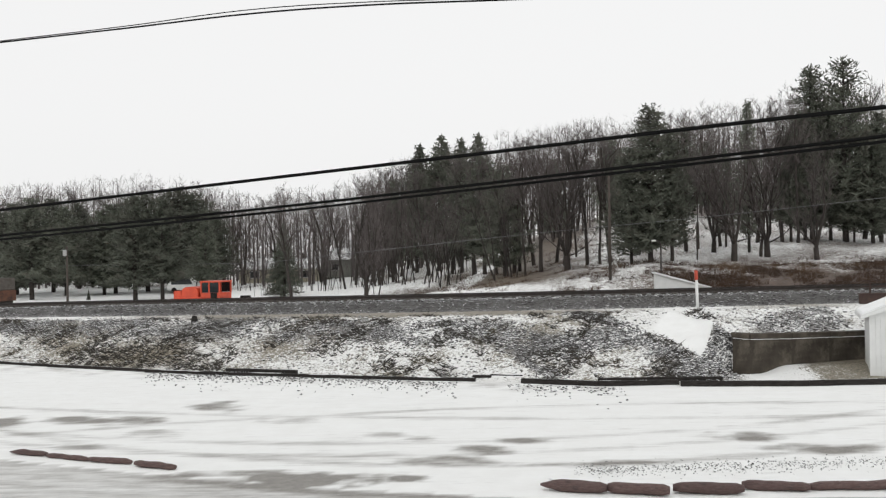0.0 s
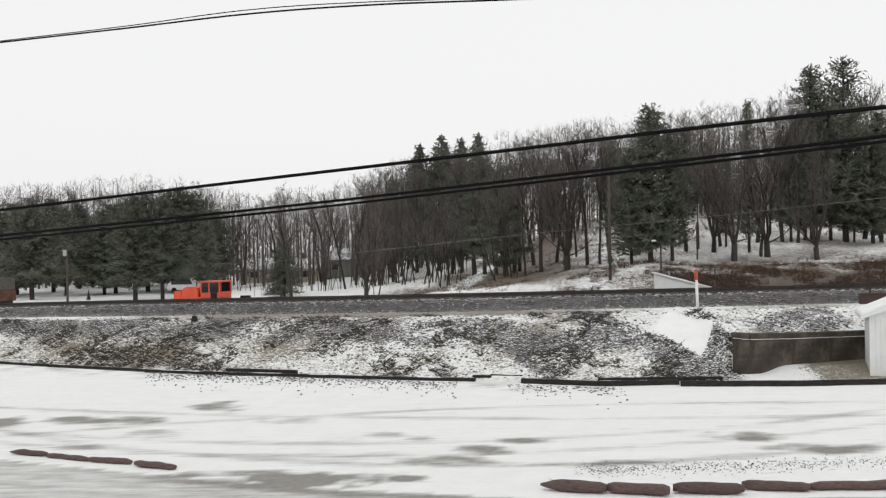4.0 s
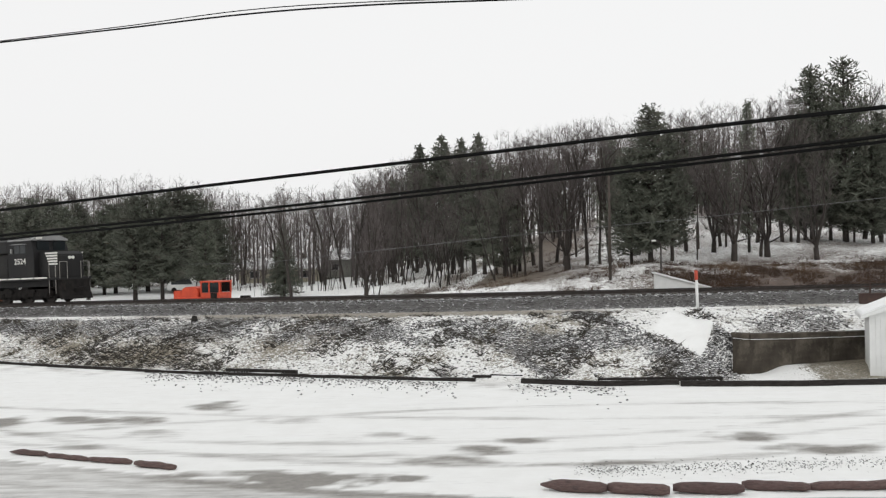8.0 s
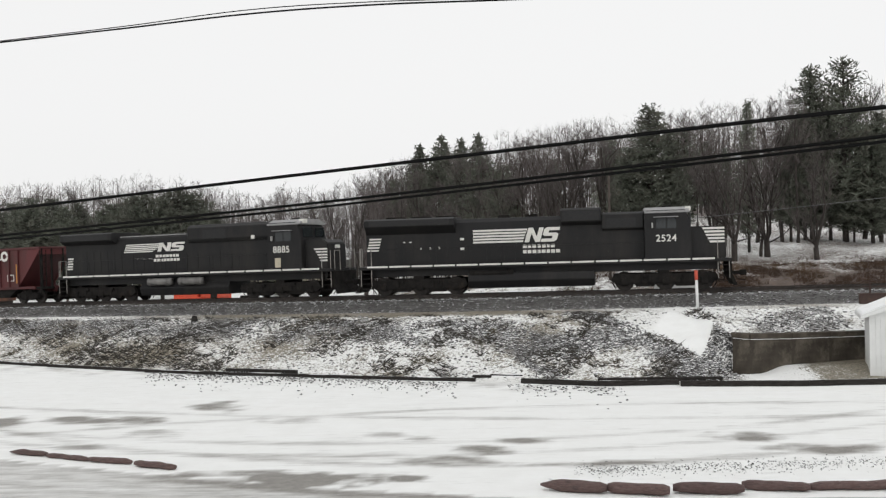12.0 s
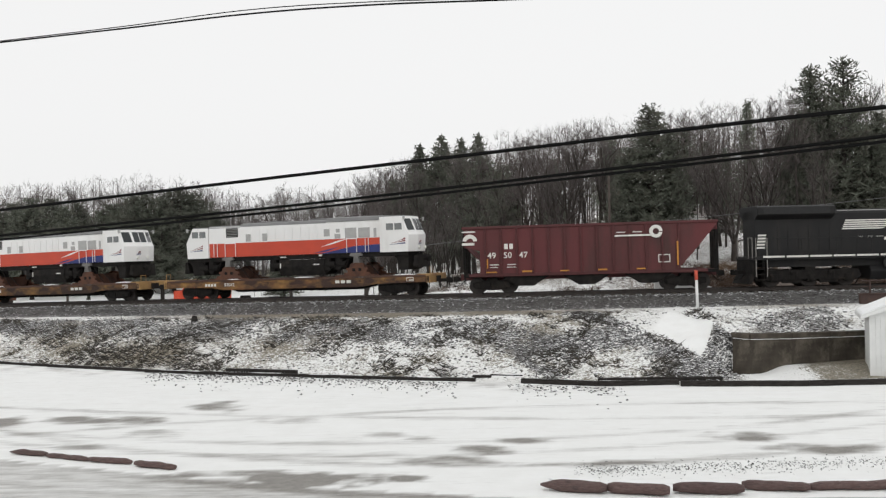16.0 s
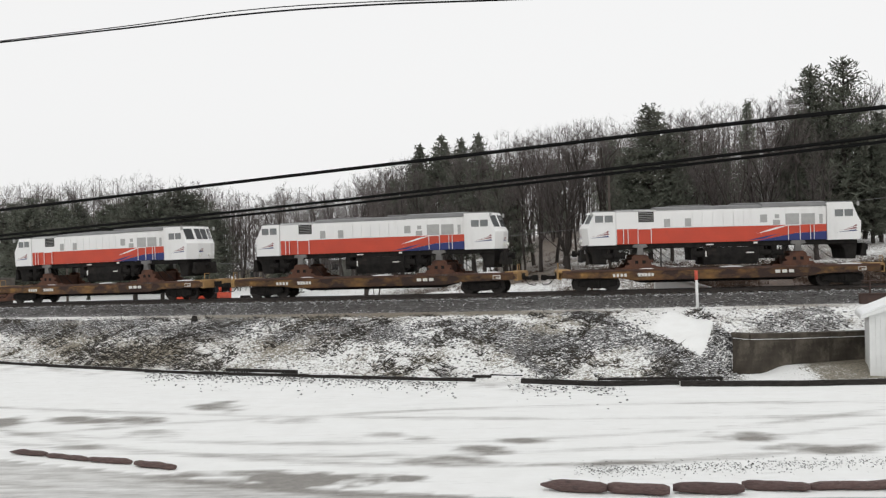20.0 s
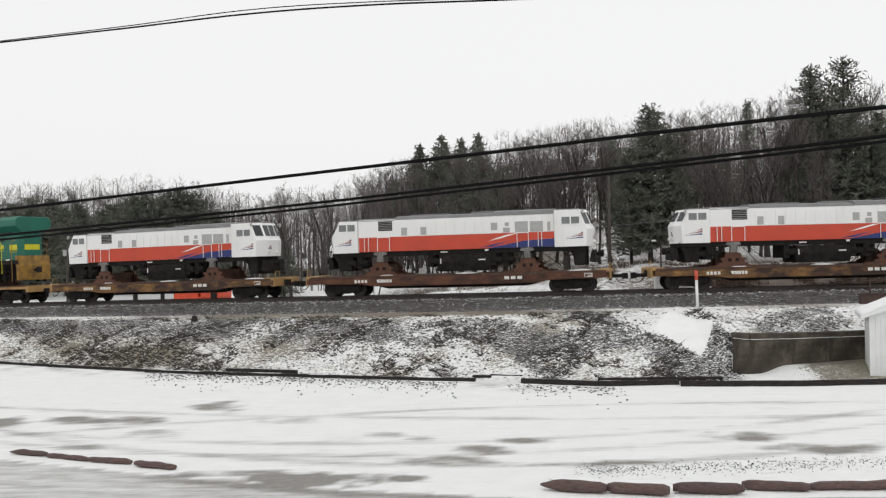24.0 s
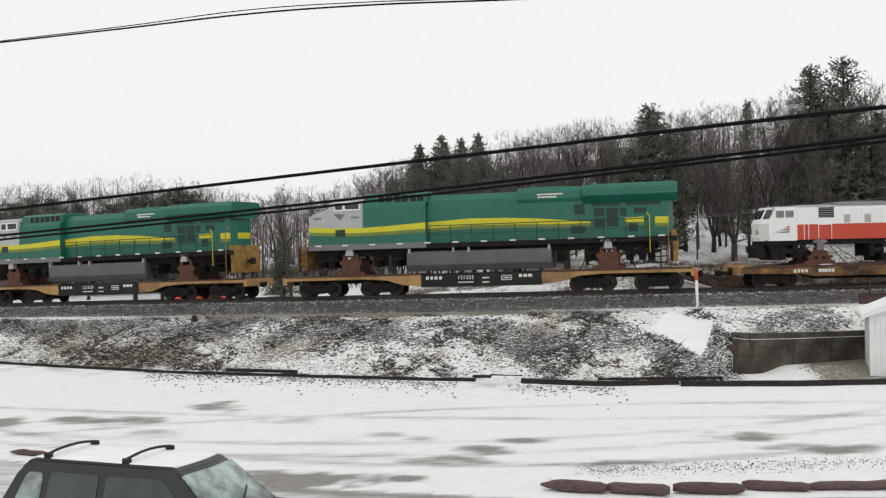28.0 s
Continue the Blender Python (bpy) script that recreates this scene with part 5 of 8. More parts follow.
    loft(bm, ((-1.55, ctop - 0.28), (-1.55, ctop - 0.18), (-0.9, ctop + 0.06), (0.9, ctop + 0.06), (1.55, ctop - 0.18), (1.55, ctop - 0.28)), cab0 + 0.02, cab1 + 0.12, 0.02)
    part("cab_roof", bm, ROOFGREY, ob, "pale grey cab roof")
    c = (cab0 + cab1) / 2
    for sd in (-1, 1):
        for x0, x1 in ((c - 0.52, c + 0.0), (c + 0.06, c + 0.56)):
            bm = B()
            box(bm, x0, x1, sd * 1.497, sd * 1.512, 3.42, 3.98)
            wdw = part("window", bm, GLASS, ob, "dark cab side window")
        bm = B()
        box(bm, c - 0.66, c + 0.66, sd * 1.5, sd * 1.72, 4.03, 4.07)
        part("window_awning", bm, ROOFGREY, ob)
        bm = B()
        box(bm, c - 0.78, c - 0.70, sd * 1.52, sd * 1.66, 3.45, 3.75, 0.01)
        part("mirror", bm, PALE, ob)
        bm = B()
        box(bm, cab1 + 0.13, cab1 + 0.2, sd * 0.2, sd * 1.2, 3.62, 4.2, 0, Matrix.Rotation(0, 4, "Y"))
        part("windscreen", bm, GLASS, ob)
    # nose
    bm = B()
    slab(bm, ((cab1, 1.69), (cab1, nt), (nose1 - 0.35, nt), (nose1 - 0.02, nt - 0.25), (nose1, 1.69)), -1.12, 1.12, 0.06)
    part("nose", bm, BLACK, ob, "black nose with white stripes")
    if ge:
        for j in range(5):
            z = 2.14 + j * 0.17
            panel("stripe", ((9.75 - 0.1 * j, z), (10.2, z), (10.2, z + 0.09), (9.7 - 0.1 * j, z + 0.09)), 1.12, WHITE, ob)
    else:
        for j in range(5):
            z = 2.56 + j * 0.185
            panel("stripe", ((9.3 - 0.09 * j, z), (10.08, z), (10.08, z + 0.11), (9.25 - 0.09 * j, z + 0.11)), 1.12, WHITE, ob)
    for y in (-0.14, 0.14):
        bm = B()
        cyl(bm, (nose1 - 0.06, y, nt - 0.45), (nose1 + 0.06, y, nt - 0.45), 0.11, 12)
        part("headlight", bm, LENS, ob)
    bm = B()
    box(bm, cab1 - 0.1, cab1 + 0.2, -1.25, -0.75, ctop - 0.2, ctop + 0.06, 0.02)
    part("number_board", bm, WHITE, ob, "white number board")
    bm = B()
    for k in (-0.12, 0, 0.12):
        cyl(bm, (c - 0.1, k, ctop + 0.12), (c + 0.35, k, ctop + 0.12), 0.03, 8, 0.07)
    box(bm, c - 0.15, c - 0.05, -0.2, 0.2, ctop, ctop + 0.16)
    part("horn", bm, GRIME, ob)
    handrail(ob, ((L0 + 0.7, 2.7), (cab0 - 0.1, 2.7)), [(x, 2.7) for x in np.linspace(L0 + 0.7, cab0 - 0.1, 9)], 1.7, 1.48, BLACK)
    for x in (L0 + 0.12, L0 + 0.74, L1 - 0.74, L1 - 0.14):
        for sd in (-1, 1):
            bm = B()
            cyl(bm, (x, sd * 1.49, 0.6), (x, sd * 1.49, 2.75), 0.022, 6)
            part("grab_iron", bm, RAILPAINT, ob, "pale grab iron")
    bm = B()
    for k in range(4):
        box(bm, h0 + 1 + k * 2.3, h0 + 1.35 + k * 2.3, H, H + 0.012, 2.0, 2.6)
    split_part("vent", bm, GRILLE, ob)
    return ob


def hopper_car():
    ob = thing("hopper_car", "oxide red open-top hopper car with white numbers", "freight car")
    W = 1.5
    bm = B()
    side = ((-6.88, 3.72), (7.15, 3.72), (7.0, 3.42), (5.75, 1.95), (5.0, 1.14), (-5.95, 1.14), (-5.95, 2.45), (-6.88, 2.7))
    for sd in (-1, 1):
        slab(bm, side, sd * (W - 0.06), sd * W)
    split_part("side", bm, TUSCAN, ob, "oxide red side sheet")
    for x0, z0, x1, z1 in ((-6.85, 2.75, -5.2, 1.1), (6.9, 3.4, 4.8, 1.1)):
        bm = B()
        slab(bm, ((x0, z0), (x1, z1), (x1 + 0.07, z1), (x0 + 0.07, z0)), -W + 0.05, W - 0.05)
        part("slope_sheet", bm, TUSCANDK, ob)
    bm = B()
    for x in (-6.88, 7.09):
        box(bm, x, x + 0.06, -W, W, 2.6 if x < 0 else 3.3, 3.72)
    split_part("end_sheet", bm, TUSCAN, ob)
    bm = B()
    for sd in (-1, 1):
        box(bm, -6.95, 7.2, sd * (W - 0.06), sd * (W + 0.07), 3.68, 3.83, 0.02)
    for x in (-6.95, 7.1):
        box(bm, x, x + 0.1, -W, W, 3.68, 3.83, 0.02)
    part("top_chord", bm, TUSCANDK, ob, "dark red top rail")
    rib = None
    for sd in (-1, 1):
        for k in range(13):
            x = -5.65 + k * 0.895
            zt = 1.16 if -5.6 < x < 5.1 else 1.9
            if rib is None:
                bm = B()
                box(bm, -0.05, 0.05, -0.07, 0.07, -1.28, 1.25, 0.015)
                rib = part("rib", bm, TUSCANDK, ob)
                r = rib
            else:
                r = rib.copy()
                scene.collection.objects.link(r)
            r.location = (x, sd * (W + 0.05), 2.43)
    bm = B()
    for sd in (-1, 1):
        box(bm, -6.6, 6.6, sd * (W - 0.12), sd * (W + 0.02), 0.98, 1.16, 0.01)
    box(bm, -7.2, 7.2, -0.3, 0.3, 0.75, 1.12)
    part("sill", bm, TUSCANDK, ob)
    for x in (-3.4, 0.0, 3.4):
        bm = B()
        slab(bm, ((x - 1.55, 1.12), (x + 1.55, 1.12), (x + 0.45, 0.42), (x - 0.45, 0.42)), -1.35, 1.35, 0.02)
        part("hopper_bay", bm, GRIME, ob, "dirty black discharge bay")
    for sgn, x in ((1, 7.15), (-1, -6.85)):
        bm = B()
        for y in (-1.35, -0.5, 0.5, 1.35):
            box(bm, x - 0.06, x + 0.06, y - 0.05, y + 0.05, 1.0, 3.7)
        box(bm, x - sgn * 1.2, x, -1.4, 1.4, 0.95, 1.1)
        part("end_frame", bm, GRIME, ob, "black end posts and platform")
        bm = B()
        for k in range(6):
            box(bm, x - 0.02, x + 0.02, -1.48, -0.98, 1.1 + k * 0.42, 1.13 + k * 0.42)
        for y in (-1.48, -0.98):
            box(bm, x - 0.02, x + 0.02, y - 0.02, y + 0.02, 0.6, 3.6)
        part("ladder", bm, GRIME, ob)
        coupler(ob, 7.5 * sgn, sgn)
    bogie(ob, -5.3, (-6.2, -4.42), 0.45, 0.45, False)
    bogie(ob, 5.45, (4.57, 6.33), 0.45, 0.45, False)
    for word, x in (("49", -5.56), ("50", -4.66), ("47", -3.77)):
        lettering(word, 0.46, x + 0.04, 2.02, W, WHITE, ob, "number", "white car number")
    bars("reporting_mark", -4.56, 2.52, (0.2, 0.2), 0.3, 0.09, W, WHITE, ob)
    bm = B()
    ring = [(math.cos(t), math.sin(t)) for t in np.linspace(0.1, 3.0, 12)]
    slab(bm, [(-6.5 + 0.42 * a, 2.98 + 0.42 * b) for a, b in ring] + [(-6.5 + 0.2 * a, 2.98 + 0.2 * b) for a, b in ring[::-1]], -W - 0.009, -W + 0.002)
    box(bm, -6.95, -6.25, -W - 0.009, -W + 0.002, 2.78, 2.92)
    part("emblem", bm, WHITE, ob, "white company mark")
    bm = B()
    box(bm, 1.6, 3.6, -W - 0.125, -W - 0.118, 3.04, 3.13)
    ring = [(math.cos(t), math.sin(t)) for t in np.linspace(0.0, 6.1, 20)]
    slab(bm, [(3.85 + 0.36 * a, 3.28 + 0.36 * b) for a, b in ring] + [(3.85 + 0.17 * a, 3.28 + 0.17 * b) for a, b in ring[::-1]], -W - 0.125, -W - 0.118)
    part("emblem", bm, WHITE, ob, "white company mark")
    bm = B()
    for x0, x1, z0, z1 in ((3.95, 4.6, 1.55, 2.0),):
        for a, b2, c2, d2 in ((x0, x1, z0, z0 + 0.05), (x0, x1, z1 - 0.05, z1), (x0, x0 + 0.05, z0, z1), (x1 - 0.05, x1, z0, z1)):
            box(bm, a, b2, -W - 0.009, -W + 0.002, c2, d2)
    part("data_panel", bm, WHITE, ob)
    bars("data_bar", -5.4, 1.62, (0.5, 0.55), 0.05, 0.5, W, WHITE, ob)
    bars("data_bar", -5.4, 1.48, (0.45, 0.6), 0.04, 0.5, W, WHITE, ob)
    bars("data_bar", 1.7, 3.25, (0.5, 0.5), 0.05, 0.4, W, WHITE, ob)
    bars("data_bar", -6.95, 3.5, (0.75,), 0.08, 0.4, W, WHITE, ob)
    for x, z0, z1, dx in ((-5.52, 1.45, 1.98, 0.07), (5.0, 1.4, 2.7, 0.09), (-5.3, 1.2, 1.27, 0.6), (-3.3, 1.2, 1.29, 0.55), (-1.2, 1.2, 1.27, 0.5), (0.9, 1.2, 1.28, 0.5), (3.0, 1.2, 1.28, 0.5)):
        bm = B()
        box(bm, x - dx / 2, x + dx / 2, -W - 0.13, -W - 0.115, z0, z1)
        part("reflector", bm, ORANGE, ob, "orange reflector strip")
    return ob


def flat_car():
    ob = thing("flatcar", "weathered yellow flatcar with a rusty deck on rails", "freight car", "flatcars")
    for sd in (-1, 1):
        bm = B()
        slab(bm, ((-8.9, 1.14), (8.9, 1.14), (8.9, 0.78), (5.6, 0.72), (4.6, 0.58), (-4.6, 0.58), (-5.6, 0.72), (-8.9, 0.78)), sd * 1.32, sd * 1.42, 0.012)
        part("side_sill", bm, FLATYEL, ob, "weathered yellow side sill")
    for sgn in (-1, 1):
        bm = B()
        box(bm, sgn * 8.72, sgn * 8.95, -1.42, 1.42, 0.72, 1.2, 0.015)
        box(bm, sgn * 8.2, sgn * 8.9, -1.44, 1.44, 1.1, 1.24, 0.01)
        part("end_sill", bm, FLATTAN, ob, "yellow end sill")
    bm = B()
    box(bm, -8.7, 8.7, -1.45, 1.45, 1.09, 1.2, 0.01)
    part("deck", bm, DECK, ob, "rust brown plank deck")
    bm = B()
    slab(bm, ((-9.0, 1.1), (9.0, 1.1), (9.0, 0.75), (5.4, 0.72), (4.2, 0.4), (-4.2, 0.4), (-5.4, 0.72), (-9.0, 0.75)), -0.35, 0.35)
    part("centre_sill", bm, GRIME, ob)
    for x in np.arange(-7.6, 7.7, 1.52):
        bm = B()
        box(bm, x - 0.07, x + 0.07, -1.455, 1.455, 0.86, 1.0, 0.01)
        part("stake_pocket", bm, FLATYEL, ob)
    bogie(ob, -6.73, (-7.6, -5.86), 0.42, 0.3, False)
    bogie(ob, 6.73, (5.86, 7.6), 0.42, 0.3, False)
    for sgn in (-1, 1):
        coupler(ob, 9.65 * sgn, sgn, 0.82)
        bm = B()
        rod(bm, [Vector((sgn * 8.9, -1.2, 1.2)), Vector((sgn * 8.9, -1.2, 1.62)), Vector((sgn * 8.9, -0.75, 1.62)), Vector((sgn * 8.9, -0.75, 1.2))], 0.02)
        part("end_grab", bm, FLATTAN, ob)
    # stands that carry the load
    for x in (-4.34, 4.32):
        half = ((1.45, 1.2), (1.4, 1.28), (0.86, 1.3), (0.84, 1.42), (0.62, 1.44), (0.6, 1.56), (0.72, 1.58), (0.70, 1.70), (0.48, 1.72), (0.44, 1.92), (0.28, 2.0))
        stand = [(x + a, z) for a, z in half] + [(x - a, z) for a, z in half[::-1]]
        bm = B()
        slab(bm, stand, -1.25, -1.1, 0.01)
        slab(bm, stand, 1.1, 1.25, 0.01)
        box(bm, x - 0.4, x + 0.4, -1.15, 1.15, 1.2, 1.85)
        st = part("load_stand", bm, RUST, ob, "rusty welded steel load stand")
        # the stand is not pierced: dark blocks imitate the shade in its holes
        for k in (-0.2, 0.2):
            bm = B()
            box(bm, x + k - 0.09, x + k + 0.09, -1.27, -1.24, 1.5, 1.68)
            part("stand_hole", bm, GRIME, st, "dark block that stands in for the shade in a lifting hole")
        for sd in (-1, 1):
            bm = B()
            slab(bm, ((x - 0.2, 2.0), (x + 0.2, 2.0), (x + 0.15, 2.36), (x + 0.42, 2.42), (x + 0.34, 2.58), (x - 0.34, 2.58), (x - 0.42, 2.42), (x - 0.15, 2.36)), sd * 1.08, sd * 1.34, 0.015)
            part("jack_pad", bm, TANKGREY, st, "pale grey jacking bracket")
        for dx in (-2.3, -1.5, 1.5, 2.3):
            bm = B()
            rod(bm, [Vector((x + dx * 0.35, -1.2, 2.3)), Vector((x + dx, -1.3, 1.22))], 0.018)
            part("tie_chain", bm, GRIME, st)
    bars("reporting_mark", -5.9, 0.80, (0.13, 0.13, 0.13, 0.13), 0.17, 0.08, 1.46, WHITE, ob)
    bars("owner_mark", 3.0, 0.82, (0.26, 0.26, 0.26), 0.17, 0.11, 1.46, WHITE, ob)
    bm = B()
    for a, b2, c2, d2 in ((7.5, 7.95, 0.84, 0.88), (7.5, 7.95, 1.02, 1.06), (7.5, 7.55, 0.84, 1.06), (7.9, 7.95, 0.84, 1.06), (7.5, 7.95, 0.92, 0.95)):
        box(bm, a, b2, -1.432, -1.418, c2, d2)
    part("data_panel", bm, WHITE, ob)
    for x, m in ((-4.9, SNOW), (6.3, SNOW), (-0.2, SNOW)):
        bm = B()
        bmesh.ops.create_icosphere(bm, subdivisions=2, radius=1, matrix=Matrix.Translation((x + 0.9, -0.9, 1.2)) @ Matrix.Diagonal((0.7, 0.45, 0.07, 1)))
        part("snow_patch", bm, m, ob, "thin patch of snow on the deck", True)
    return ob


def export_loco():
    ob = thing("locomotive", "new white locomotive with red and blue band, carried without bogies", "locomotive", "white export locomotives")
    W = 1.32
    bm = B()
    box(bm, -7.3, 7.58, -1.2, 1.2, 2.32, 2.62, 0.03)
    for x0, x1 in ((-7.3, -6.1), (6.6, 7.6)):
        slab(bm, ((x0, 2.4), (x1, 2.4), (x1 - 0.1, 1.5), (x0 + 0.35, 1.5), (x0 + 0.25, 2.1)), -1.1, 1.1, 0.03)
    part("underframe", bm, GRIME, ob, "black underframe with end gear")
    bm = B()
    loft(bm, ((-1.2, 2.3), (-1.28, 1.9), (-1.1, 1.34), (1.1, 1.34), (1.28, 1.9), (1.2, 2.3)), -0.85, 2.2, 0.04)
    part("fuel_tank", bm, GRIME, ob, "black fuel tank")
    for x in (-6.4, -5.7, -1.4, 2.3, 3.0):
        bm = B()
        cyl(bm, (x, -1.05, 1.95), (x + 0.55, -1.05, 1.95), 0.18, 10)
        box(bm, x - 0.1, x + 0.2, -1.15, 0.8, 1.62, 2.35)
        rod(bm, [Vector((x + 0.3, -1.2, 2.3)), Vector((x + 0.5, -1.2, 1.6)), Vector((x + 0.75, -1.1, 2.2))], 0.03)
        part("equipment", bm, GRIME, ob, "black pipes and equipment boxes")
    bm = B()
    loft(bm, ((-W, 2.6), (-W, 4.38), (-W + 0.06, 4.46), (W - 0.06, 4.46), (W, 4.38), (W, 2.6)), -5.64, 5.88, 0.015)
    body = part("body", bm, SHELLW, ob, "white body shell")
    panel("band", ((-5.6, 2.6), (2.0, 2.6), (2.76, 3.44), (-5.6, 3.44)), W, SHELLR, ob, label="orange-red lower band")
    panel("band", ((2.0, 2.6), (5.88, 2.6), (5.88, 3.05), (4.2, 2.98)), W, SHELLB, ob, label="dark blue lower band")
    panel("band", ((2.004, 2.6), (4.2, 2.984), (5.88, 3.054), (5.88, 3.44), (2.764, 3.44)), W, SHELLR, ob, label="orange-red lower band")
    panel("streak", ((2.05, 3.0), (3.1, 3.32), (3.95, 3.46), (3.4, 3.30), (2.8, 3.14)), W + 0.009, SHELLW, ob, label="white speed streak")
    panel("streak", ((1.5, 2.64), (2.6, 2.86), (3.3, 2.98), (2.4, 2.70)), W + 0.009, SHELLB, ob)
    # grey roof in steps
    bm = B()
    loft(bm, ((-W - 0.02, 4.42), (-1.15, 4.58), (-0.5, 4.65), (0.5, 4.65), (1.15, 4.58), (W + 0.02, 4.42)), -3.4, 2.4, 0.02)
    loft(bm, ((-W - 0.03, 4.46), (-1.16, 4.68), (-0.5, 4.75), (0.5, 4.75), (1.16, 4.68), (W + 0.03, 4.46)), 2.4, 5.9, 0.02)
    loft(bm, ((-W - 0.02, 4.39), (-1.15, 4.53), (1.15, 4.53), (W + 0.02, 4.39)), -5.66, -3.4, 0.02)
    part("roof", bm, ROOFDK, ob, "grey rounded roof")
    bm = B()
    box(bm, 1.0, 2.35, -0.6, 0.6, 4.6, 4.74, 0.03)
    box(bm, -2.6, -0.4, -0.7, 0.7, 4.6, 4.70, 0.03)
    split_part("roof_hatch", bm, ROOFDK, ob)
    panel("air_grille", rect(-4.4, -3.55, 3.80, 4.36), W, GRIME, ob, 0.012, "dark louvred air grille")
    for k in range(5):
        panel("louvre", rect(-4.38, -3.57, 3.86 + k * 0.1, 3.885 + k * 0.1), W + 0.012, PANELGREY, ob, 0.02)
    for x0, x1, z0, z1 in ((3.66, 4.40, 3.46, 4.07), (4.52, 5.26, 3.46, 4.05), (2.28, 2.66, 3.62, 4.05), (3.08, 3.32, 3.82, 4.04), (2.98, 3.36, 3.46, 3.74), (5.5, 5.68, 3.47, 4.0)):
        panel("filter_panel", rect(x0, x1, z0, z1), W, PANELGREY, ob, 0.012, "grey filter panel")
    for k in range(9):
        x = -3.1 + k * 0.56
        panel("body_door", rect(x, x + 0.49, 3.47, 4.26), W, SHELLW, ob, 0.035)
    for x in (-3.0, -1.85):
        panel("door_vent", rect(x, x + 0.34, 3.5, 3.95), W + 0.035, PANELGREY, ob, 0.008)
    # cabs: a nose with bevelled corners below a raked, three-sided windscreen
    for sgn, e0, e1, ctop in ((-1, -7.52, -5.66, 4.42), (1, 8.02, 5.9, 4.62)):
        cw = 1.38
        bm = B()

        def section(y, f):
            n = e0 - sgn * f
            return [Vector((x, y, z)) for x, z in ((e1, 2.56), (n - sgn * 0.06, 2.56), (n, 3.54), (n - sgn * 0.10, 3.70), (n - sgn * 0.46, ctop), (e1, ctop))]
        rings = [section(y, f) for y, f in ((-cw, 0.30), (-0.6, 0.0), (0.6, 0.0), (cw, 0.30))]
        vs = [[bm.verts.new(p) for p in r] for r in rings]
        for r0, r1 in zip(vs, vs[1:]):
            for k in range(6):
                bm.faces.new((r0[k], r0[(k + 1) % 6], r1[(k + 1) % 6], r1[k]))
        bm.faces.new(vs[0][::-1])
        bm.faces.new(vs[-1])
        bmesh.ops.recalc_face_normals(bm, faces=bm.faces)
        cab = part("cab", bm, SHELLW, ob, "white driver's cab with sloping windscreen")
        bm = B()
        box(bm, min(e0 - sgn * 0.75, e1), max(e0 - sgn * 0.75, e1), -cw + 0.06, cw - 0.06, ctop - 0.03, ctop + 0.06, 0.02)
        part("cab_roof", bm, ROOFDK, cab, "grey cab roof")
        # panes of the windscreen
        for r0, r1, u0, u1 in ((0, 1, 0.16, 0.84), (1, 2, 0.05, 0.47), (1, 2, 0.53, 0.95), (2, 3, 0.16, 0.84)):
            lo0, lo1, hi0, hi1 = rings[r0][3], rings[r1][3], rings[r0][4], rings[r1][4]
            q = []
            for u, v in ((u0, 0.12), (u1, 0.12), (u1, 0.84), (u0, 0.84)):
                q.append((lo0.lerp(lo1, u)).lerp(hi0.lerp(hi1, u), v))
            nrm = (q[1] - q[0]).cross(q[3] - q[0]).normalized()
            nrm = nrm if nrm.x * sgn > 0 else -nrm
            bm = B()
            vv = [bm.verts.new(p + nrm * d) for d in (0.014, -0.02) for p in q]
            for f in ((0, 1, 2, 3), (4, 5, 6, 7), (0, 1, 5, 4), (1, 2, 6, 5), (2, 3, 7, 6), (3, 0, 4, 7)):
                bm.faces.new([vv[i] for i in f])
            bmesh.ops.recalc_face_normals(bm, faces=bm.faces)
            part("windscreen", bm, GLASS, cab, "dark windscreen pane")
        w0 = e0 - sgn * 0.72
        zw = 3.84
        for k in (0, 0.53):
            a, b2 = sorted((w0 - sgn * k, w0 - sgn * (k + 0.45)))
            panel("window", rect(a, b2, zw, zw + 0.38), cw, GREYGLASS, cab, 0.012, "grey cab side window")
            bmf = B()
            for sd in (-1, 1):
                for q in (rect(a - 0.035, b2 + 0.035, zw - 0.04, zw - 0.004), rect(a - 0.035, b2 + 0.035, zw + 0.384, zw + 0.42), rect(a - 0.035, a - 0.004, zw, zw + 0.38), rect(b2 + 0.004, b2 + 0.035, zw, zw + 0.38)):
                    slab(bmf, q, sd * (cw - 0.002), sd * (cw + 0.022))
            split_part("window_frame", bmf, SHELLW, cab)
        for sd in (-1, 1):
            bm = B()
            rod(bm, [Vector((e0 - sgn * 0.62, sd * cw, ctop - 0.1)), Vector((e0 - sgn * 0.5, sd * (cw + 0.2), ctop - 0.06))], 0.015)
            box(bm, e0 - sgn * 0.5 - 0.05, e0 - sgn * 0.5 + 0.05, sd * (cw + 0.12), sd * (cw + 0.26), ctop - 0.22, ctop + 0.0, 0.01)
            part("mirror", bm, PANELGREY, cab, "grey cab mirror on an arm")
        # winged mark of three slim blades
        x0 = (e0 + e1) / 2 - 0.62
        for k, (mat, dz, ln) in enumerate(((SHELLB, 0.0, 0.85), (MARKR, 0.14, 0.72), (MARKR, 0.28, 0.42))):
            q = x0 + 1.18
            panel("mark", ((q - ln - 0.25, 2.98 + dz * 0.55), (q, 3.02 + dz), (q - 0.06, 3.1 + dz), (q - ln * 0.5, 3.05 + dz * 0.8)), cw, mat, cab, 0.006)
        for k in range(3):
            bm = B()
            box(bm, e0 - sgn * 0.06, e0 + sgn * 0.012, -0.52 + 0.1 * k, -0.2 + 0.02 * k, 3.0 + 0.08 * k, 3.04 + 0.08 * k)
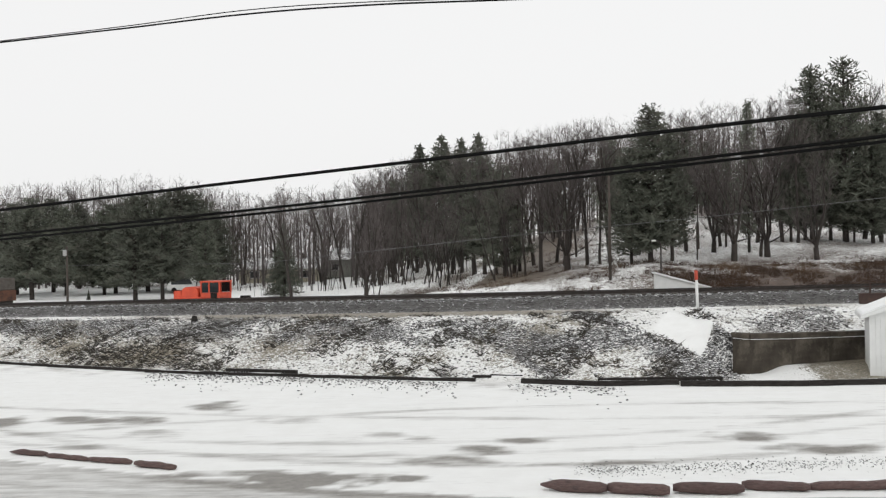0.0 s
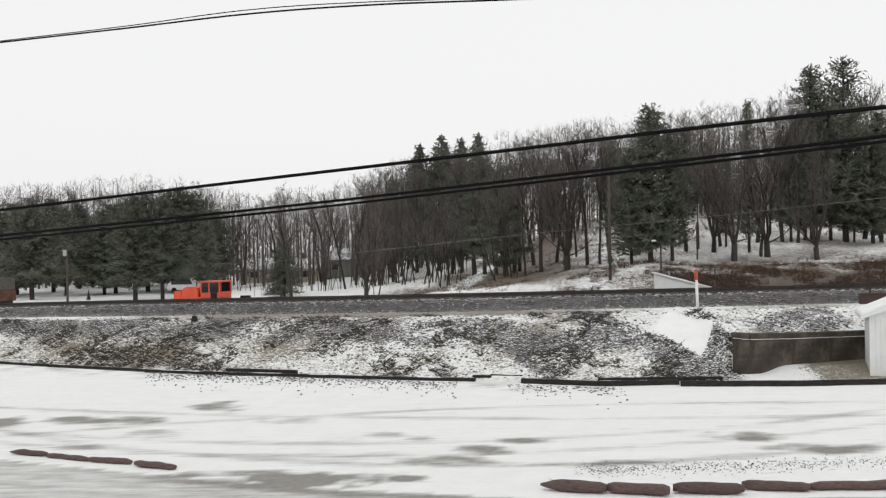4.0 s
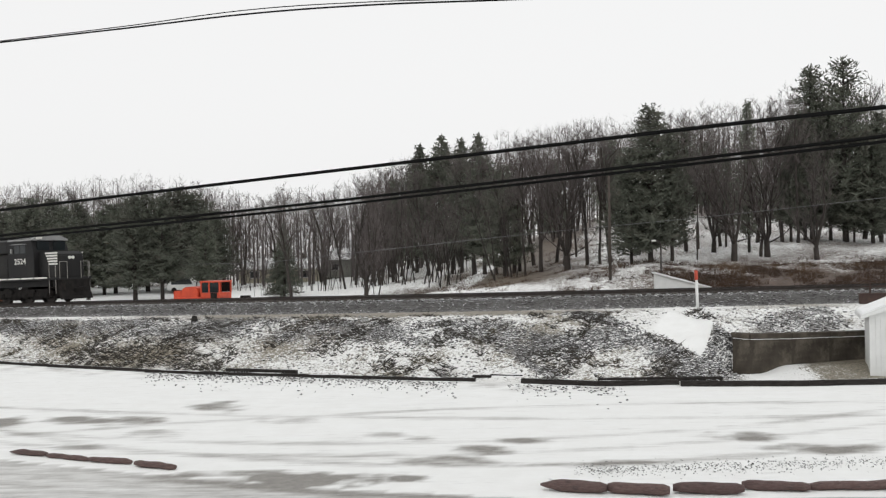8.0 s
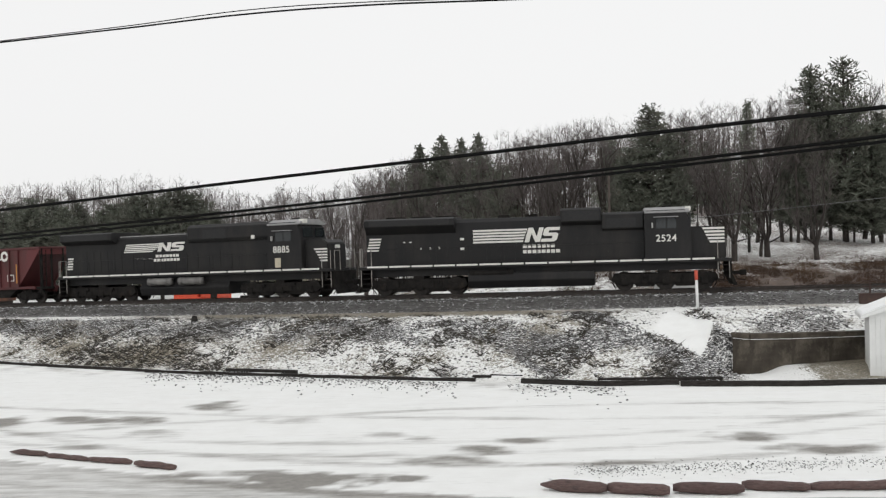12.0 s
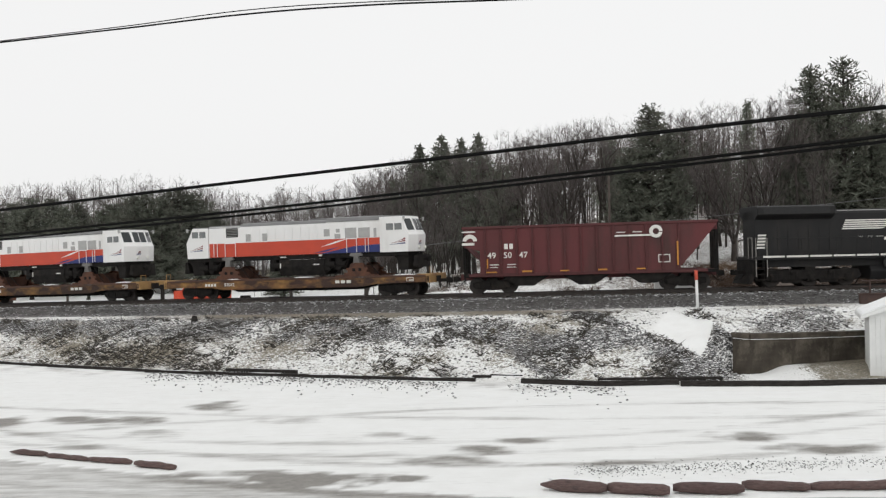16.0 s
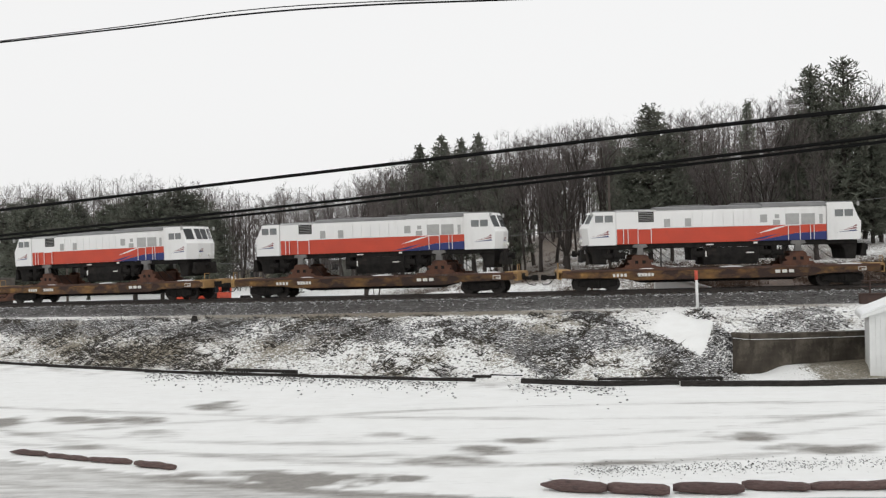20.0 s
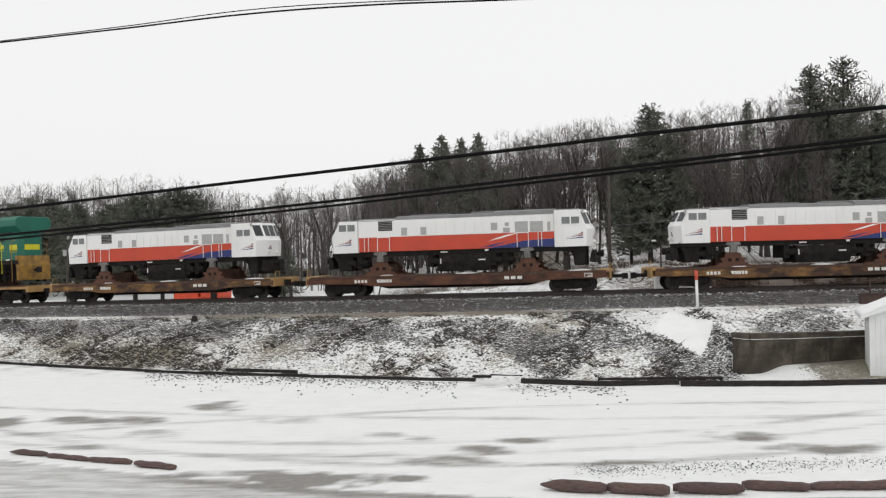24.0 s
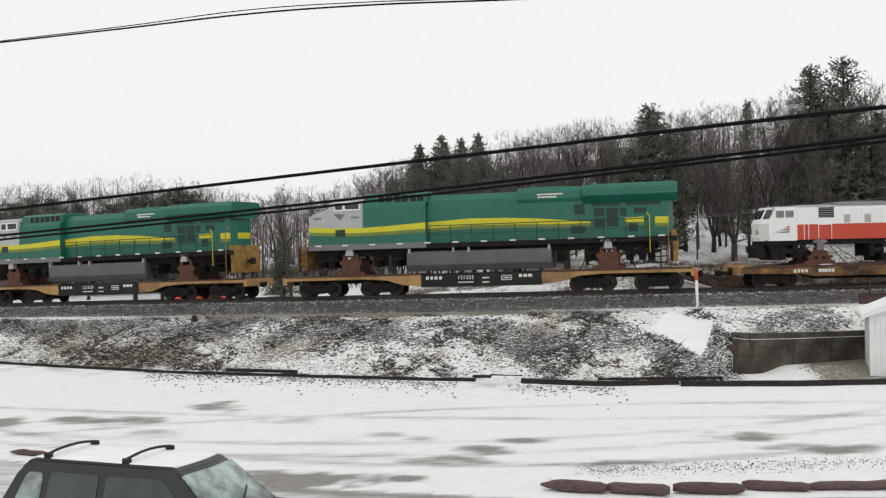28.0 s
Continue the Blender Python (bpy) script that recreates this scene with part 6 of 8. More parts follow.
            part("mark", bm, MARKR if k else SHELLB, cab)
        for y in (-0.45, 0.45):
            bm = B()
            cyl(bm, (e0 - sgn * 0.04, y, 2.8), (e0 + sgn * 0.05, y, 2.8), 0.1, 12)
            part("headlight", bm, LENS, cab)
        bm = B()
        cyl(bm, (e0 - sgn * 0.2, 0, 2.12), (e0 + sgn * 0.42, 0, 2.12), 0.09, 8)
        box(bm, e0 + sgn * 0.3, e0 + sgn * 0.5, -0.16, 0.16, 1.94, 2.3, 0.04)
        part("coupler", bm, GRIME, ob)
        bm = B()
        slab(bm, ((e0 - sgn * 0.1, 2.35), (e0 + sgn * 0.05, 2.35), (e0 + sgn * 0.1, 1.62), (e0 - sgn * 0.25, 1.7)), -1.05, 1.05, 0.02)
        part("pilot", bm, GRIME, ob)
    for x0, xs in ((-5.2, (-5.25, -5.0, -4.45, -3.72)), (3.7, (3.78, 4.42, 4.98, 5.18))):
        for x in xs:
            for sd in (-1, 1):
                bm = B()
                cyl(bm, (x, sd * 1.4, 2.62), (x, sd * 1.4, 3.42), 0.02, 6)
                part("stanchion", bm, SHELLW, ob, "white handrail post")
        handrail(ob, ((xs[0 if x0 > 0 else 2], 3.42), (xs[1 if x0 > 0 else 3], 3.42)), (), 2.6, 1.4, SHELLW, 0.02)
    bars("label_bar", -0.7, 2.44, (0.4,), 0.06, 0.2, 1.3, WHITE, ob)
    bars("label_bar", 1.9, 2.46, (0.2,), 0.1, 0.2, 1.3, WHITE, ob)
    bars("label_bar", 1.5, 1.95, (0.4,), 0.06, 0.2, 1.26, WHITE, ob)
    bars("label_bar", -0.75, 1.8, (0.06,), 0.3, 0.2, 1.26, WHITE, ob)
    return ob


def heavy_flat_car():
    ob = thing("flatcar", "tan eight-axle heavy-duty flatcar with black depressed centre", "freight car", "flatcars")
    for sgn in (-1, 1):
        bm = B()
        for sd in (-1, 1):
            slab(bm, ((sgn * 11.9, 1.2), (sgn * 3.5, 1.24), (sgn * 3.5, 0.5), (sgn * 4.6, 0.62), (sgn * 5.6, 0.92), (sgn * 7.0, 1.0), (sgn * 11.9, 0.98)), sd * 1.2, sd * 1.42, 0.012)
        part("side_sill", bm, FLATTAN, ob, "tan yellow side sill")
        bm = B()
        box(bm, sgn * 11.7, sgn * 11.95, -1.4, 1.4, 0.75, 1.2, 0.015)
        part("end_sill", bm, FLATTAN, ob)
        bm = B()
        box(bm, sgn * 3.5, sgn * 11.8, -1.44, 1.44, 1.16, 1.23)
        part("deck", bm, DECK, ob, "rust brown deck plate")
        coupler(ob, 12.2 * sgn, sgn, 0.82)
    bm = B()
    box(bm, -3.5, 3.5, -1.4, 1.4, 0.46, 1.2, 0.015)
    part("well", bm, BLACK, ob, "black depressed centre section")
    bogie(ob, -9.85, (-10.75, -8.98), 0.44, 0.4, False)
    bogie(ob, -6.05, (-6.9, -5.2), 0.44, 0.4, False)
    bogie(ob, 6.3, (5.45, 7.15), 0.44, 0.4, False)
    bogie(ob, 9.95, (9.05, 10.85), 0.44, 0.4, False)
    bm = B()
    for sgn in (-1, 1):
        box(bm, sgn * 5.0, sgn * 11.0, -0.6, 0.6, 0.75, 1.1)
    split_part("span_bolster", bm, GRIME, ob)
    for x in (-7.75, 7.25):
        bm = B()
        for sd in (-1, 1):
            slab(bm, ((x - 0.85, 1.22), (x + 0.85, 1.22), (x + 0.85, 1.42), (x + 0.55, 1.45), (x + 0.55, 1.85), (x + 0.68, 1.9), (x + 0.68, 2.1), (x + 0.5, 2.12), (x + 0.45, 2.5), (x + 0.28, 2.5), (x + 0.25, 2.2), (x - 0.25, 2.2), (x - 0.28, 2.5), (x - 0.45, 2.5), (x - 0.5, 2.12), (x - 0.68, 2.1), (x - 0.68, 1.9), (x - 0.55, 1.85), (x - 0.55, 1.45), (x - 0.85, 1.42)), sd * 0.98, sd * 1.28, 0.01)
        box(bm, x - 0.5, x + 0.5, -1.0, 1.0, 1.22, 2.1)
        st = part("load_stand", bm, RUST, ob, "rusty stacked steel load stand")
        for sd in (-1, 1):
            bm = B()
            slab(bm, ((x - 0.25, 2.4), (x + 0.25, 2.4), (x + 0.2, 2.75), (x + 0.45, 2.82), (x + 0.35, 2.98), (x - 0.35, 2.98), (x - 0.45, 2.82), (x - 0.2, 2.75)), sd * 1.15, sd * 1.5, 0.015)
            part("jack_pad", bm, PALE, st, "pale grey jacking bracket")
        for dx in (-1.6, 1.5):
            bm = B()
            rod(bm, [Vector((x + dx * 0.4, -1.35, 2.9)), Vector((x + dx, -1.3, 1.25))], 0.03)
            part("tie_chain", bm, GRIME, st)
    lettering("131333", 0.30, -1.35, 0.88, 1.4, WHITE, ob, "number", "white car number")
    bars("reporting_mark", -3.2, 0.9, (0.16, 0.16, 0.16, 0.16), 0.18, 0.1, 1.4, WHITE, ob)
    bars("owner_mark", 2.2, 0.93, (0.2, 0.2, 0.22), 0.17, 0.07, 1.4, WHITE, ob)
    bars("data_bar", -1.3, 0.68, (0.9,), 0.06, 0.2, 1.4, WHITE, ob)
    bars("data_bar", 0.1, 0.9, (0.4,), 0.08, 0.2, 1.4, WHITE, ob)
    bars("data_bar", 0.1, 0.66, (0.4,), 0.06, 0.2, 1.4, WHITE, ob)
    bm = B()
    for a, b2, c2, d2 in ((1.2, 1.8, 0.78, 0.82), (1.2, 1.8, 1.02, 1.06), (1.2, 1.25, 0.78, 1.06), (1.75, 1.8, 0.78, 1.06), (1.32, 1.68, 0.88, 0.96)):
        box(bm, a, b2, -1.41, -1.398, c2, d2)
    part("data_panel", bm, WHITE, ob)
    return ob


def green_loco():
    ob = thing("locomotive", "new green heavy locomotive with yellow wave, carried without bogies", "locomotive", "green export locomotives")
    H = 1.05
    bm = B()
    box(bm, -10.3, 11.0, -1.5, 1.5, 2.72, 2.98, 0.02)
    box(bm, -9.4, 10.0, -1.0, 1.0, 2.35, 2.75)
    part("underframe", bm, GRIME, ob, "black underframe")
    panel("skirt", rect(-10.25, -3.1, 2.76, 3.08), 1.5, MIDGREY, ob, 0.012, "grey sill skirt")
    panel("skirt", rect(-3.1, 10.9, 2.90, 3.0), 1.5, GRIME, ob, 0.012)
    bm = B()
    loft(bm, ((-1.35, 2.55), (-1.45, 2.45), (-1.45, 1.75), (-1.2, 1.38), (1.2, 1.38), (1.45, 1.75), (1.45, 2.45), (1.35, 2.55)), -4.3, 4.1, 0.03)
    part("fuel_tank", bm, TANKDK, ob, "large dark grey fuel tank")
    bm = B()
    for x in (-4.2, -1.6, -0.7, 3.9):
        box(bm, x, x + 0.12, -1.47, -1.2, 2.45, 2.75)
    split_part("tank_strap", bm, PALE, ob)
    # hood
    bm = B()
    loft(bm, ((-H, 2.97), (-H, 5.45), (-H + 0.28, 5.78), (H - 0.28, 5.78), (H, 5.45), (H, 2.97)), -6.85, 10.85, 0.02)
    bmesh.ops.bisect_plane(bm, geom=bm.verts[:] + bm.edges[:] + bm.faces[:], plane_co=(10.62, 0, 0), plane_no=(1, 0, 0))
    for v in bm.verts:
        if v.co.x > 10.7:
            v.co.y *= 0.62
    part("hood", bm, GREEN, ob, "long green engine hood")
    # full-width equipment cabin behind the cab
    bm = B()
    loft(bm, ((-1.48, 2.97), (-1.48, 5.25), (-1.2, 5.62), (1.2, 5.62), (1.48, 5.25), (1.48, 2.97)), -6.85, -3.1, 0.02)
    part("equipment_cabin", bm, GREEN, ob)
    bm = B()
    loft(bm, ((-1.1, 4.95), (-1.52, 5.36), (-1.52, 5.76), (-1.3, 5.98), (1.3, 5.98), (1.52, 5.76), (1.52, 5.36), (1.1, 4.95)), 5.9, 11.1, 0.03)
    part("radiator", bm, GREEN, ob, "winged green radiator housing")
    bm = B()
    loft(bm, ((-1.06, 5.1), (-1.16, 5.3), (-1.16, 5.72), (-0.95, 5.96), (0.95, 5.96), (1.16, 5.72), (1.16, 5.3), (1.06, 5.1)), 2.2, 5.88, 0.03)
    part("silencer_housing", bm, GREEN, ob)
    bm = B()
    for x0, x1, y in ((3.0, 5.0, 0.9), (6.3, 10.8, 1.25)):
        box(bm, x0, x1, -y, y, 5.975, 6.02, 0.012)
    split_part("roof_walk", bm, GREENPALE, ob, "pale green roof strip")
    bm = B()
    loft(bm, ((-1.1, 5.2), (-1.3, 5.38), (-1.3, 5.9), (-1.1, 6.02), (1.1, 6.02), (1.3, 5.9), (1.3, 5.38), (1.1, 5.2)), -6.7, -3.0, 0.03)
    part("brake_housing", bm, GREEN, ob)
    for k in range(3):
        x = -5.95 + k * 0.95
        panel("brake_grille", rect(x, x + 0.82, 5.44, 5.86), 1.302, GRILLE, ob, 0.01, "dark framed brake grille")
        for q in (rect(x - 0.06, x + 0.88, 5.38, 5.436), rect(x - 0.06, x + 0.88, 5.864, 5.91), rect(x - 0.06, x - 0.004, 5.44, 5.86), rect(x + 0.39, x + 0.43, 5.444, 5.856)):
            panel("grille_frame", q, 1.302, GREENPALE, ob, 0.03)
    for x0, x1, z0, z1 in ((6.4, 8.0, 4.78, 5.2), (8.25, 10.2, 4.76, 5.2), (5.4, 6.0, 4.36, 4.92), (6.5, 7.1, 4.2, 4.66), (7.2, 7.85, 3.62, 4.66), (7.95, 8.3, 4.2, 4.64), (6.5, 7.1, 3.62, 4.1), (8.7, 9.4, 4.3, 4.62), (8.4, 8.9, 3.3, 3.75), (5.2, 6.0, 3.3, 3.7)):
        panel("side_screen", rect(x0, x1, z0, z1), H, GREENDK, ob, 0.012, "dark green radiator screen")
        for q in (rect(x0 - 0.04, x1 + 0.04, z0 - 0.045, z0 - 0.004), rect(x0 - 0.04, x1 + 0.04, z1 + 0.004, z1 + 0.045)):
            panel("screen_frame", q, H, GREEN, ob, 0.03)
    hood_doors(ob, -2.9, 4.9, 8, H, 3.1, 3.62, GREEN)
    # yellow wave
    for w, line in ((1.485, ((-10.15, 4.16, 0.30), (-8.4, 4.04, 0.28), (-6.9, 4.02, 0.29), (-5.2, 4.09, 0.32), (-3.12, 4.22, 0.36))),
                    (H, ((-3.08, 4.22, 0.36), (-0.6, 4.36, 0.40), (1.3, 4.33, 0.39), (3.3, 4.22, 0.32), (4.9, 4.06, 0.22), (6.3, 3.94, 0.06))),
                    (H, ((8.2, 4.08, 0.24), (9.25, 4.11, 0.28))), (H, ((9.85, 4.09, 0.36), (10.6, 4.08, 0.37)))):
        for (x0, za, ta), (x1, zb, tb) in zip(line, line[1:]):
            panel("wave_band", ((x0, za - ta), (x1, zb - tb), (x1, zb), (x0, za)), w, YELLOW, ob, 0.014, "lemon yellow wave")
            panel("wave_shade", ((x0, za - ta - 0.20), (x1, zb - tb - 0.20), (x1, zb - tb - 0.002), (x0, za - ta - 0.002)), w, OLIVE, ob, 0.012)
    bm = B()
    box(bm, 10.845, 10.866, -0.63, 0.63, 3.71, 4.08)
    part("wave_band", bm, YELLOW, ob, "lemon yellow wave")
    # cab (trailing end)
    bm = B()
    slab(bm, ((-6.86, 2.97), (-10.2, 2.97), (-10.2, 4.72), (-9.85, 4.95), (-9.0, 5.2), (-8.75, 5.72), (-6.86, 5.75)), -1.47, 1.47, 0.05)
    cab = part("cab", bm, NOSEGREY, ob, "light grey cab and nose")
    panel("cab_lower", ((-10.17, 3.09), (-6.88, 3.09), (-6.88, 3.72), (-10.17, 3.72)), 1.47, GREEN, cab, 0.01)
    bm = B()
    loft(bm, ((-1.5, 5.55), (-1.2, 5.84), (1.2, 5.84), (1.5, 5.55)), -8.9, -6.8, 0.02)
    part("cab_roof", bm, NOSEGREY, cab, "pale grey cab roof")
    for x0, x1 in ((-8.55, -8.1), (-7.95, -7.1)):
        panel("window", rect(x0, x1, 5.14, 5.52), 1.47, GLASS, cab, 0.012, "dark cab side window")
        for q in (rect(x0 - 0.06, x1 + 0.06, 5.07, 5.136), rect(x0 - 0.06, x1 + 0.06, 5.524, 5.58), rect(x0 - 0.06, x0 - 0.004, 5.14, 5.52), rect(x1 + 0.004, x1 + 0.06, 5.14, 5.52)):
            panel("window_frame", q, 1.47, SHELLW, cab, 0.03)
    panel("cab_hatch", rect(-8.55, -7.95, 3.55, 3.95), 1.485, GREENDK, cab, 0.02)
    panel("mark", ((-8.7, 4.9), (-7.95, 4.85), (-8.25, 4.5)), 1.47, MIDGREY, cab, 0.008)
    bars("data_bar", -9.9, 4.6, (0.5,), 0.1, 0.2, 1.47, MIDGREY, cab)
    bars("data_bar", -7.6, 4.6, (0.5,), 0.1, 0.2, 1.47, MIDGREY, cab)
    bm = B()
    m0, m1 = Vector((-9.02, 0, 5.24)), Vector((-8.8, 0, 5.64))
    for y0, y1 in ((-1.25, -0.06), (0.06, 1.25)):
        vs = [bm.verts.new((p.x - dx, y, p.z)) for dx in (0.03, -0.03) for p, y in ((m0, y0), (m0, y1), (m1, y1), (m1, y0))]
        for q in ((0, 1, 2, 3), (4, 5, 6, 7), (0, 1, 5, 4), (1, 2, 6, 5), (2, 3, 7, 6), (3, 0, 4, 7)):
            bm.faces.new([vs[i] for i in q])
    bmesh.ops.recalc_face_normals(bm, faces=bm.faces)
    part("windscreen", bm, GLASS, cab)
    bars("name_bar", 3.35, 5.52, (0.13,) * 9, 0.08, 0.035, 1.16, WHITE, ob)
    bars("name_bar", 3.4, 5.36, (0.14,) * 6, 0.09, 0.04, 1.16, WHITE, ob)
    panel("mark", ((2.75, 5.2), (2.92, 5.12), (3.08, 5.22), (2.92, 5.3)), H, YELLOW, ob, 0.02)
    bm = B()
    for k in range(13):
        x = -9.8 + k * 1.65
        box(bm, x, x + 0.36, -1.52, -1.49, 2.99, 3.07)
    part("sill_marker", bm, WHITE, ob, "white tie-down markers")
    # rails, steps, end gear
    handrail(ob, ((-2.9, 4.0), (9.5, 4.0)), [(x, 4.0) for x in np.linspace(-2.9, 9.5, 11)], 2.98, 1.46, GREENDK, 0.026)
    handrail(ob, ((-2.9, 3.5), (9.5, 3.5)), (), 2.98, 1.46, GREENDK, 0.018)
    handrail(ob, ((9.55, 2.1), (9.55, 4.15), (9.4, 4.35)), (), 2.98, 1.5, YELLOW, 0.024)
    handrail(ob, ((10.55, 1.5), (10.55, 4.25), (10.75, 4.4), (10.95, 4.35)), (), 2.98, 1.5, OCHRE, 0.024)
    stair(ob, 9.75, 10.45, 1.5, 1.5, 2.9, GRIME, 4)
    stair(ob, -10.9, -10.35, 1.45, 1.5, 2.9, RUST, 4)
    handrail(ob, ((-10.95, 1.6), (-10.95, 3.4)), (), 2.98, 1.4, OCHRE, 0.024)
    handrail(ob, ((-10.4, 2.98), (-10.4, 4.0), (-10.25, 4.1)), (), 2.98, 1.4, OCHRE, 0.024)
    bm = B()
    slab(bm, ((10.7, 3.3), (10.98, 3.3), (11.1, 2.6), (11.02, 1.6), (10.8, 1.6), (10.75, 2.6)), -1.35, 1.35, 0.02)
    slab(bm, ((-10.3, 2.98), (-10.75, 2.98), (-10.9, 1.9), (-10.6, 1.6), (-10.3, 1.9)), -1.2, 1.2, 0.02)
    split_part("end_plate", bm, OCHRE, ob, "ochre primed end plate")
    bm = B()
    cyl(bm, (10.9, 0, 2.3), (11.5, 0, 2.3), 0.1, 8)
    box(bm, 11.35, 11.6, -0.16, 0.16, 2.1, 2.5, 0.04)
    part("coupler", bm, GRIME, ob)
    for x in (4.35, 5.9, 6.4, 8.2, 8.9, 9.4, -5.3, -6.4, -9.2, -9.8):
        bm = B()
        box(bm, x, x + 0.4, -1.05, 1.05, 1.7, 2.7, 0.05)
        cyl(bm, (x + 0.1, -1.15, 2.1), (x + 0.7, -1.15, 2.2), 0.09, 8)
        rod(bm, [Vector((x, -1.2, 2.6)), Vector((x + 0.3, -1.22, 1.5)), Vector((x + 0.6, -1.15, 2.5))], 0.035)
        part("equipment", bm, GRIME, ob, "black pipes and equipment boxes")
    return ob


# each car with its middle along the train and half the distance of its bogies
CARS = [(freight_loco("emd"), 61.03, 6.8), (freight_loco("ge"), 38.45, 6.7), (hopper_car(), 19.43, 5.35)]
FLAT, LOAD = flat_car(), export_loco()
for k in range(6):
    mid = 1.91 - 19.76 * k
    CARS.append((FLAT if k == 0 else copy_thing(FLAT, Matrix()), mid, 6.73))
    if k == 0:
        lettering("93042", 0.27, -4.55, 0.80, 1.46, WHITE, CARS[-1][0], "number", "worn white car number")
    else:
        bars("number", -4.5, 0.80, (0.13,) * 5, 0.17, 0.05, 1.46, WHITE, CARS[-1][0])
    if k == 4:
        # one car has lost nearly all its yellow to rust
        for ob in CARS[-1][0].children:
            if ob.name.startswith(("side_sill", "stake_pocket")):
                ob.material_slots[0].link = "OBJECT"
                ob.material_slots[0].material = FLATRUST
        tagged(CARS[-1][0], "rust-brown flatcar with yellow ends on rails", "freight car", "flatcars")
    CARS.append((LOAD if k == 0 else copy_thing(LOAD, Matrix()), mid, 6.73))
HEAVY, GREENLOAD = heavy_flat_car(), green_loco()
for k in range(2):
    mid = -119.8 - 26.15 * k
    CARS.append((HEAVY if k == 0 else copy_thing(HEAVY, Matrix()), mid, 8.0))
    CARS.append((GREENLOAD if k == 0 else copy_thing(GREENLOAD, Matrix()), mid, 8.0))


# ---- the lot, bank and wall ----
def beam(name, a, b, w, h, mat, parent=None, bevel=0.02, z=0.0, cap=0.0):
    """A squared timber from a to b (x, y) with its ends a little rough."""
    a, b = Vector((a[0], a[1] * DEEP, 0)), Vector((b[0], b[1] * DEEP, 0))
    L = (b - a).length
    bm = B()
    vs = box(bm, 0, L, -w / 2, w / 2, 0, h)
    bmesh.ops.subdivide_edges(bm, edges=[e for e in bm.edges if abs(e.verts[0].co.x - e.verts[1].co.x) > 0.5], cuts=6)
    for v in bm.verts:
        v.co += Vector((0, noise.noise(v.co * 1.7 + a) * 0.03, noise.noise(v.co * 1.3 + b) * 0.03))
    bmesh.ops.bevel(bm, geom=bm.edges[:], offset=bevel, segments=1, affect="EDGES")
    ob = mesh_ob(name, bm, mat, parent)
    ob.matrix_world = Matrix.Translation((a.x, a.y, z)) @ pose(0, 0, 0, 0, 0, math.degrees(math.atan2(b.y - a.y, b.x - a.x)))
    return ob


EDGING = (((-30.5, 38.6), (-23.5, 36.05)), ((-23.6, 36.05), (-20.3, 34.85)), ((-20.4, 34.85), (-14.55, 32.9)), ((-14.5, 32.78), (-10.7, 31.7)), ((-10.9, 31.8), (-7.3, 31.0)),
          ((-7.5, 31.0), (-3.9, 30.15)), ((-4.0, 30.15), (-0.98, 29.5)), ((-0.95, 29.5), (1.3, 29.05)), ((1.2, 29.45), (2.0, 29.3)), ((1.95, 29.5), (3.35, 29.2)), ((3.2, 28.5), (6.25, 27.65)), ((6.25, 27.65), (9.5, 27.6)), ((9.5, 27.35), (14.4, 26.95)), ((14.4, 26.97), (20.5, 27.15)))
for a, b in EDGING:
    ob = beam("edging_timber", a, b, 0.2, 0.24, TIMBER, z=-0.03 if a[0] > 0 else -0.10)
    tagged(ob, "black creosoted timber edging between lot and bank", "timber", "edging timbers")
    bm = B()
    d = math.hypot(b[0] - a[0], (b[1] - a[1]) * DEEP)
    box(bm, 0.06, d - 0.06, 0.02, 0.16, 0.205, 0.235, 0.012)
    part("snow_cap", bm, SNOW, ob, "thin snow on the timber")
for a, b in (((-10.3, 31.95), (-6.8, 31.15)), ((6.3, 28.0), (11.4, 27.9))):
    tagged(beam("edging_timber", a, b, 0.2, 0.16, TIMBER, z=0.1), "black creosoted timber lying on the bank's foot", "timber", "edging timbers")


def log_stop(a, b, r, tip=False):
    a, b = Vector((a[0], a[1] * DEEP, r * 0.8)), Vector((b[0], b[1] * DEEP, r * 0.8))
    L = (b - a).length
    bm = B()
    n, seg = 9, 12
    rings = []
    for j in range(n + 1):
        t = j / n
        end = min(t, 1 - t) * n
        rr = r * (0.62 if end < 0.5 else 0.95 if end < 1.5 else 1.0)
        if tip and t < 0.3:
            rr *= 0.35 + 2.1 * t
        ring = []
        for k in range(seg):
            q = 6.2832 * k / seg
            p = Vector((t * L, math.cos(q) * rr * 1.12, math.sin(q) * rr * 0.82))
            ring.append(bm.verts.new(p + p.normalized() * 0 + Vector((0, 1, 1)) * noise.noise(p * 3 + a) * 0.03))
        rings.append(ring)
    for r0, r1 in zip(rings, rings[1:]):
        for k in range(seg):
            bm.faces.new((r0[k], r0[(k + 1) % seg], r1[(k + 1) % seg], r1[k]))
    bm.faces.new(rings[0][::-1])
    bm.faces.new(rings[-1])
    bmesh.ops.recalc_face_normals(bm, faces=bm.faces)
    ob = mesh_ob("log_stop", bm, LOG, smooth=True)
    ob.matrix_world = Matrix.Translation(a) @ pose(0, 0, 0, 0, 0, math.degrees(math.atan2(b.y - a.y, b.x - a.x)))
    tagged(ob, "weathered red-brown log lying along the snowy lot's edge", "log", "parking logs")
    bm = B()
    bmesh.ops.create_icosphere(bm, subdivisions=2, radius=1, matrix=Matrix.Translation((L * 0.5, 0.1, r * 0.62)) @ Matrix.Diagonal((L * 0.42, r * 0.6, r * 0.28, 1)))
    part("snow_cap", bm, SNOW, ob, "dusting of snow", True)


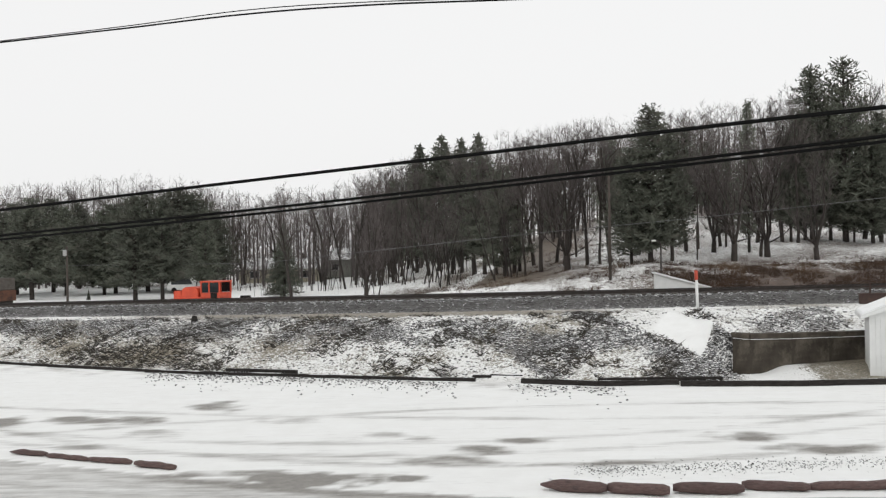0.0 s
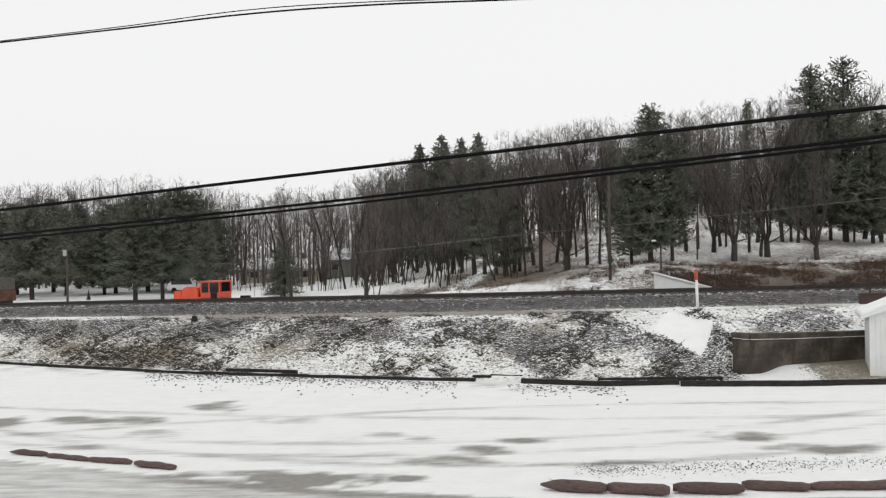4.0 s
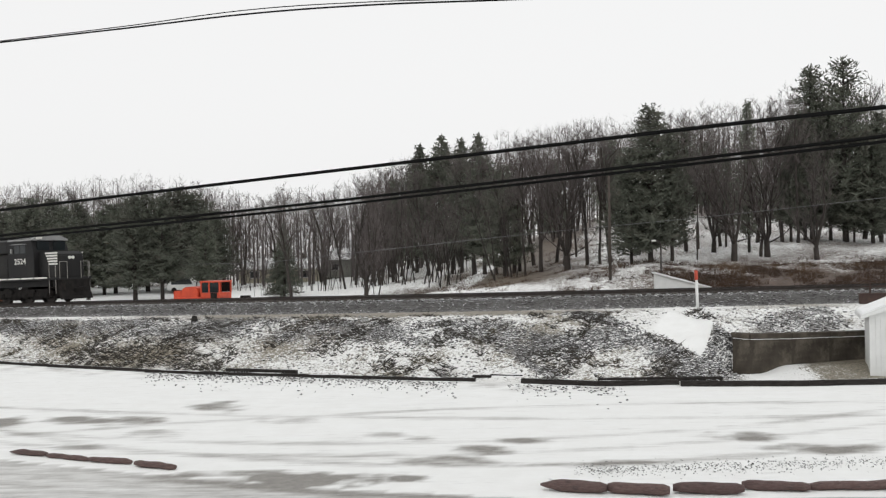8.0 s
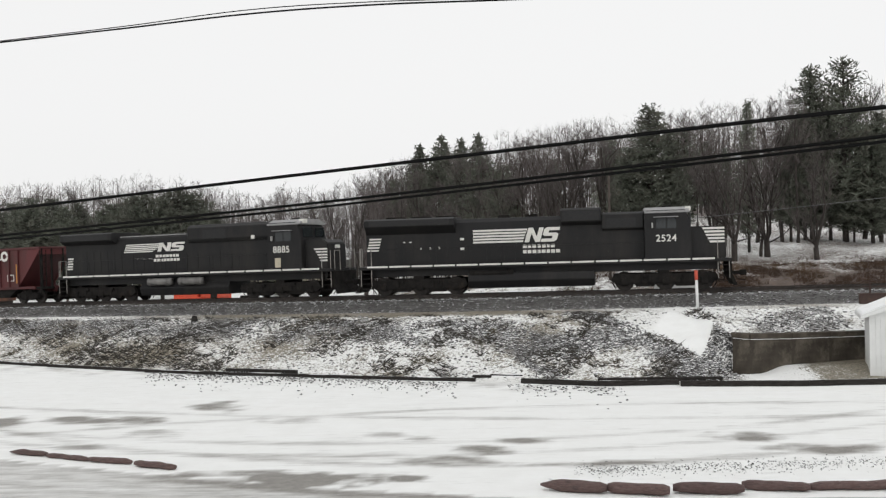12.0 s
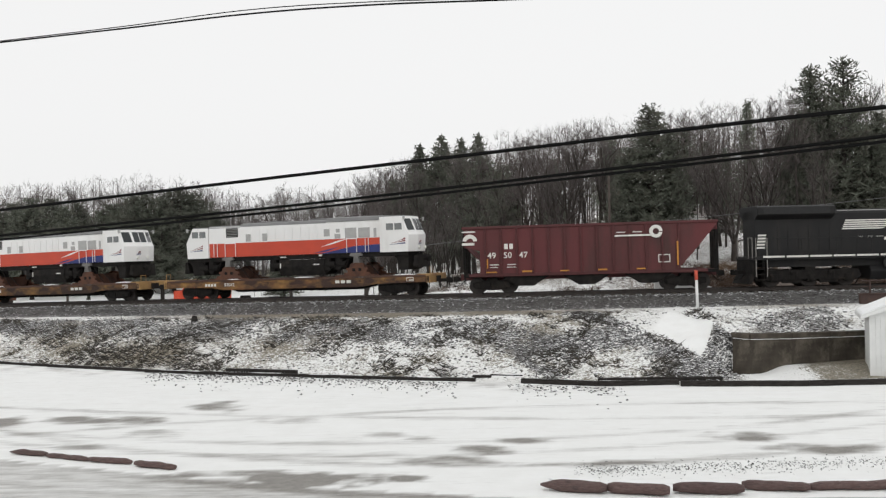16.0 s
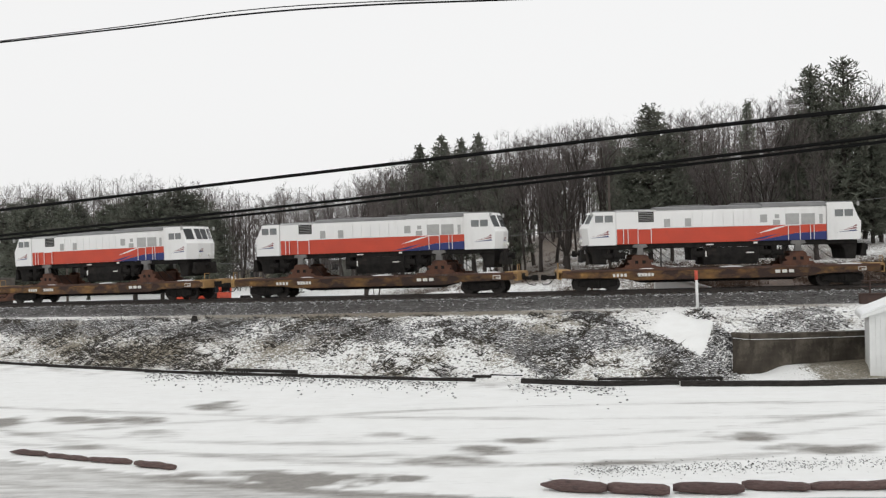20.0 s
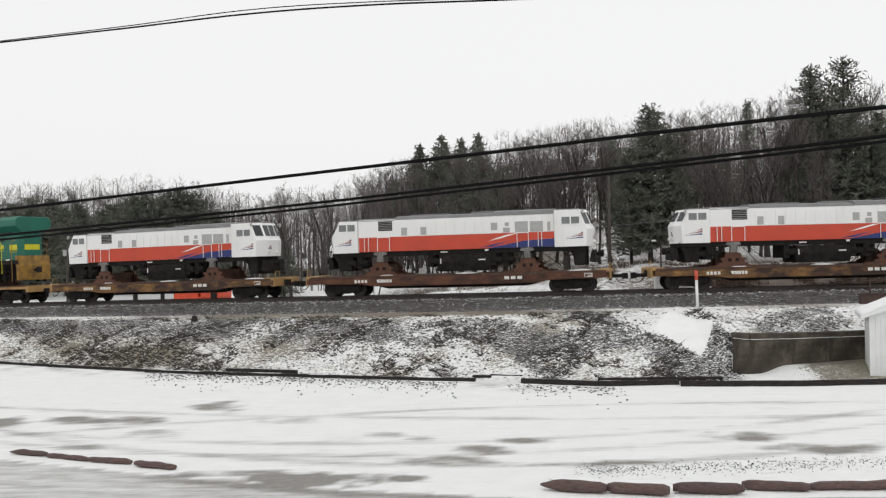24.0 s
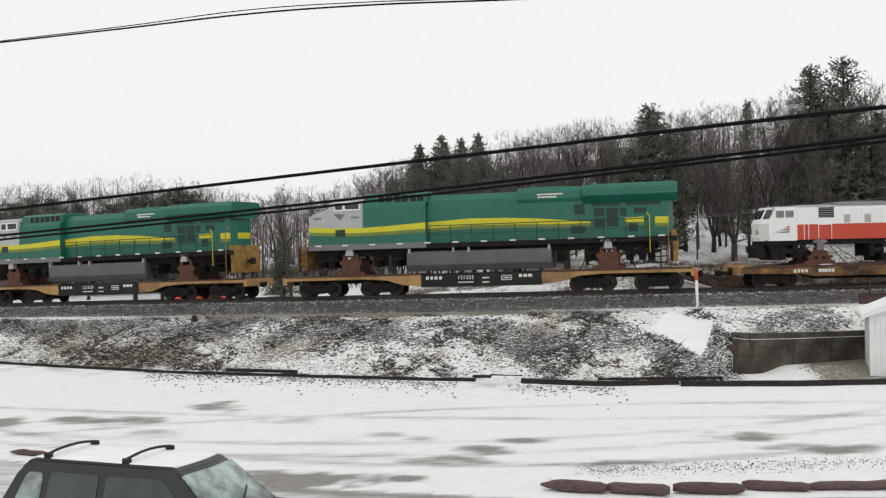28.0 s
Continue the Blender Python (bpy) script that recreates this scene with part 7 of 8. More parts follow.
for a, b, r, tip in (((-12.6, 19.6), (-11.35, 19.25), 0.10, True), ((-11.3, 19.2), (-9.87, 18.72), 0.085, False), ((-9.85, 18.7), (-8.55, 18.4), 0.095, False), ((-8.38, 18.25), (-7.15, 17.85), 0.105, False),
                     ((2.2, 15.95), (3.68, 15.62), 0.17, True), ((3.72, 15.7), (5.06, 15.42), 0.16, False), ((5.2, 15.62), (6.76, 15.42), 0.16, False), ((6.84, 15.75), (8.3, 15.5), 0.14, False), ((8.34, 15.62), (10.6, 15.55), 0.13, False)):
    log_stop(a, b, r, tip)


def retaining_wall():
    ob = tagged(thing("retaining_wall", "stained brown concrete retaining wall with a chipped coping", "wall"), kind="structure")
    pts = ((12.5, 29.45), (13.17, 29.3), (15.2, 29.75), (17.2, 30.35), (19.4, 30.95))
    for j, (p, q) in enumerate(zip(pts, pts[1:])):
        a, b = Vector((p[0], p[1] * DEEP, 0)), Vector((q[0], q[1] * DEEP, 0))
        L = (b - a).length
        bm = B()
        box(bm, 0, L, 0, 0.35, -0.2, 1.55)
        bmesh.ops.subdivide_edges(bm, edges=bm.edges[:], cuts=5, use_grid_fill=True)
        for v in bm.verts:
            v.co.y += noise.noise(v.co * 2.1) * 0.02
            v.co.z += (0.08 - 0.055 * (j + v.co.x / L)) * (v.co.z > 1.2)
        w = part("wall_panel", bm, CONCRETE, ob)
        m = Matrix.Translation(a) @ pose(0, 0, 0, 0, 0, math.degrees(math.atan2(b.y - a.y, b.x - a.x)))
        w.matrix_world = m
        bm = B()
        box(bm, 0.0 if j else -0.05, L - 0.012, -0.09, 0.42, 1.55, 1.78, 0.02)
        bmesh.ops.subdivide_edges(bm, edges=[e for e in bm.edges if e.calc_length() > L * 0.7], cuts=7)
        for v in bm.verts:
            v.co.z += 0.08 - 0.055 * (j + v.co.x / L) + 0.02 * noise.noise(v.co * 2.6 + a)
            v.co.y += 0.03 * noise.noise(v.co * 2.2 - a)
        part("coping", bm, CONCRETE, ob, "dark weathered coping").matrix_world = m
        bm = B()
        box(bm, 0.02, L - 0.05, -0.1, -0.01, 1.525, 1.547)
        bmesh.ops.subdivide_edges(bm, edges=[e for e in bm.edges if e.calc_length() > L * 0.7], cuts=11)
        for v in bm.verts:
            v.co.z += 0.08 - 0.055 * (j + v.co.x / L) + 0.018 * noise.noise(Vector((v.co.x * 3.3, 0, j)))
            v.co.y += 0.05 * max(0, noise.noise(Vector((v.co.x * 1.9, 4, j)))) + 0.03
        part("snow_ledge", bm, SNOW, ob).matrix_world = m
    bm = B()
    box(bm, 20.4, 27.0, 46.9, 50.4, -0.2, 2.33, 0.02)
    part("abutment", bm, CONCRETE, ob, "dark concrete bridge abutment")
    return ob


retaining_wall()


def shed():
    yaw = -18.2
    ob = thing("shed", "small white boarded shed with a snow-covered gable roof", "shed", m=pose(17.85, 42.6, 0, 0, 0, yaw))
    wx, dy, h, step = 3.6, 2.85, 2.6, 0.19
    for k in range(int(dy / step)):
        bm = B()
        box(bm, -0.02, 0.03, k * step + 0.004, (k + 1) * step - 0.004, 0, h)
        part("board", bm, WHITEWALL, ob)
    for k in range(int(wx / step)):
        bm = B()
        box(bm, k * step + 0.004, (k + 1) * step - 0.004, -0.02, 0.03, 0, h)
        part("board", bm, WHITEWALL, ob)
    bm = B()
    box(bm, 0.02, wx, 0.02, dy, 0, h)
    part("wall", bm, WHITEWALL, ob, "white painted walls")
    bm = B()
    box(bm, -0.05, 0.07, -0.05, 0.07, 0, h)
    part("corner_trim", bm, WHITEWALL, ob)
    r = wx / 2
    bm = B()
    slab(bm, ((-0.4, 2.62), (r, 3.5), (wx + 0.4, 2.62), (wx + 0.4, 2.46), (r, 3.32), (-0.4, 2.46)), -0.35, dy + 0.3)
    part("roof", bm, WHITEWALL, ob, "white boarded roof edge")
    bm = B()
    slab(bm, ((-0.38, 2.63), (r, 3.51), (wx + 0.38, 2.63), (wx + 0.32, 2.73), (r, 3.62), (-0.32, 2.73)), -0.33, dy + 0.28, 0.03)
    part("roof_snow", bm, SNOW, ob, "smooth layer of snow on the roof")
    bm = B()
    slab(bm, ((0, h - 0.02), (r, 3.32), (wx, h - 0.02)), 0.0, 0.06)
    part("gable", bm, WHITEWALL, ob)
    return ob


shed()

BRIDGE = surface("brown_painted_steel", (0.06, 0.033, 0.027), (0.04, 0.026, 0.022), (0.09, 0.05, 0.035), grain=2, rough=0.75, bump=0.15)


def bridge_edge():
    ob = tagged(thing("bridge_parapet", "rusty brown steel bridge girder with a pipe railing", "bridge"), kind="structure")
    a, b = on_track(21.6, 4.8), on_track(34, 4.8)
    yaw = math.degrees(math.atan2(b.y - a.y, b.x - a.x))
    m = Matrix.Translation(a) @ pose(0, 0, 0, 0, 0, yaw)
    bm = B()
    box(bm, 0, 13, -0.12, 0.12, -1.05, -0.28, 0.01)
    box(bm, 0, 13, -0.2, 0.2, -0.3, -0.24, 0.01)
    part("girder", bm, BRIDGE, ob, "dark brown plate girder").matrix_world = m
    for x in (0.55, 3.0, 5.5, 8.0):
        bm = B()
        box(bm, x - 0.04, x + 0.04, -0.04, 0.04, -0.3, 0.42)
        part("rail_post", bm, BRIDGE, ob).matrix_world = m
    for z in (0.1, 0.4):
        bm = B()
        cyl(bm, (0.1, 0, z), (12, 0, z), 0.028, 8)
        part("pipe_rail", bm, BRIDGE, ob).matrix_world = m
    return ob


bridge_edge()


def wedge_wall():
    ob = tagged(thing("headwall", "white painted sloping concrete headwall beyond the track", "wall"), kind="structure")
    bm = B()
    slab(bm, ((13.2, 2.3), (16.6, 2.3), (16.6, 2.98), (13.2, 3.92)), 63.45, 63.9, 0.015)
    part("wall_body", bm, WHITEWALL, ob)
    bm = B()
    slab(bm, ((13.12, 3.94), (16.68, 2.96), (16.68, 3.06), (13.12, 4.05)), 63.3, 64.05, 0.012)
    part("coping", bm, SNOW, ob, "snow-topped white coping")
    return ob


wedge_wall()

REDPAINT = surface("orange_red_post_paint", (0.58, 0.09, 0.05), rough=0.5, bump=0.02)


def marker_post():
    p = on_track(13.44, 6.1)
    z = ground_z(p.x, p.y)
    ob = thing("marker_post", "thin white marker post with a red tip beside the track", "marker post", m=pose(p.x, p.y, z, 0, -1.5))
    bm = B()
    cyl(bm, (0, 0, -0.2), (0, 0, 1.5), 0.07, 10)
    part("post", bm, WHITEWALL, ob, "white painted post", True)
    bm = B()
    cyl(bm, (0, 0, 1.5), (0, 0, 1.98), 0.085, 10)
    part("tip", bm, REDPAINT, ob, "orange-red tip", True)


marker_post()


def stump():
    bm = B()
    bmesh.ops.create_cone(bm, cap_ends=True, segments=10, radius1=0.2, radius2=0.15, depth=0.4)
    for v in bm.verts:
        v.co += Vector((1, 1, 1)) * noise.noise(v.co * 5) * 0.06
    ob = mesh_ob("stump", bm, TIMBER)
    ob.matrix_world = pose(-13.95, 56.85, ground_z(-13.95, 56.85) + 0.12)
    tagged(ob, "dark rotten stump sticking out of the snowy bank", "stump")


stump()


# ---- poles and wires ----
def utility_pole(x, y, top, r, label, arm=True):
    y *= DEEP
    z = ground_z(x, y)
    ob = thing("utility_pole", label, "utility pole", "utility poles", pose(x, y, z))
    bm = B()
    cyl(bm, (0, 0, -0.4), (0, 0, top - z), r, 10, r * 0.75)
    part("pole", bm, POLEWOOD, ob, "weathered wooden pole", True)
    if arm:
        bm = B()
        box(bm, -0.7, 0.7, -0.05, 0.05, top - z - 0.5, top - z - 0.38)
        part("crossarm", bm, POLEWOOD, ob)
        for k in (-0.6, 0.6):
            bm = B()
            cyl(bm, (k, 0, top - z - 0.38), (k, 0, top - z - 0.2), 0.04, 8)
            part("insulator", bm, PALE, ob)
    return ob


utility_pole(11.2, 45.5, 10.4, 0.11, "dark wooden utility pole at the edge of the wood", False)
utility_pole(21.8, 58, 7.6, 0.16, "short dark wooden post among the trees", False)
left_pole = utility_pole(-34.4, 62, 6.55, 0.11, "slim wooden pole with a pale transformer can", False)
bm = B()
cyl(bm, (-0.12, -0.2, 4.55), (-0.12, -0.2, 5.1), 0.17, 10)
part("transformer", bm, PALE, left_pole, "pale transformer can")


def street_lamp():
    z = ground_z(14.45, 67.5)
    ob = thing("street_lamp", "slim grey street lamp with a curved arm", "street lamp", m=pose(14.45, 67.5, z))
    h = 5.75 - z
    bm = B()
    cyl(bm, (0, 0, -0.2), (0, 0, h), 0.05, 8)
    rod(bm, [Vector((0, 0, h)), Vector((-0.08, 0, h + 0.16)), Vector((-0.34, 0, h + 0.26))], 0.035)
    part("post", bm, STEEL, ob)
    bm = B()
    box(bm, -0.60, -0.32, -0.1, 0.1, h + 0.2, h + 0.31, 0.03)
    part("lamp_head", bm, LENS, ob, "pale lamp head")


def wire(name, pts, r, mat, label):
    """A sagging cable through pts, drawn on straight past both ends."""
    P = [Vector((x, y * DEEP, z)) for x, y, z in pts]
    P = [P[0] * 2 - P[1]] + P + [P[-1] * 2 - P[-2]]
    cu = bpy.data.curves.new(name, "CURVE")
    cu.dimensions, cu.bevel_depth, cu.bevel_resolution, cu.resolution_u = "3D", r, 1, 10
    s = cu.splines.new("BEZIER")
    s.bezier_points.add(len(P) - 1)
    for b, p in zip(s.bezier_points, P):
        b.co, b.handle_left_type, b.handle_right_type = p, "AUTO", "AUTO"
    tmp = new(name, cu)
    me = bpy.data.meshes.new_from_object(tmp.evaluated_get(bpy.context.evaluated_depsgraph_get()))
    bpy.data.objects.remove(tmp)
    me.materials.clear()
    me.materials.append(mat)
    ob = new(name, me)
    return tagged(ob, label, "cable", "overhead cables")


street_lamp()
wire("overhead_cable", ((-15.65, 24.0, 7.35), (-4.96, 21.13, 8.04), (1.1, 19.12, 8.37), (7.72, 16.25, 8.65), (9.85, 15.0, 8.67)), 0.055, CABLE, "thick black overhead cable sagging along the road")
wire("overhead_cable", ((-15.67, 24.0, 6.45), (-4.98, 21.13, 7.11), (1.08, 19.12, 7.51), (7.71, 16.25, 7.92), (9.84, 15.0, 8.03)), 0.046, CABLE, "thick black overhead cable, one of a close pair")
wire("overhead_cable", ((-15.67, 24.0, 6.30), (-4.98, 21.13, 6.97), (1.08, 19.12, 7.38), (7.7, 16.25, 7.80), (9.84, 15.0, 7.91)), 0.04, CABLE, "black overhead cable, one of a close pair")
wire("overhead_wire", ((-12.96, 20.0, 12.06), (-8.89, 19.16, 12.15), (-4.97, 18.28, 12.25), (-1.84, 17.51, 12.11), (1.44, 16.63, 11.83)), 0.014, CABLE, "thin dark power wire high over the road")
wire("overhead_wire", ((-12.96, 20.0, 12.02), (-8.89, 19.16, 12.09), (-4.98, 18.28, 12.14), (-1.85, 17.51, 12.03), (1.44, 16.63, 11.78)), 0.024, CABLE, "dark power wire high over the road")
wire("overhead_wire", ((-3.36, 48.0, 5.8), (5.86, 48.0, 6.64), (18.28, 48.0, 7.62), (31.42, 48.0, 8.79)), 0.02, WIRE, "thin pale wire before the wood")
wire("overhead_wire", ((-49.02, 75.0, 4.74), (-41.53, 75.0, 4.61), (-30.27, 75.0, 4.54)), 0.02, WIRE, "thin pale wire before the evergreens")

# ---- things beyond the track ----
SAFETY = surface("orange_red_machine_paint", (0.62, 0.075, 0.028), (0.52, 0.06, 0.025), (0.3, 0.05, 0.03), grain=2, rough=0.5, bump=0.04, amount=0.3)


def track_machine():
    ob = thing("track_machine", "orange-red track maintenance machine parked behind the rails", "rail vehicle", m=pose(-20.4, 86.4, 1.42, 0, 0, -17))
    bm = B()
    box(bm, -2.3, 2.1, -1.0, 1.0, 0.2, 0.6, 0.03)
    part("chassis", bm, SAFETY, ob)
    bm = B()
    slab(bm, ((-2.35, 0.3), (-1.62, 0.3), (-1.62, 1.12), (-2.3, 1.12), (-2.35, 1.05)), -0.9, 0.9, 0.04)
    part("bonnet", bm, SAFETY, ob, "orange-red bonnet")
    bm = B()
    slab(bm, ((-1.58, 0.4), (0.02, 0.4), (0.05, 1.0), (-0.1, 1.34), (-0.35, 1.46), (-1.2, 1.44), (-1.45, 1.3), (-1.58, 1.0)), -0.95, 0.95, 0.04)
    part("engine_cover", bm, SAFETY, ob)
    bm = B()
    box(bm, 0.3, 2.1, -1.0, 1.0, 0.5, 0.95, 0.02)
    for x in (0.34, 1.1, 2.06):
        for y in (-0.96, 0.96):
            box(bm, x - 0.05, x + 0.05, y - 0.05, y + 0.05, 0.9, 1.85)
    box(bm, 0.25, 2.15, -1.05, 1.05, 1.82, 1.93, 0.02)
    part("cab", bm, SAFETY, ob, "orange-red glazed cab")
    for x0, x1 in ((0.42, 1.03), (1.17, 1.98)):
        for y in (-0.98, 0.98):
            bm = B()
            box(bm, x0, x1, y - 0.01, y + 0.01, 0.97, 1.8)
            part("window", bm, GLASS, ob, "smoky cab window")
    # no opening is cut: a dark slab imitates the doorway's shade
    bm = B()
    box(bm, 1.25, 1.85, -1.03, -0.99, 0.45, 0.95)
    part("door", bm, GRIME, ob, "dark slab that stands in for the shade of an open doorway")
    for x in (-1.5, 1.4):
        for y in (-0.78, 0.78):
            bm = B()
            cyl(bm, (x, y - 0.05, 0.2), (x, y + 0.05, 0.2), 0.3, 14)
            part("wheel", bm, WHEEL, ob)
    bm = B()
    cyl(bm, (-0.4, -0.4, 1.5), (-0.4, -0.4, 1.85), 0.05, 8)
    part("exhaust_pipe", bm, GRIME, ob)


track_machine()


def work_cart():
    ob = thing("work_cart", "rusty work cart with a brown-grey hood standing by the pines", "rail vehicle", m=pose(-42.2, 96, 1.25, 0, 0, -28))
    bm = B()
    box(bm, -1.6, 1.6, -0.9, 0.9, 0.3, 1.3, 0.03)
    part("body", bm, RUST, ob, "rust red body")
    bm = B()
    box(bm, -1.5, 1.5, -0.9, 0.9, 1.3, 2.45, 0.05)
    part("hood", bm, TIE, ob, "dull grey-brown hood")
    bm = B()
    box(bm, 1.2, 1.65, -0.95, -0.6, 0.3, 0.9, 0.02)
    part("step", bm, RUST, ob)
    for x in (-1, 1):
        bm = B()
        cyl(bm, (x, -0.8, 0.2), (x, 0.8, 0.2), 0.28, 12)
        part("wheelset", bm, WHEEL, ob)


work_cart()

SIDING = surface("beige_siding", (0.42, 0.39, 0.30), (0.36, 0.33, 0.26), grain=1, rough=0.8, bump=0.1)
GREYWALL = surface("grey_board_wall", (0.25, 0.25, 0.22), (0.2, 0.2, 0.18), grain=1, rough=0.8, bump=0.1)


def house(x, y, w, d, h, pitch, yaw, wall_mat, label, openings):
    y *= DEEP
    z = ground_z(x, y) - 0.1
    ob = thing("house", label, "house", m=pose(x, y, z, 0, 0, yaw))
    bm = B()
    box(bm, -w / 2, w / 2, -d / 2, d / 2, 0, h)
    part("wall", bm, wall_mat, ob)
    bm = B()
    loft(bm, ((-d / 2 - 0.5, h - 0.1), (0, h + pitch), (d / 2 + 0.5, h - 0.1), (d / 2 + 0.5, h + 0.1), (0, h + pitch + 0.22), (-d / 2 - 0.5, h + 0.1)), -w / 2 - 0.4, w / 2 + 0.4)
    part("roof", bm, SNOW, ob, "snow-covered gable roof")
    bm = B()
    box(bm, w * 0.2, w * 0.2 + 0.6, -0.3, 0.3, h + pitch * 0.5, h + pitch + 0.9)
    part("chimney", bm, CONCRETE, ob)
    for cx, z0, ww, hh in openings:
        bm = B()
        box(bm, cx - ww / 2 - 0.08, cx + ww / 2 + 0.08, -d / 2 - 0.05, -d / 2 + 0.02, z0 - 0.08, z0 + hh + 0.08)
        fr = part("window", bm, WHITEWALL, ob)
        bm = B()
        box(bm, cx - ww / 2, cx + ww / 2, -d / 2 - 0.07, -d / 2 - 0.045, z0, z0 + hh)
        part("pane", bm, GLASS, fr)


house(-25, 108, 13, 8, 2.3, 1.4, -6, SIDING, "low beige house with a snowy roof behind the trees", ((-4, 0.9, 1.4, 1.0), (0, 0.9, 1.4, 1.0), (4, 0.9, 1.4, 1.0)))
house(-15.2, 110, 8, 7, 2.9, 1.5, 4, GREYWALL, "grey house with a snowy roof half hidden by trunks", ((-2.2, 1.2, 1.0, 0.9),))


def vehicle_shape(ob, length, width, height, mat):
    bm = B()
    slab(bm, ((-length / 2, 0.35), (length / 2, 0.35), (length / 2, 0.85), (length * 0.28, 1.0), (length * 0.14, height), (-length * 0.42, height), (-length / 2, 0.95)), -width / 2, width / 2, 0.06)
    part("body", bm, mat, ob)
    for sd in (-1, 1):
        bm = B()
        slab(bm, ((-length * 0.38, 1.02), (length * 0.22, 1.02), (length * 0.12, height - 0.12), (-length * 0.36, height - 0.12)), sd * width / 2, sd * (width / 2 + 0.015))
        part("window", bm, GLASS, ob)
    for x in (-length * 0.3, length * 0.3):
        for sd in (-1, 1):
            bm = B()
            cyl(bm, (x, sd * (width / 2 - 0.18), 0.33), (x, sd * (width / 2 + 0.02), 0.33), 0.33, 16)
            part("wheel", bm, GRIME, ob)


van = thing("parked_van", "white van parked in the snow behind the trees", "van", m=pose(-31.2, 124, ground_z(-31.2, 124), 0, 0, -8))
vehicle_shape(van, 4.6, 1.8, 1.95, SHELLW)
bm = B()
box(bm, -0.5, 0.5, -0.25, 0.25, 0, 0.45, 0.06)
tagged(mesh_ob("crate", bm, GRIME), "small dark crate lying in the snow", "crate").matrix_world = pose(-19.6, 100.5, ground_z(-19.6, 100.5))


# ---- the passing car ----
CARPAINT = surface("dark_green_grey_car_paint", (0.016, 0.021, 0.019), (0.012, 0.016, 0.014), (0.04, 0.042, 0.039), grain=1.4, rough=0.32, metal=0.0, bump=0.01, amount=0.3)
SEAL = surface("black_rubber", (0.012, 0.012, 0.012), rough=0.7, bump=0)
# windscreen: the pale green patches are a reflection put into the colour
SHEENGLASS = surface("windscreen_painted_reflection", (0.06, 0.078, 0.072), (0.44, 0.54, 0.49), (0.05, 0.065, 0.062), grain=1.9, rough=0.15, bump=0, amount=0.8)
CARGLASS = surface("grey_car_glass", (0.03, 0.038, 0.036), (0.055, 0.068, 0.064), grain=1.5, rough=0.12, bump=0)
# rear quarter glass: its pale green tone paints in a reflection
PALEGLASS = surface("rear_glass_painted_reflection", (0.33, 0.40, 0.37), (0.06, 0.075, 0.07), grain=2.2, rough=0.15, bump=0)


def rounded(q, r):
    """The outline q with its corners rounded."""
    out = []
    for k in range(len(q)):
        p, c, n = (Vector(q[(k + d) % len(q)]) for d in (-1, 0, 1))
        a, b = c + (p - c).normalized() * r, c + (n - c).normalized() * r
        for t in (0, 0.33, 0.67, 1):
            out.append(tuple(a * (1 - t) ** 2 + c * 2 * t * (1 - t) + b * t * t))
    return out


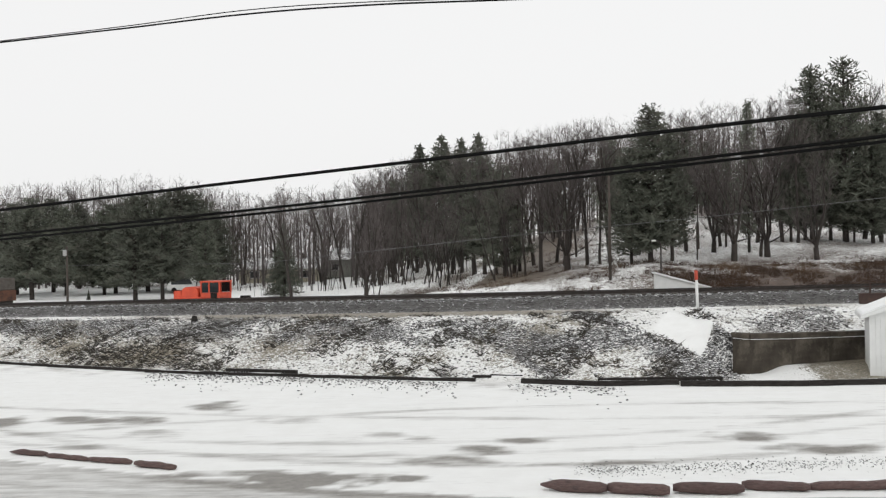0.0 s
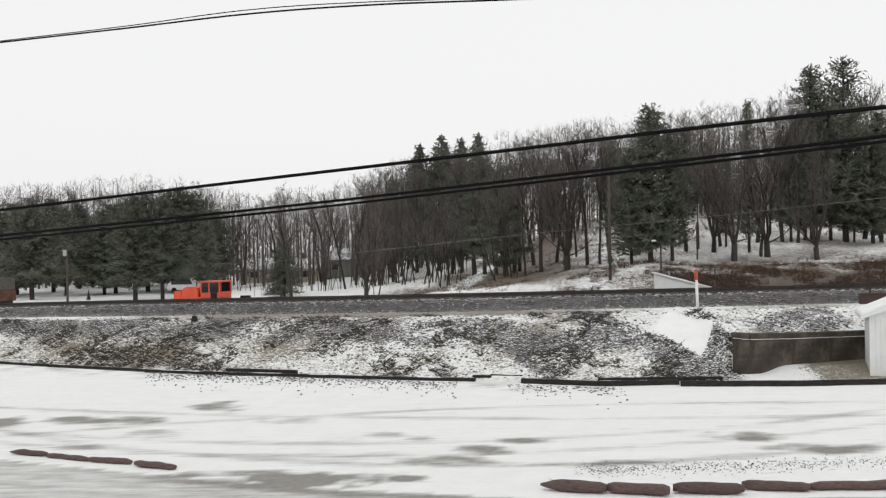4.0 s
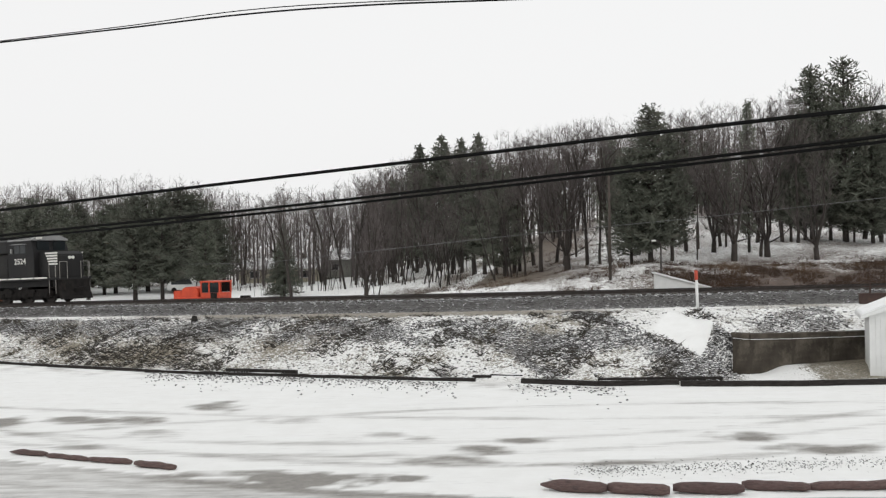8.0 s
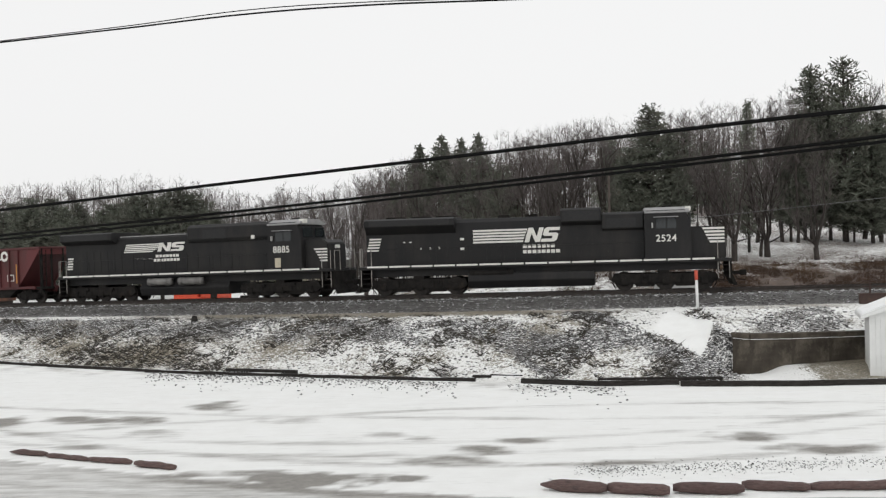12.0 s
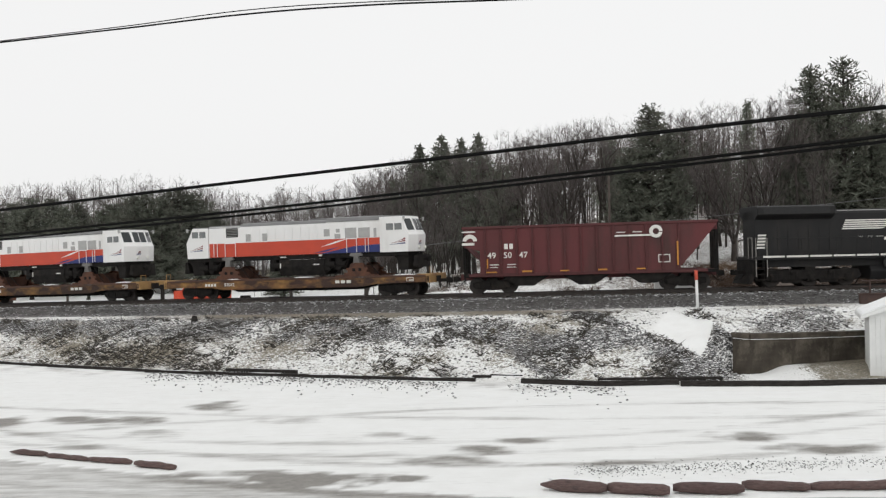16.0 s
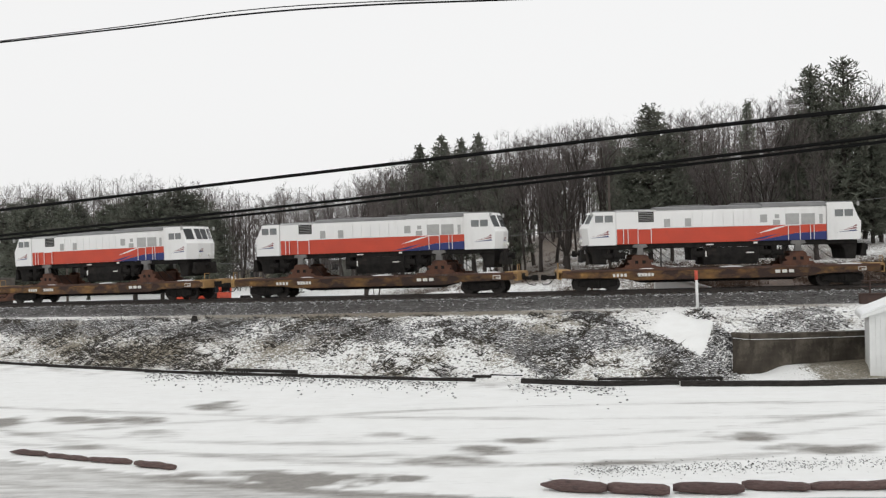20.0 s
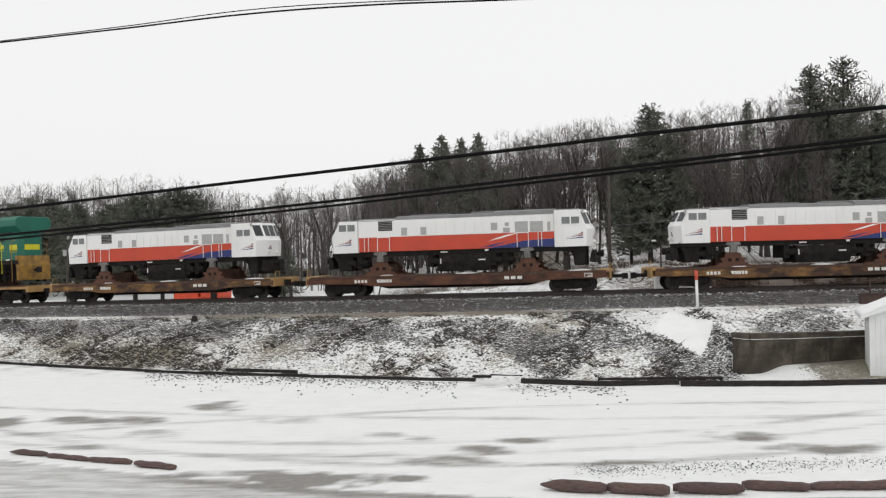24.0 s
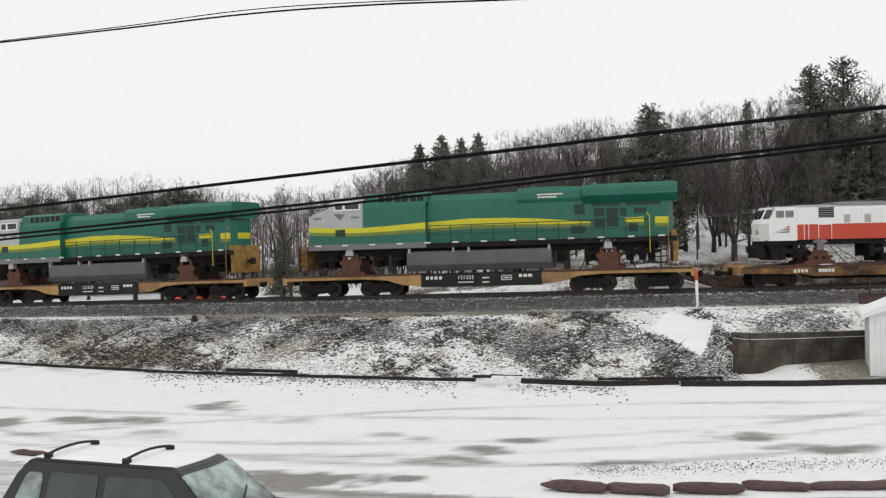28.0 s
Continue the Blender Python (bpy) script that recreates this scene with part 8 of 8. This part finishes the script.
def passing_car():
    ob = thing("car", "dark green sport utility car with snow on its roof", "car")
    bm = B()
    slab(bm, ((-1.46, 0.42), (-1.48, 0.95), (-1.42, 1.0), (2.55, 1.03), (3.3, 0.93), (3.5, 0.72), (3.5, 0.4), (2.9, 0.32), (-1.2, 0.32)), -0.9, 0.9, 0.05)
    part("body", bm, CARPAINT, ob, "dark green body")

    def wall_y(z):
        return 0.88 - (z - 0.98) / 0.74 * 0.28

    def ring(x0, x1, z):
        y = wall_y(z)
        return [(x0, -y, z), (x1, -y, z), (x1 + 0.05, -y * 0.5, z), (x1 + 0.06, 0, z), (x1 + 0.05, y * 0.5, z), (x1, y, z), (x0, y, z), (x0 - 0.04, 0, z)]
    bm = B()
    rows = [[bm.verts.new(p) for p in ring(a, b, z)] for a, b, z in ((-1.44, 2.5, 0.98), (-1.18, 1.84, 1.55), (-1.10, 1.72, 1.66), (-0.98, 1.60, 1.72))]
    for r0, r1 in zip(rows, rows[1:]):
        for k in range(8):
            bm.faces.new((r0[k], r0[(k + 1) % 8], r1[(k + 1) % 8], r1[k]))
    bm.faces.new(rows[-1])
    bm.faces.new(rows[0][::-1])
    bmesh.ops.recalc_face_normals(bm, faces=bm.faces)
    bmesh.ops.bevel(bm, geom=[e for e in bm.edges if min(v.co.z for v in e.verts) > 1.5], offset=0.04, segments=2, affect="EDGES")
    part("cabin", bm, CARPAINT, ob, "dark green cabin with thick pillars")
    # glass on the sloping sides
    for sd in (-1, 1):
        for name, q in (("rear_quarter_window", ((-1.16, 1.05), (-0.66, 1.05), (-0.70, 1.53), (-1.00, 1.53))), ("rear_door_window", ((-0.55, 1.05), (0.38, 1.05), (0.34, 1.55), (-0.56, 1.55))), ("front_door_window", ((0.52, 1.05), (2.0, 1.08), (1.5, 1.55), (0.48, 1.55)))):
            bm = B()
            a = [bm.verts.new((x, sd * (wall_y(z) + 0.012), z)) for x, z in rounded(q, 0.09)]
            b = [bm.verts.new((x, sd * (wall_y(z) - 0.03), z)) for x, z in rounded(q, 0.09)]
            n = len(a)
            bm.faces.new(a)
            bm.faces.new(b[::-1])
            for k in range(n):
                bm.faces.new((a[k], b[k], b[(k + 1) % n], a[(k + 1) % n]))
            bmesh.ops.recalc_face_normals(bm, faces=bm.faces)
            part(name, bm, PALEGLASS if "quarter" in name else CARGLASS, ob, "grey tinted side window")
        bm = B()
        rod(bm, [Vector((-1.06, sd * 0.585, 1.655)), Vector((-0.4, sd * 0.58, 1.675)), Vector((0.9, sd * 0.58, 1.675)), Vector((1.60, sd * 0.585, 1.65))], 0.022)
        part("gutter", bm, SEAL, ob)
        bm = B()
        box(bm, 1.70, 1.86, sd * 0.88, sd * 1.06, 0.98, 1.13, 0.04)
        part("door_mirror", bm, CARPAINT, ob)
        bm = B()
        box(bm, 3.3, 3.52, sd * 0.55, sd * 0.86, 0.68, 0.85, 0.03)
        part("headlight", bm, LENS, ob)
        for x in (-0.85, 2.55):
            bm = B()
            cyl(bm, (0, -0.12, 0), (0, 0.12, 0), 0.36, 24)
            tyre = part("wheel", bm, SEAL, ob, "black tyre")
            tyre.location = (x, sd * 0.8, 0.36)
            bm = B()
            cyl(bm, (0, sd * 0.1, 0), (0, sd * 0.135, 0), 0.22, 16)
            for k in range(5):
                q = k * 1.2566
                cyl(bm, (0.14 * math.cos(q), sd * 0.12, 0.14 * math.sin(q)), (0.14 * math.cos(q), sd * 0.145, 0.14 * math.sin(q)), 0.03, 6)
            part("rim", bm, PALE, tyre, "pale steel rim")
    # windscreen
    bm = B()
    lo, hi = (2.46, 0.80, 1.03), (1.79, 0.61, 1.62)
    pts = [(lo[0], -lo[1], lo[2]), (lo[0] + 0.07, 0, lo[2]), (lo[0], lo[1], lo[2]), (hi[0], hi[1], hi[2]), (hi[0] + 0.06, 0, hi[2]), (hi[0], -hi[1], hi[2])]
    a = [bm.verts.new((x + 0.02, y, z + 0.012)) for x, y, z in pts]
    b = [bm.verts.new((x - 0.03, y, z - 0.02)) for x, y, z in pts]
    for w, flip in ((a, False), (b, True)):
        for q in ((0, 1, 4, 5), (1, 2, 3, 4)):
            bm.faces.new([w[i] for i in (q[::-1] if flip else q)])
    for k in range(6):
        bm.faces.new((a[k], b[k], b[(k + 1) % 6], a[(k + 1) % 6]))
    bmesh.ops.recalc_face_normals(bm, faces=bm.faces)
    part("windscreen", bm, SHEENGLASS, ob, "dark windscreen with a pale green reflection painted into its colour")
    # snow and cross bars on the roof
    bm = B()
    box(bm, -1.0, 1.62, -0.56, 0.56, 1.70, 1.734, 0.012)
    bmesh.ops.subdivide_edges(bm, edges=bm.edges[:], cuts=6, use_grid_fill=True)
    for v in bm.verts:
        if v.co.z > 1.72:
            v.co.z += 0.006 * noise.noise(v.co * 4)
        v.co.y *= 1 - 0.05 * ((v.co.x - 0.31) / 1.31) ** 6
        v.co.x += 0.05 * (1 - (v.co.y / 0.54) ** 2) * (v.co.x > 1.2)
    part("roof_snow", bm, SNOW, ob, "thin snow on the roof", True)
    for x in (-0.735, 0.735):
        bm = B()
        ys = np.linspace(-0.53, 0.53, 9)
        rod(bm, [Vector((x, y, 1.785 + 0.05 * (1 - (y / 0.53) ** 2))) for y in ys], 0.022, 8)
        bar = part("cross_bar", bm, SEAL, ob, "black arched roof cross bar")
        for sd in (-1, 1):
            bm = B()
            box(bm, x - 0.07, x + 0.07, sd * 0.49, sd * 0.57, 1.71, 1.80, 0.015)
            part("bar_foot", bm, SEAL, bar)
    bm = B()
    rod(bm, [Vector((2.55, -0.3, 1.05)), Vector((2.25, 0.35, 1.3))], 0.012)
    part("wiper", bm, SEAL, ob)
    bm = B()
    box(bm, 2.62, 3.3, -0.75, 0.75, 0.94, 1.0, 0.02, Matrix.Translation((0, 0, 0.07)) @ Matrix.Rotation(0.06, 4, "Y"))
    part("bonnet_snow", bm, SNOW, ob, "snow on the bonnet")
    return ob


CAR = passing_car()


# ---- motion ----
def run(t):
    """How far the train has come at t seconds, 0 at 17 s."""
    u = t - 17
    return 11.11221 * u + 0.01052 * u * u + -0.000983 * u ** 3


def car_pose(s, bogie):
    a, b = on_track(s - bogie), on_track(s + bogie)
    d = b - a
    yaw = math.degrees(math.atan2(d.y, d.x))
    pitch = -math.degrees(math.asin(d.z / d.length))
    c = (a + b) / 2
    return pose(c.x, c.y, c.z, 0, pitch, yaw)


def car_on_road(t):
    """The passing car: it comes down the road and is level with the camera's view at 28 s."""
    go = max(-95.0, (t - 28) * 13.5)
    a = radians(-21)
    return pose(-5.27 + go * math.cos(a), 15.94 + go * math.sin(a), 0.86, 0, 0, -21)


def spin(wheel, mid, r):
    """A wheelset turns while its car passes before the camera."""
    c = wheel.location.copy()
    rows, inside = [], False
    for k in range(841):
        t = k / 30
        seen = -62 < mid + run(t) < 42
        if seen or k in (0, 840):
            turn = math.degrees(run(t) / r) % 360 if seen else (rows[-1][2] if rows else 0.0)
            rows.append((t, pose(c.x, c.y, c.z, 0, turn, 0), turn))
    if len(rows) > 2 and rows[1][0] > 0.05:
        rows[0] = (0.0, rows[1][1], 0.0)
    walk(wheel, [(t, m) for t, m, _ in rows])


def motions():
    walk(CAR, [(0.0, car_on_road(0.0))] + [(k * 0.25, car_on_road(k * 0.25)) for k in range(76, 113)])
    for w in CAR.children:
        if w.name.startswith("wheel"):
            c = w.location.copy()
            rows = [(0.0, pose(c.x, c.y, c.z))] + [(k / 30, pose(c.x, c.y, c.z, 0, math.degrees((k - 590) / 30 * 13.5 / 0.36) % 360, 0)) for k in range(590, 841)]
            walk(w, rows)
    for ob, mid, bogie in CARS:
        walk(ob, [(k * 0.5, car_pose(mid + run(k * 0.5), bogie)) for k in range(57)])
        for part_ob in ob.children_recursive:
            if part_ob.name.startswith("wheelset"):
                spin(part_ob, mid, part_ob.location.z)


motions()
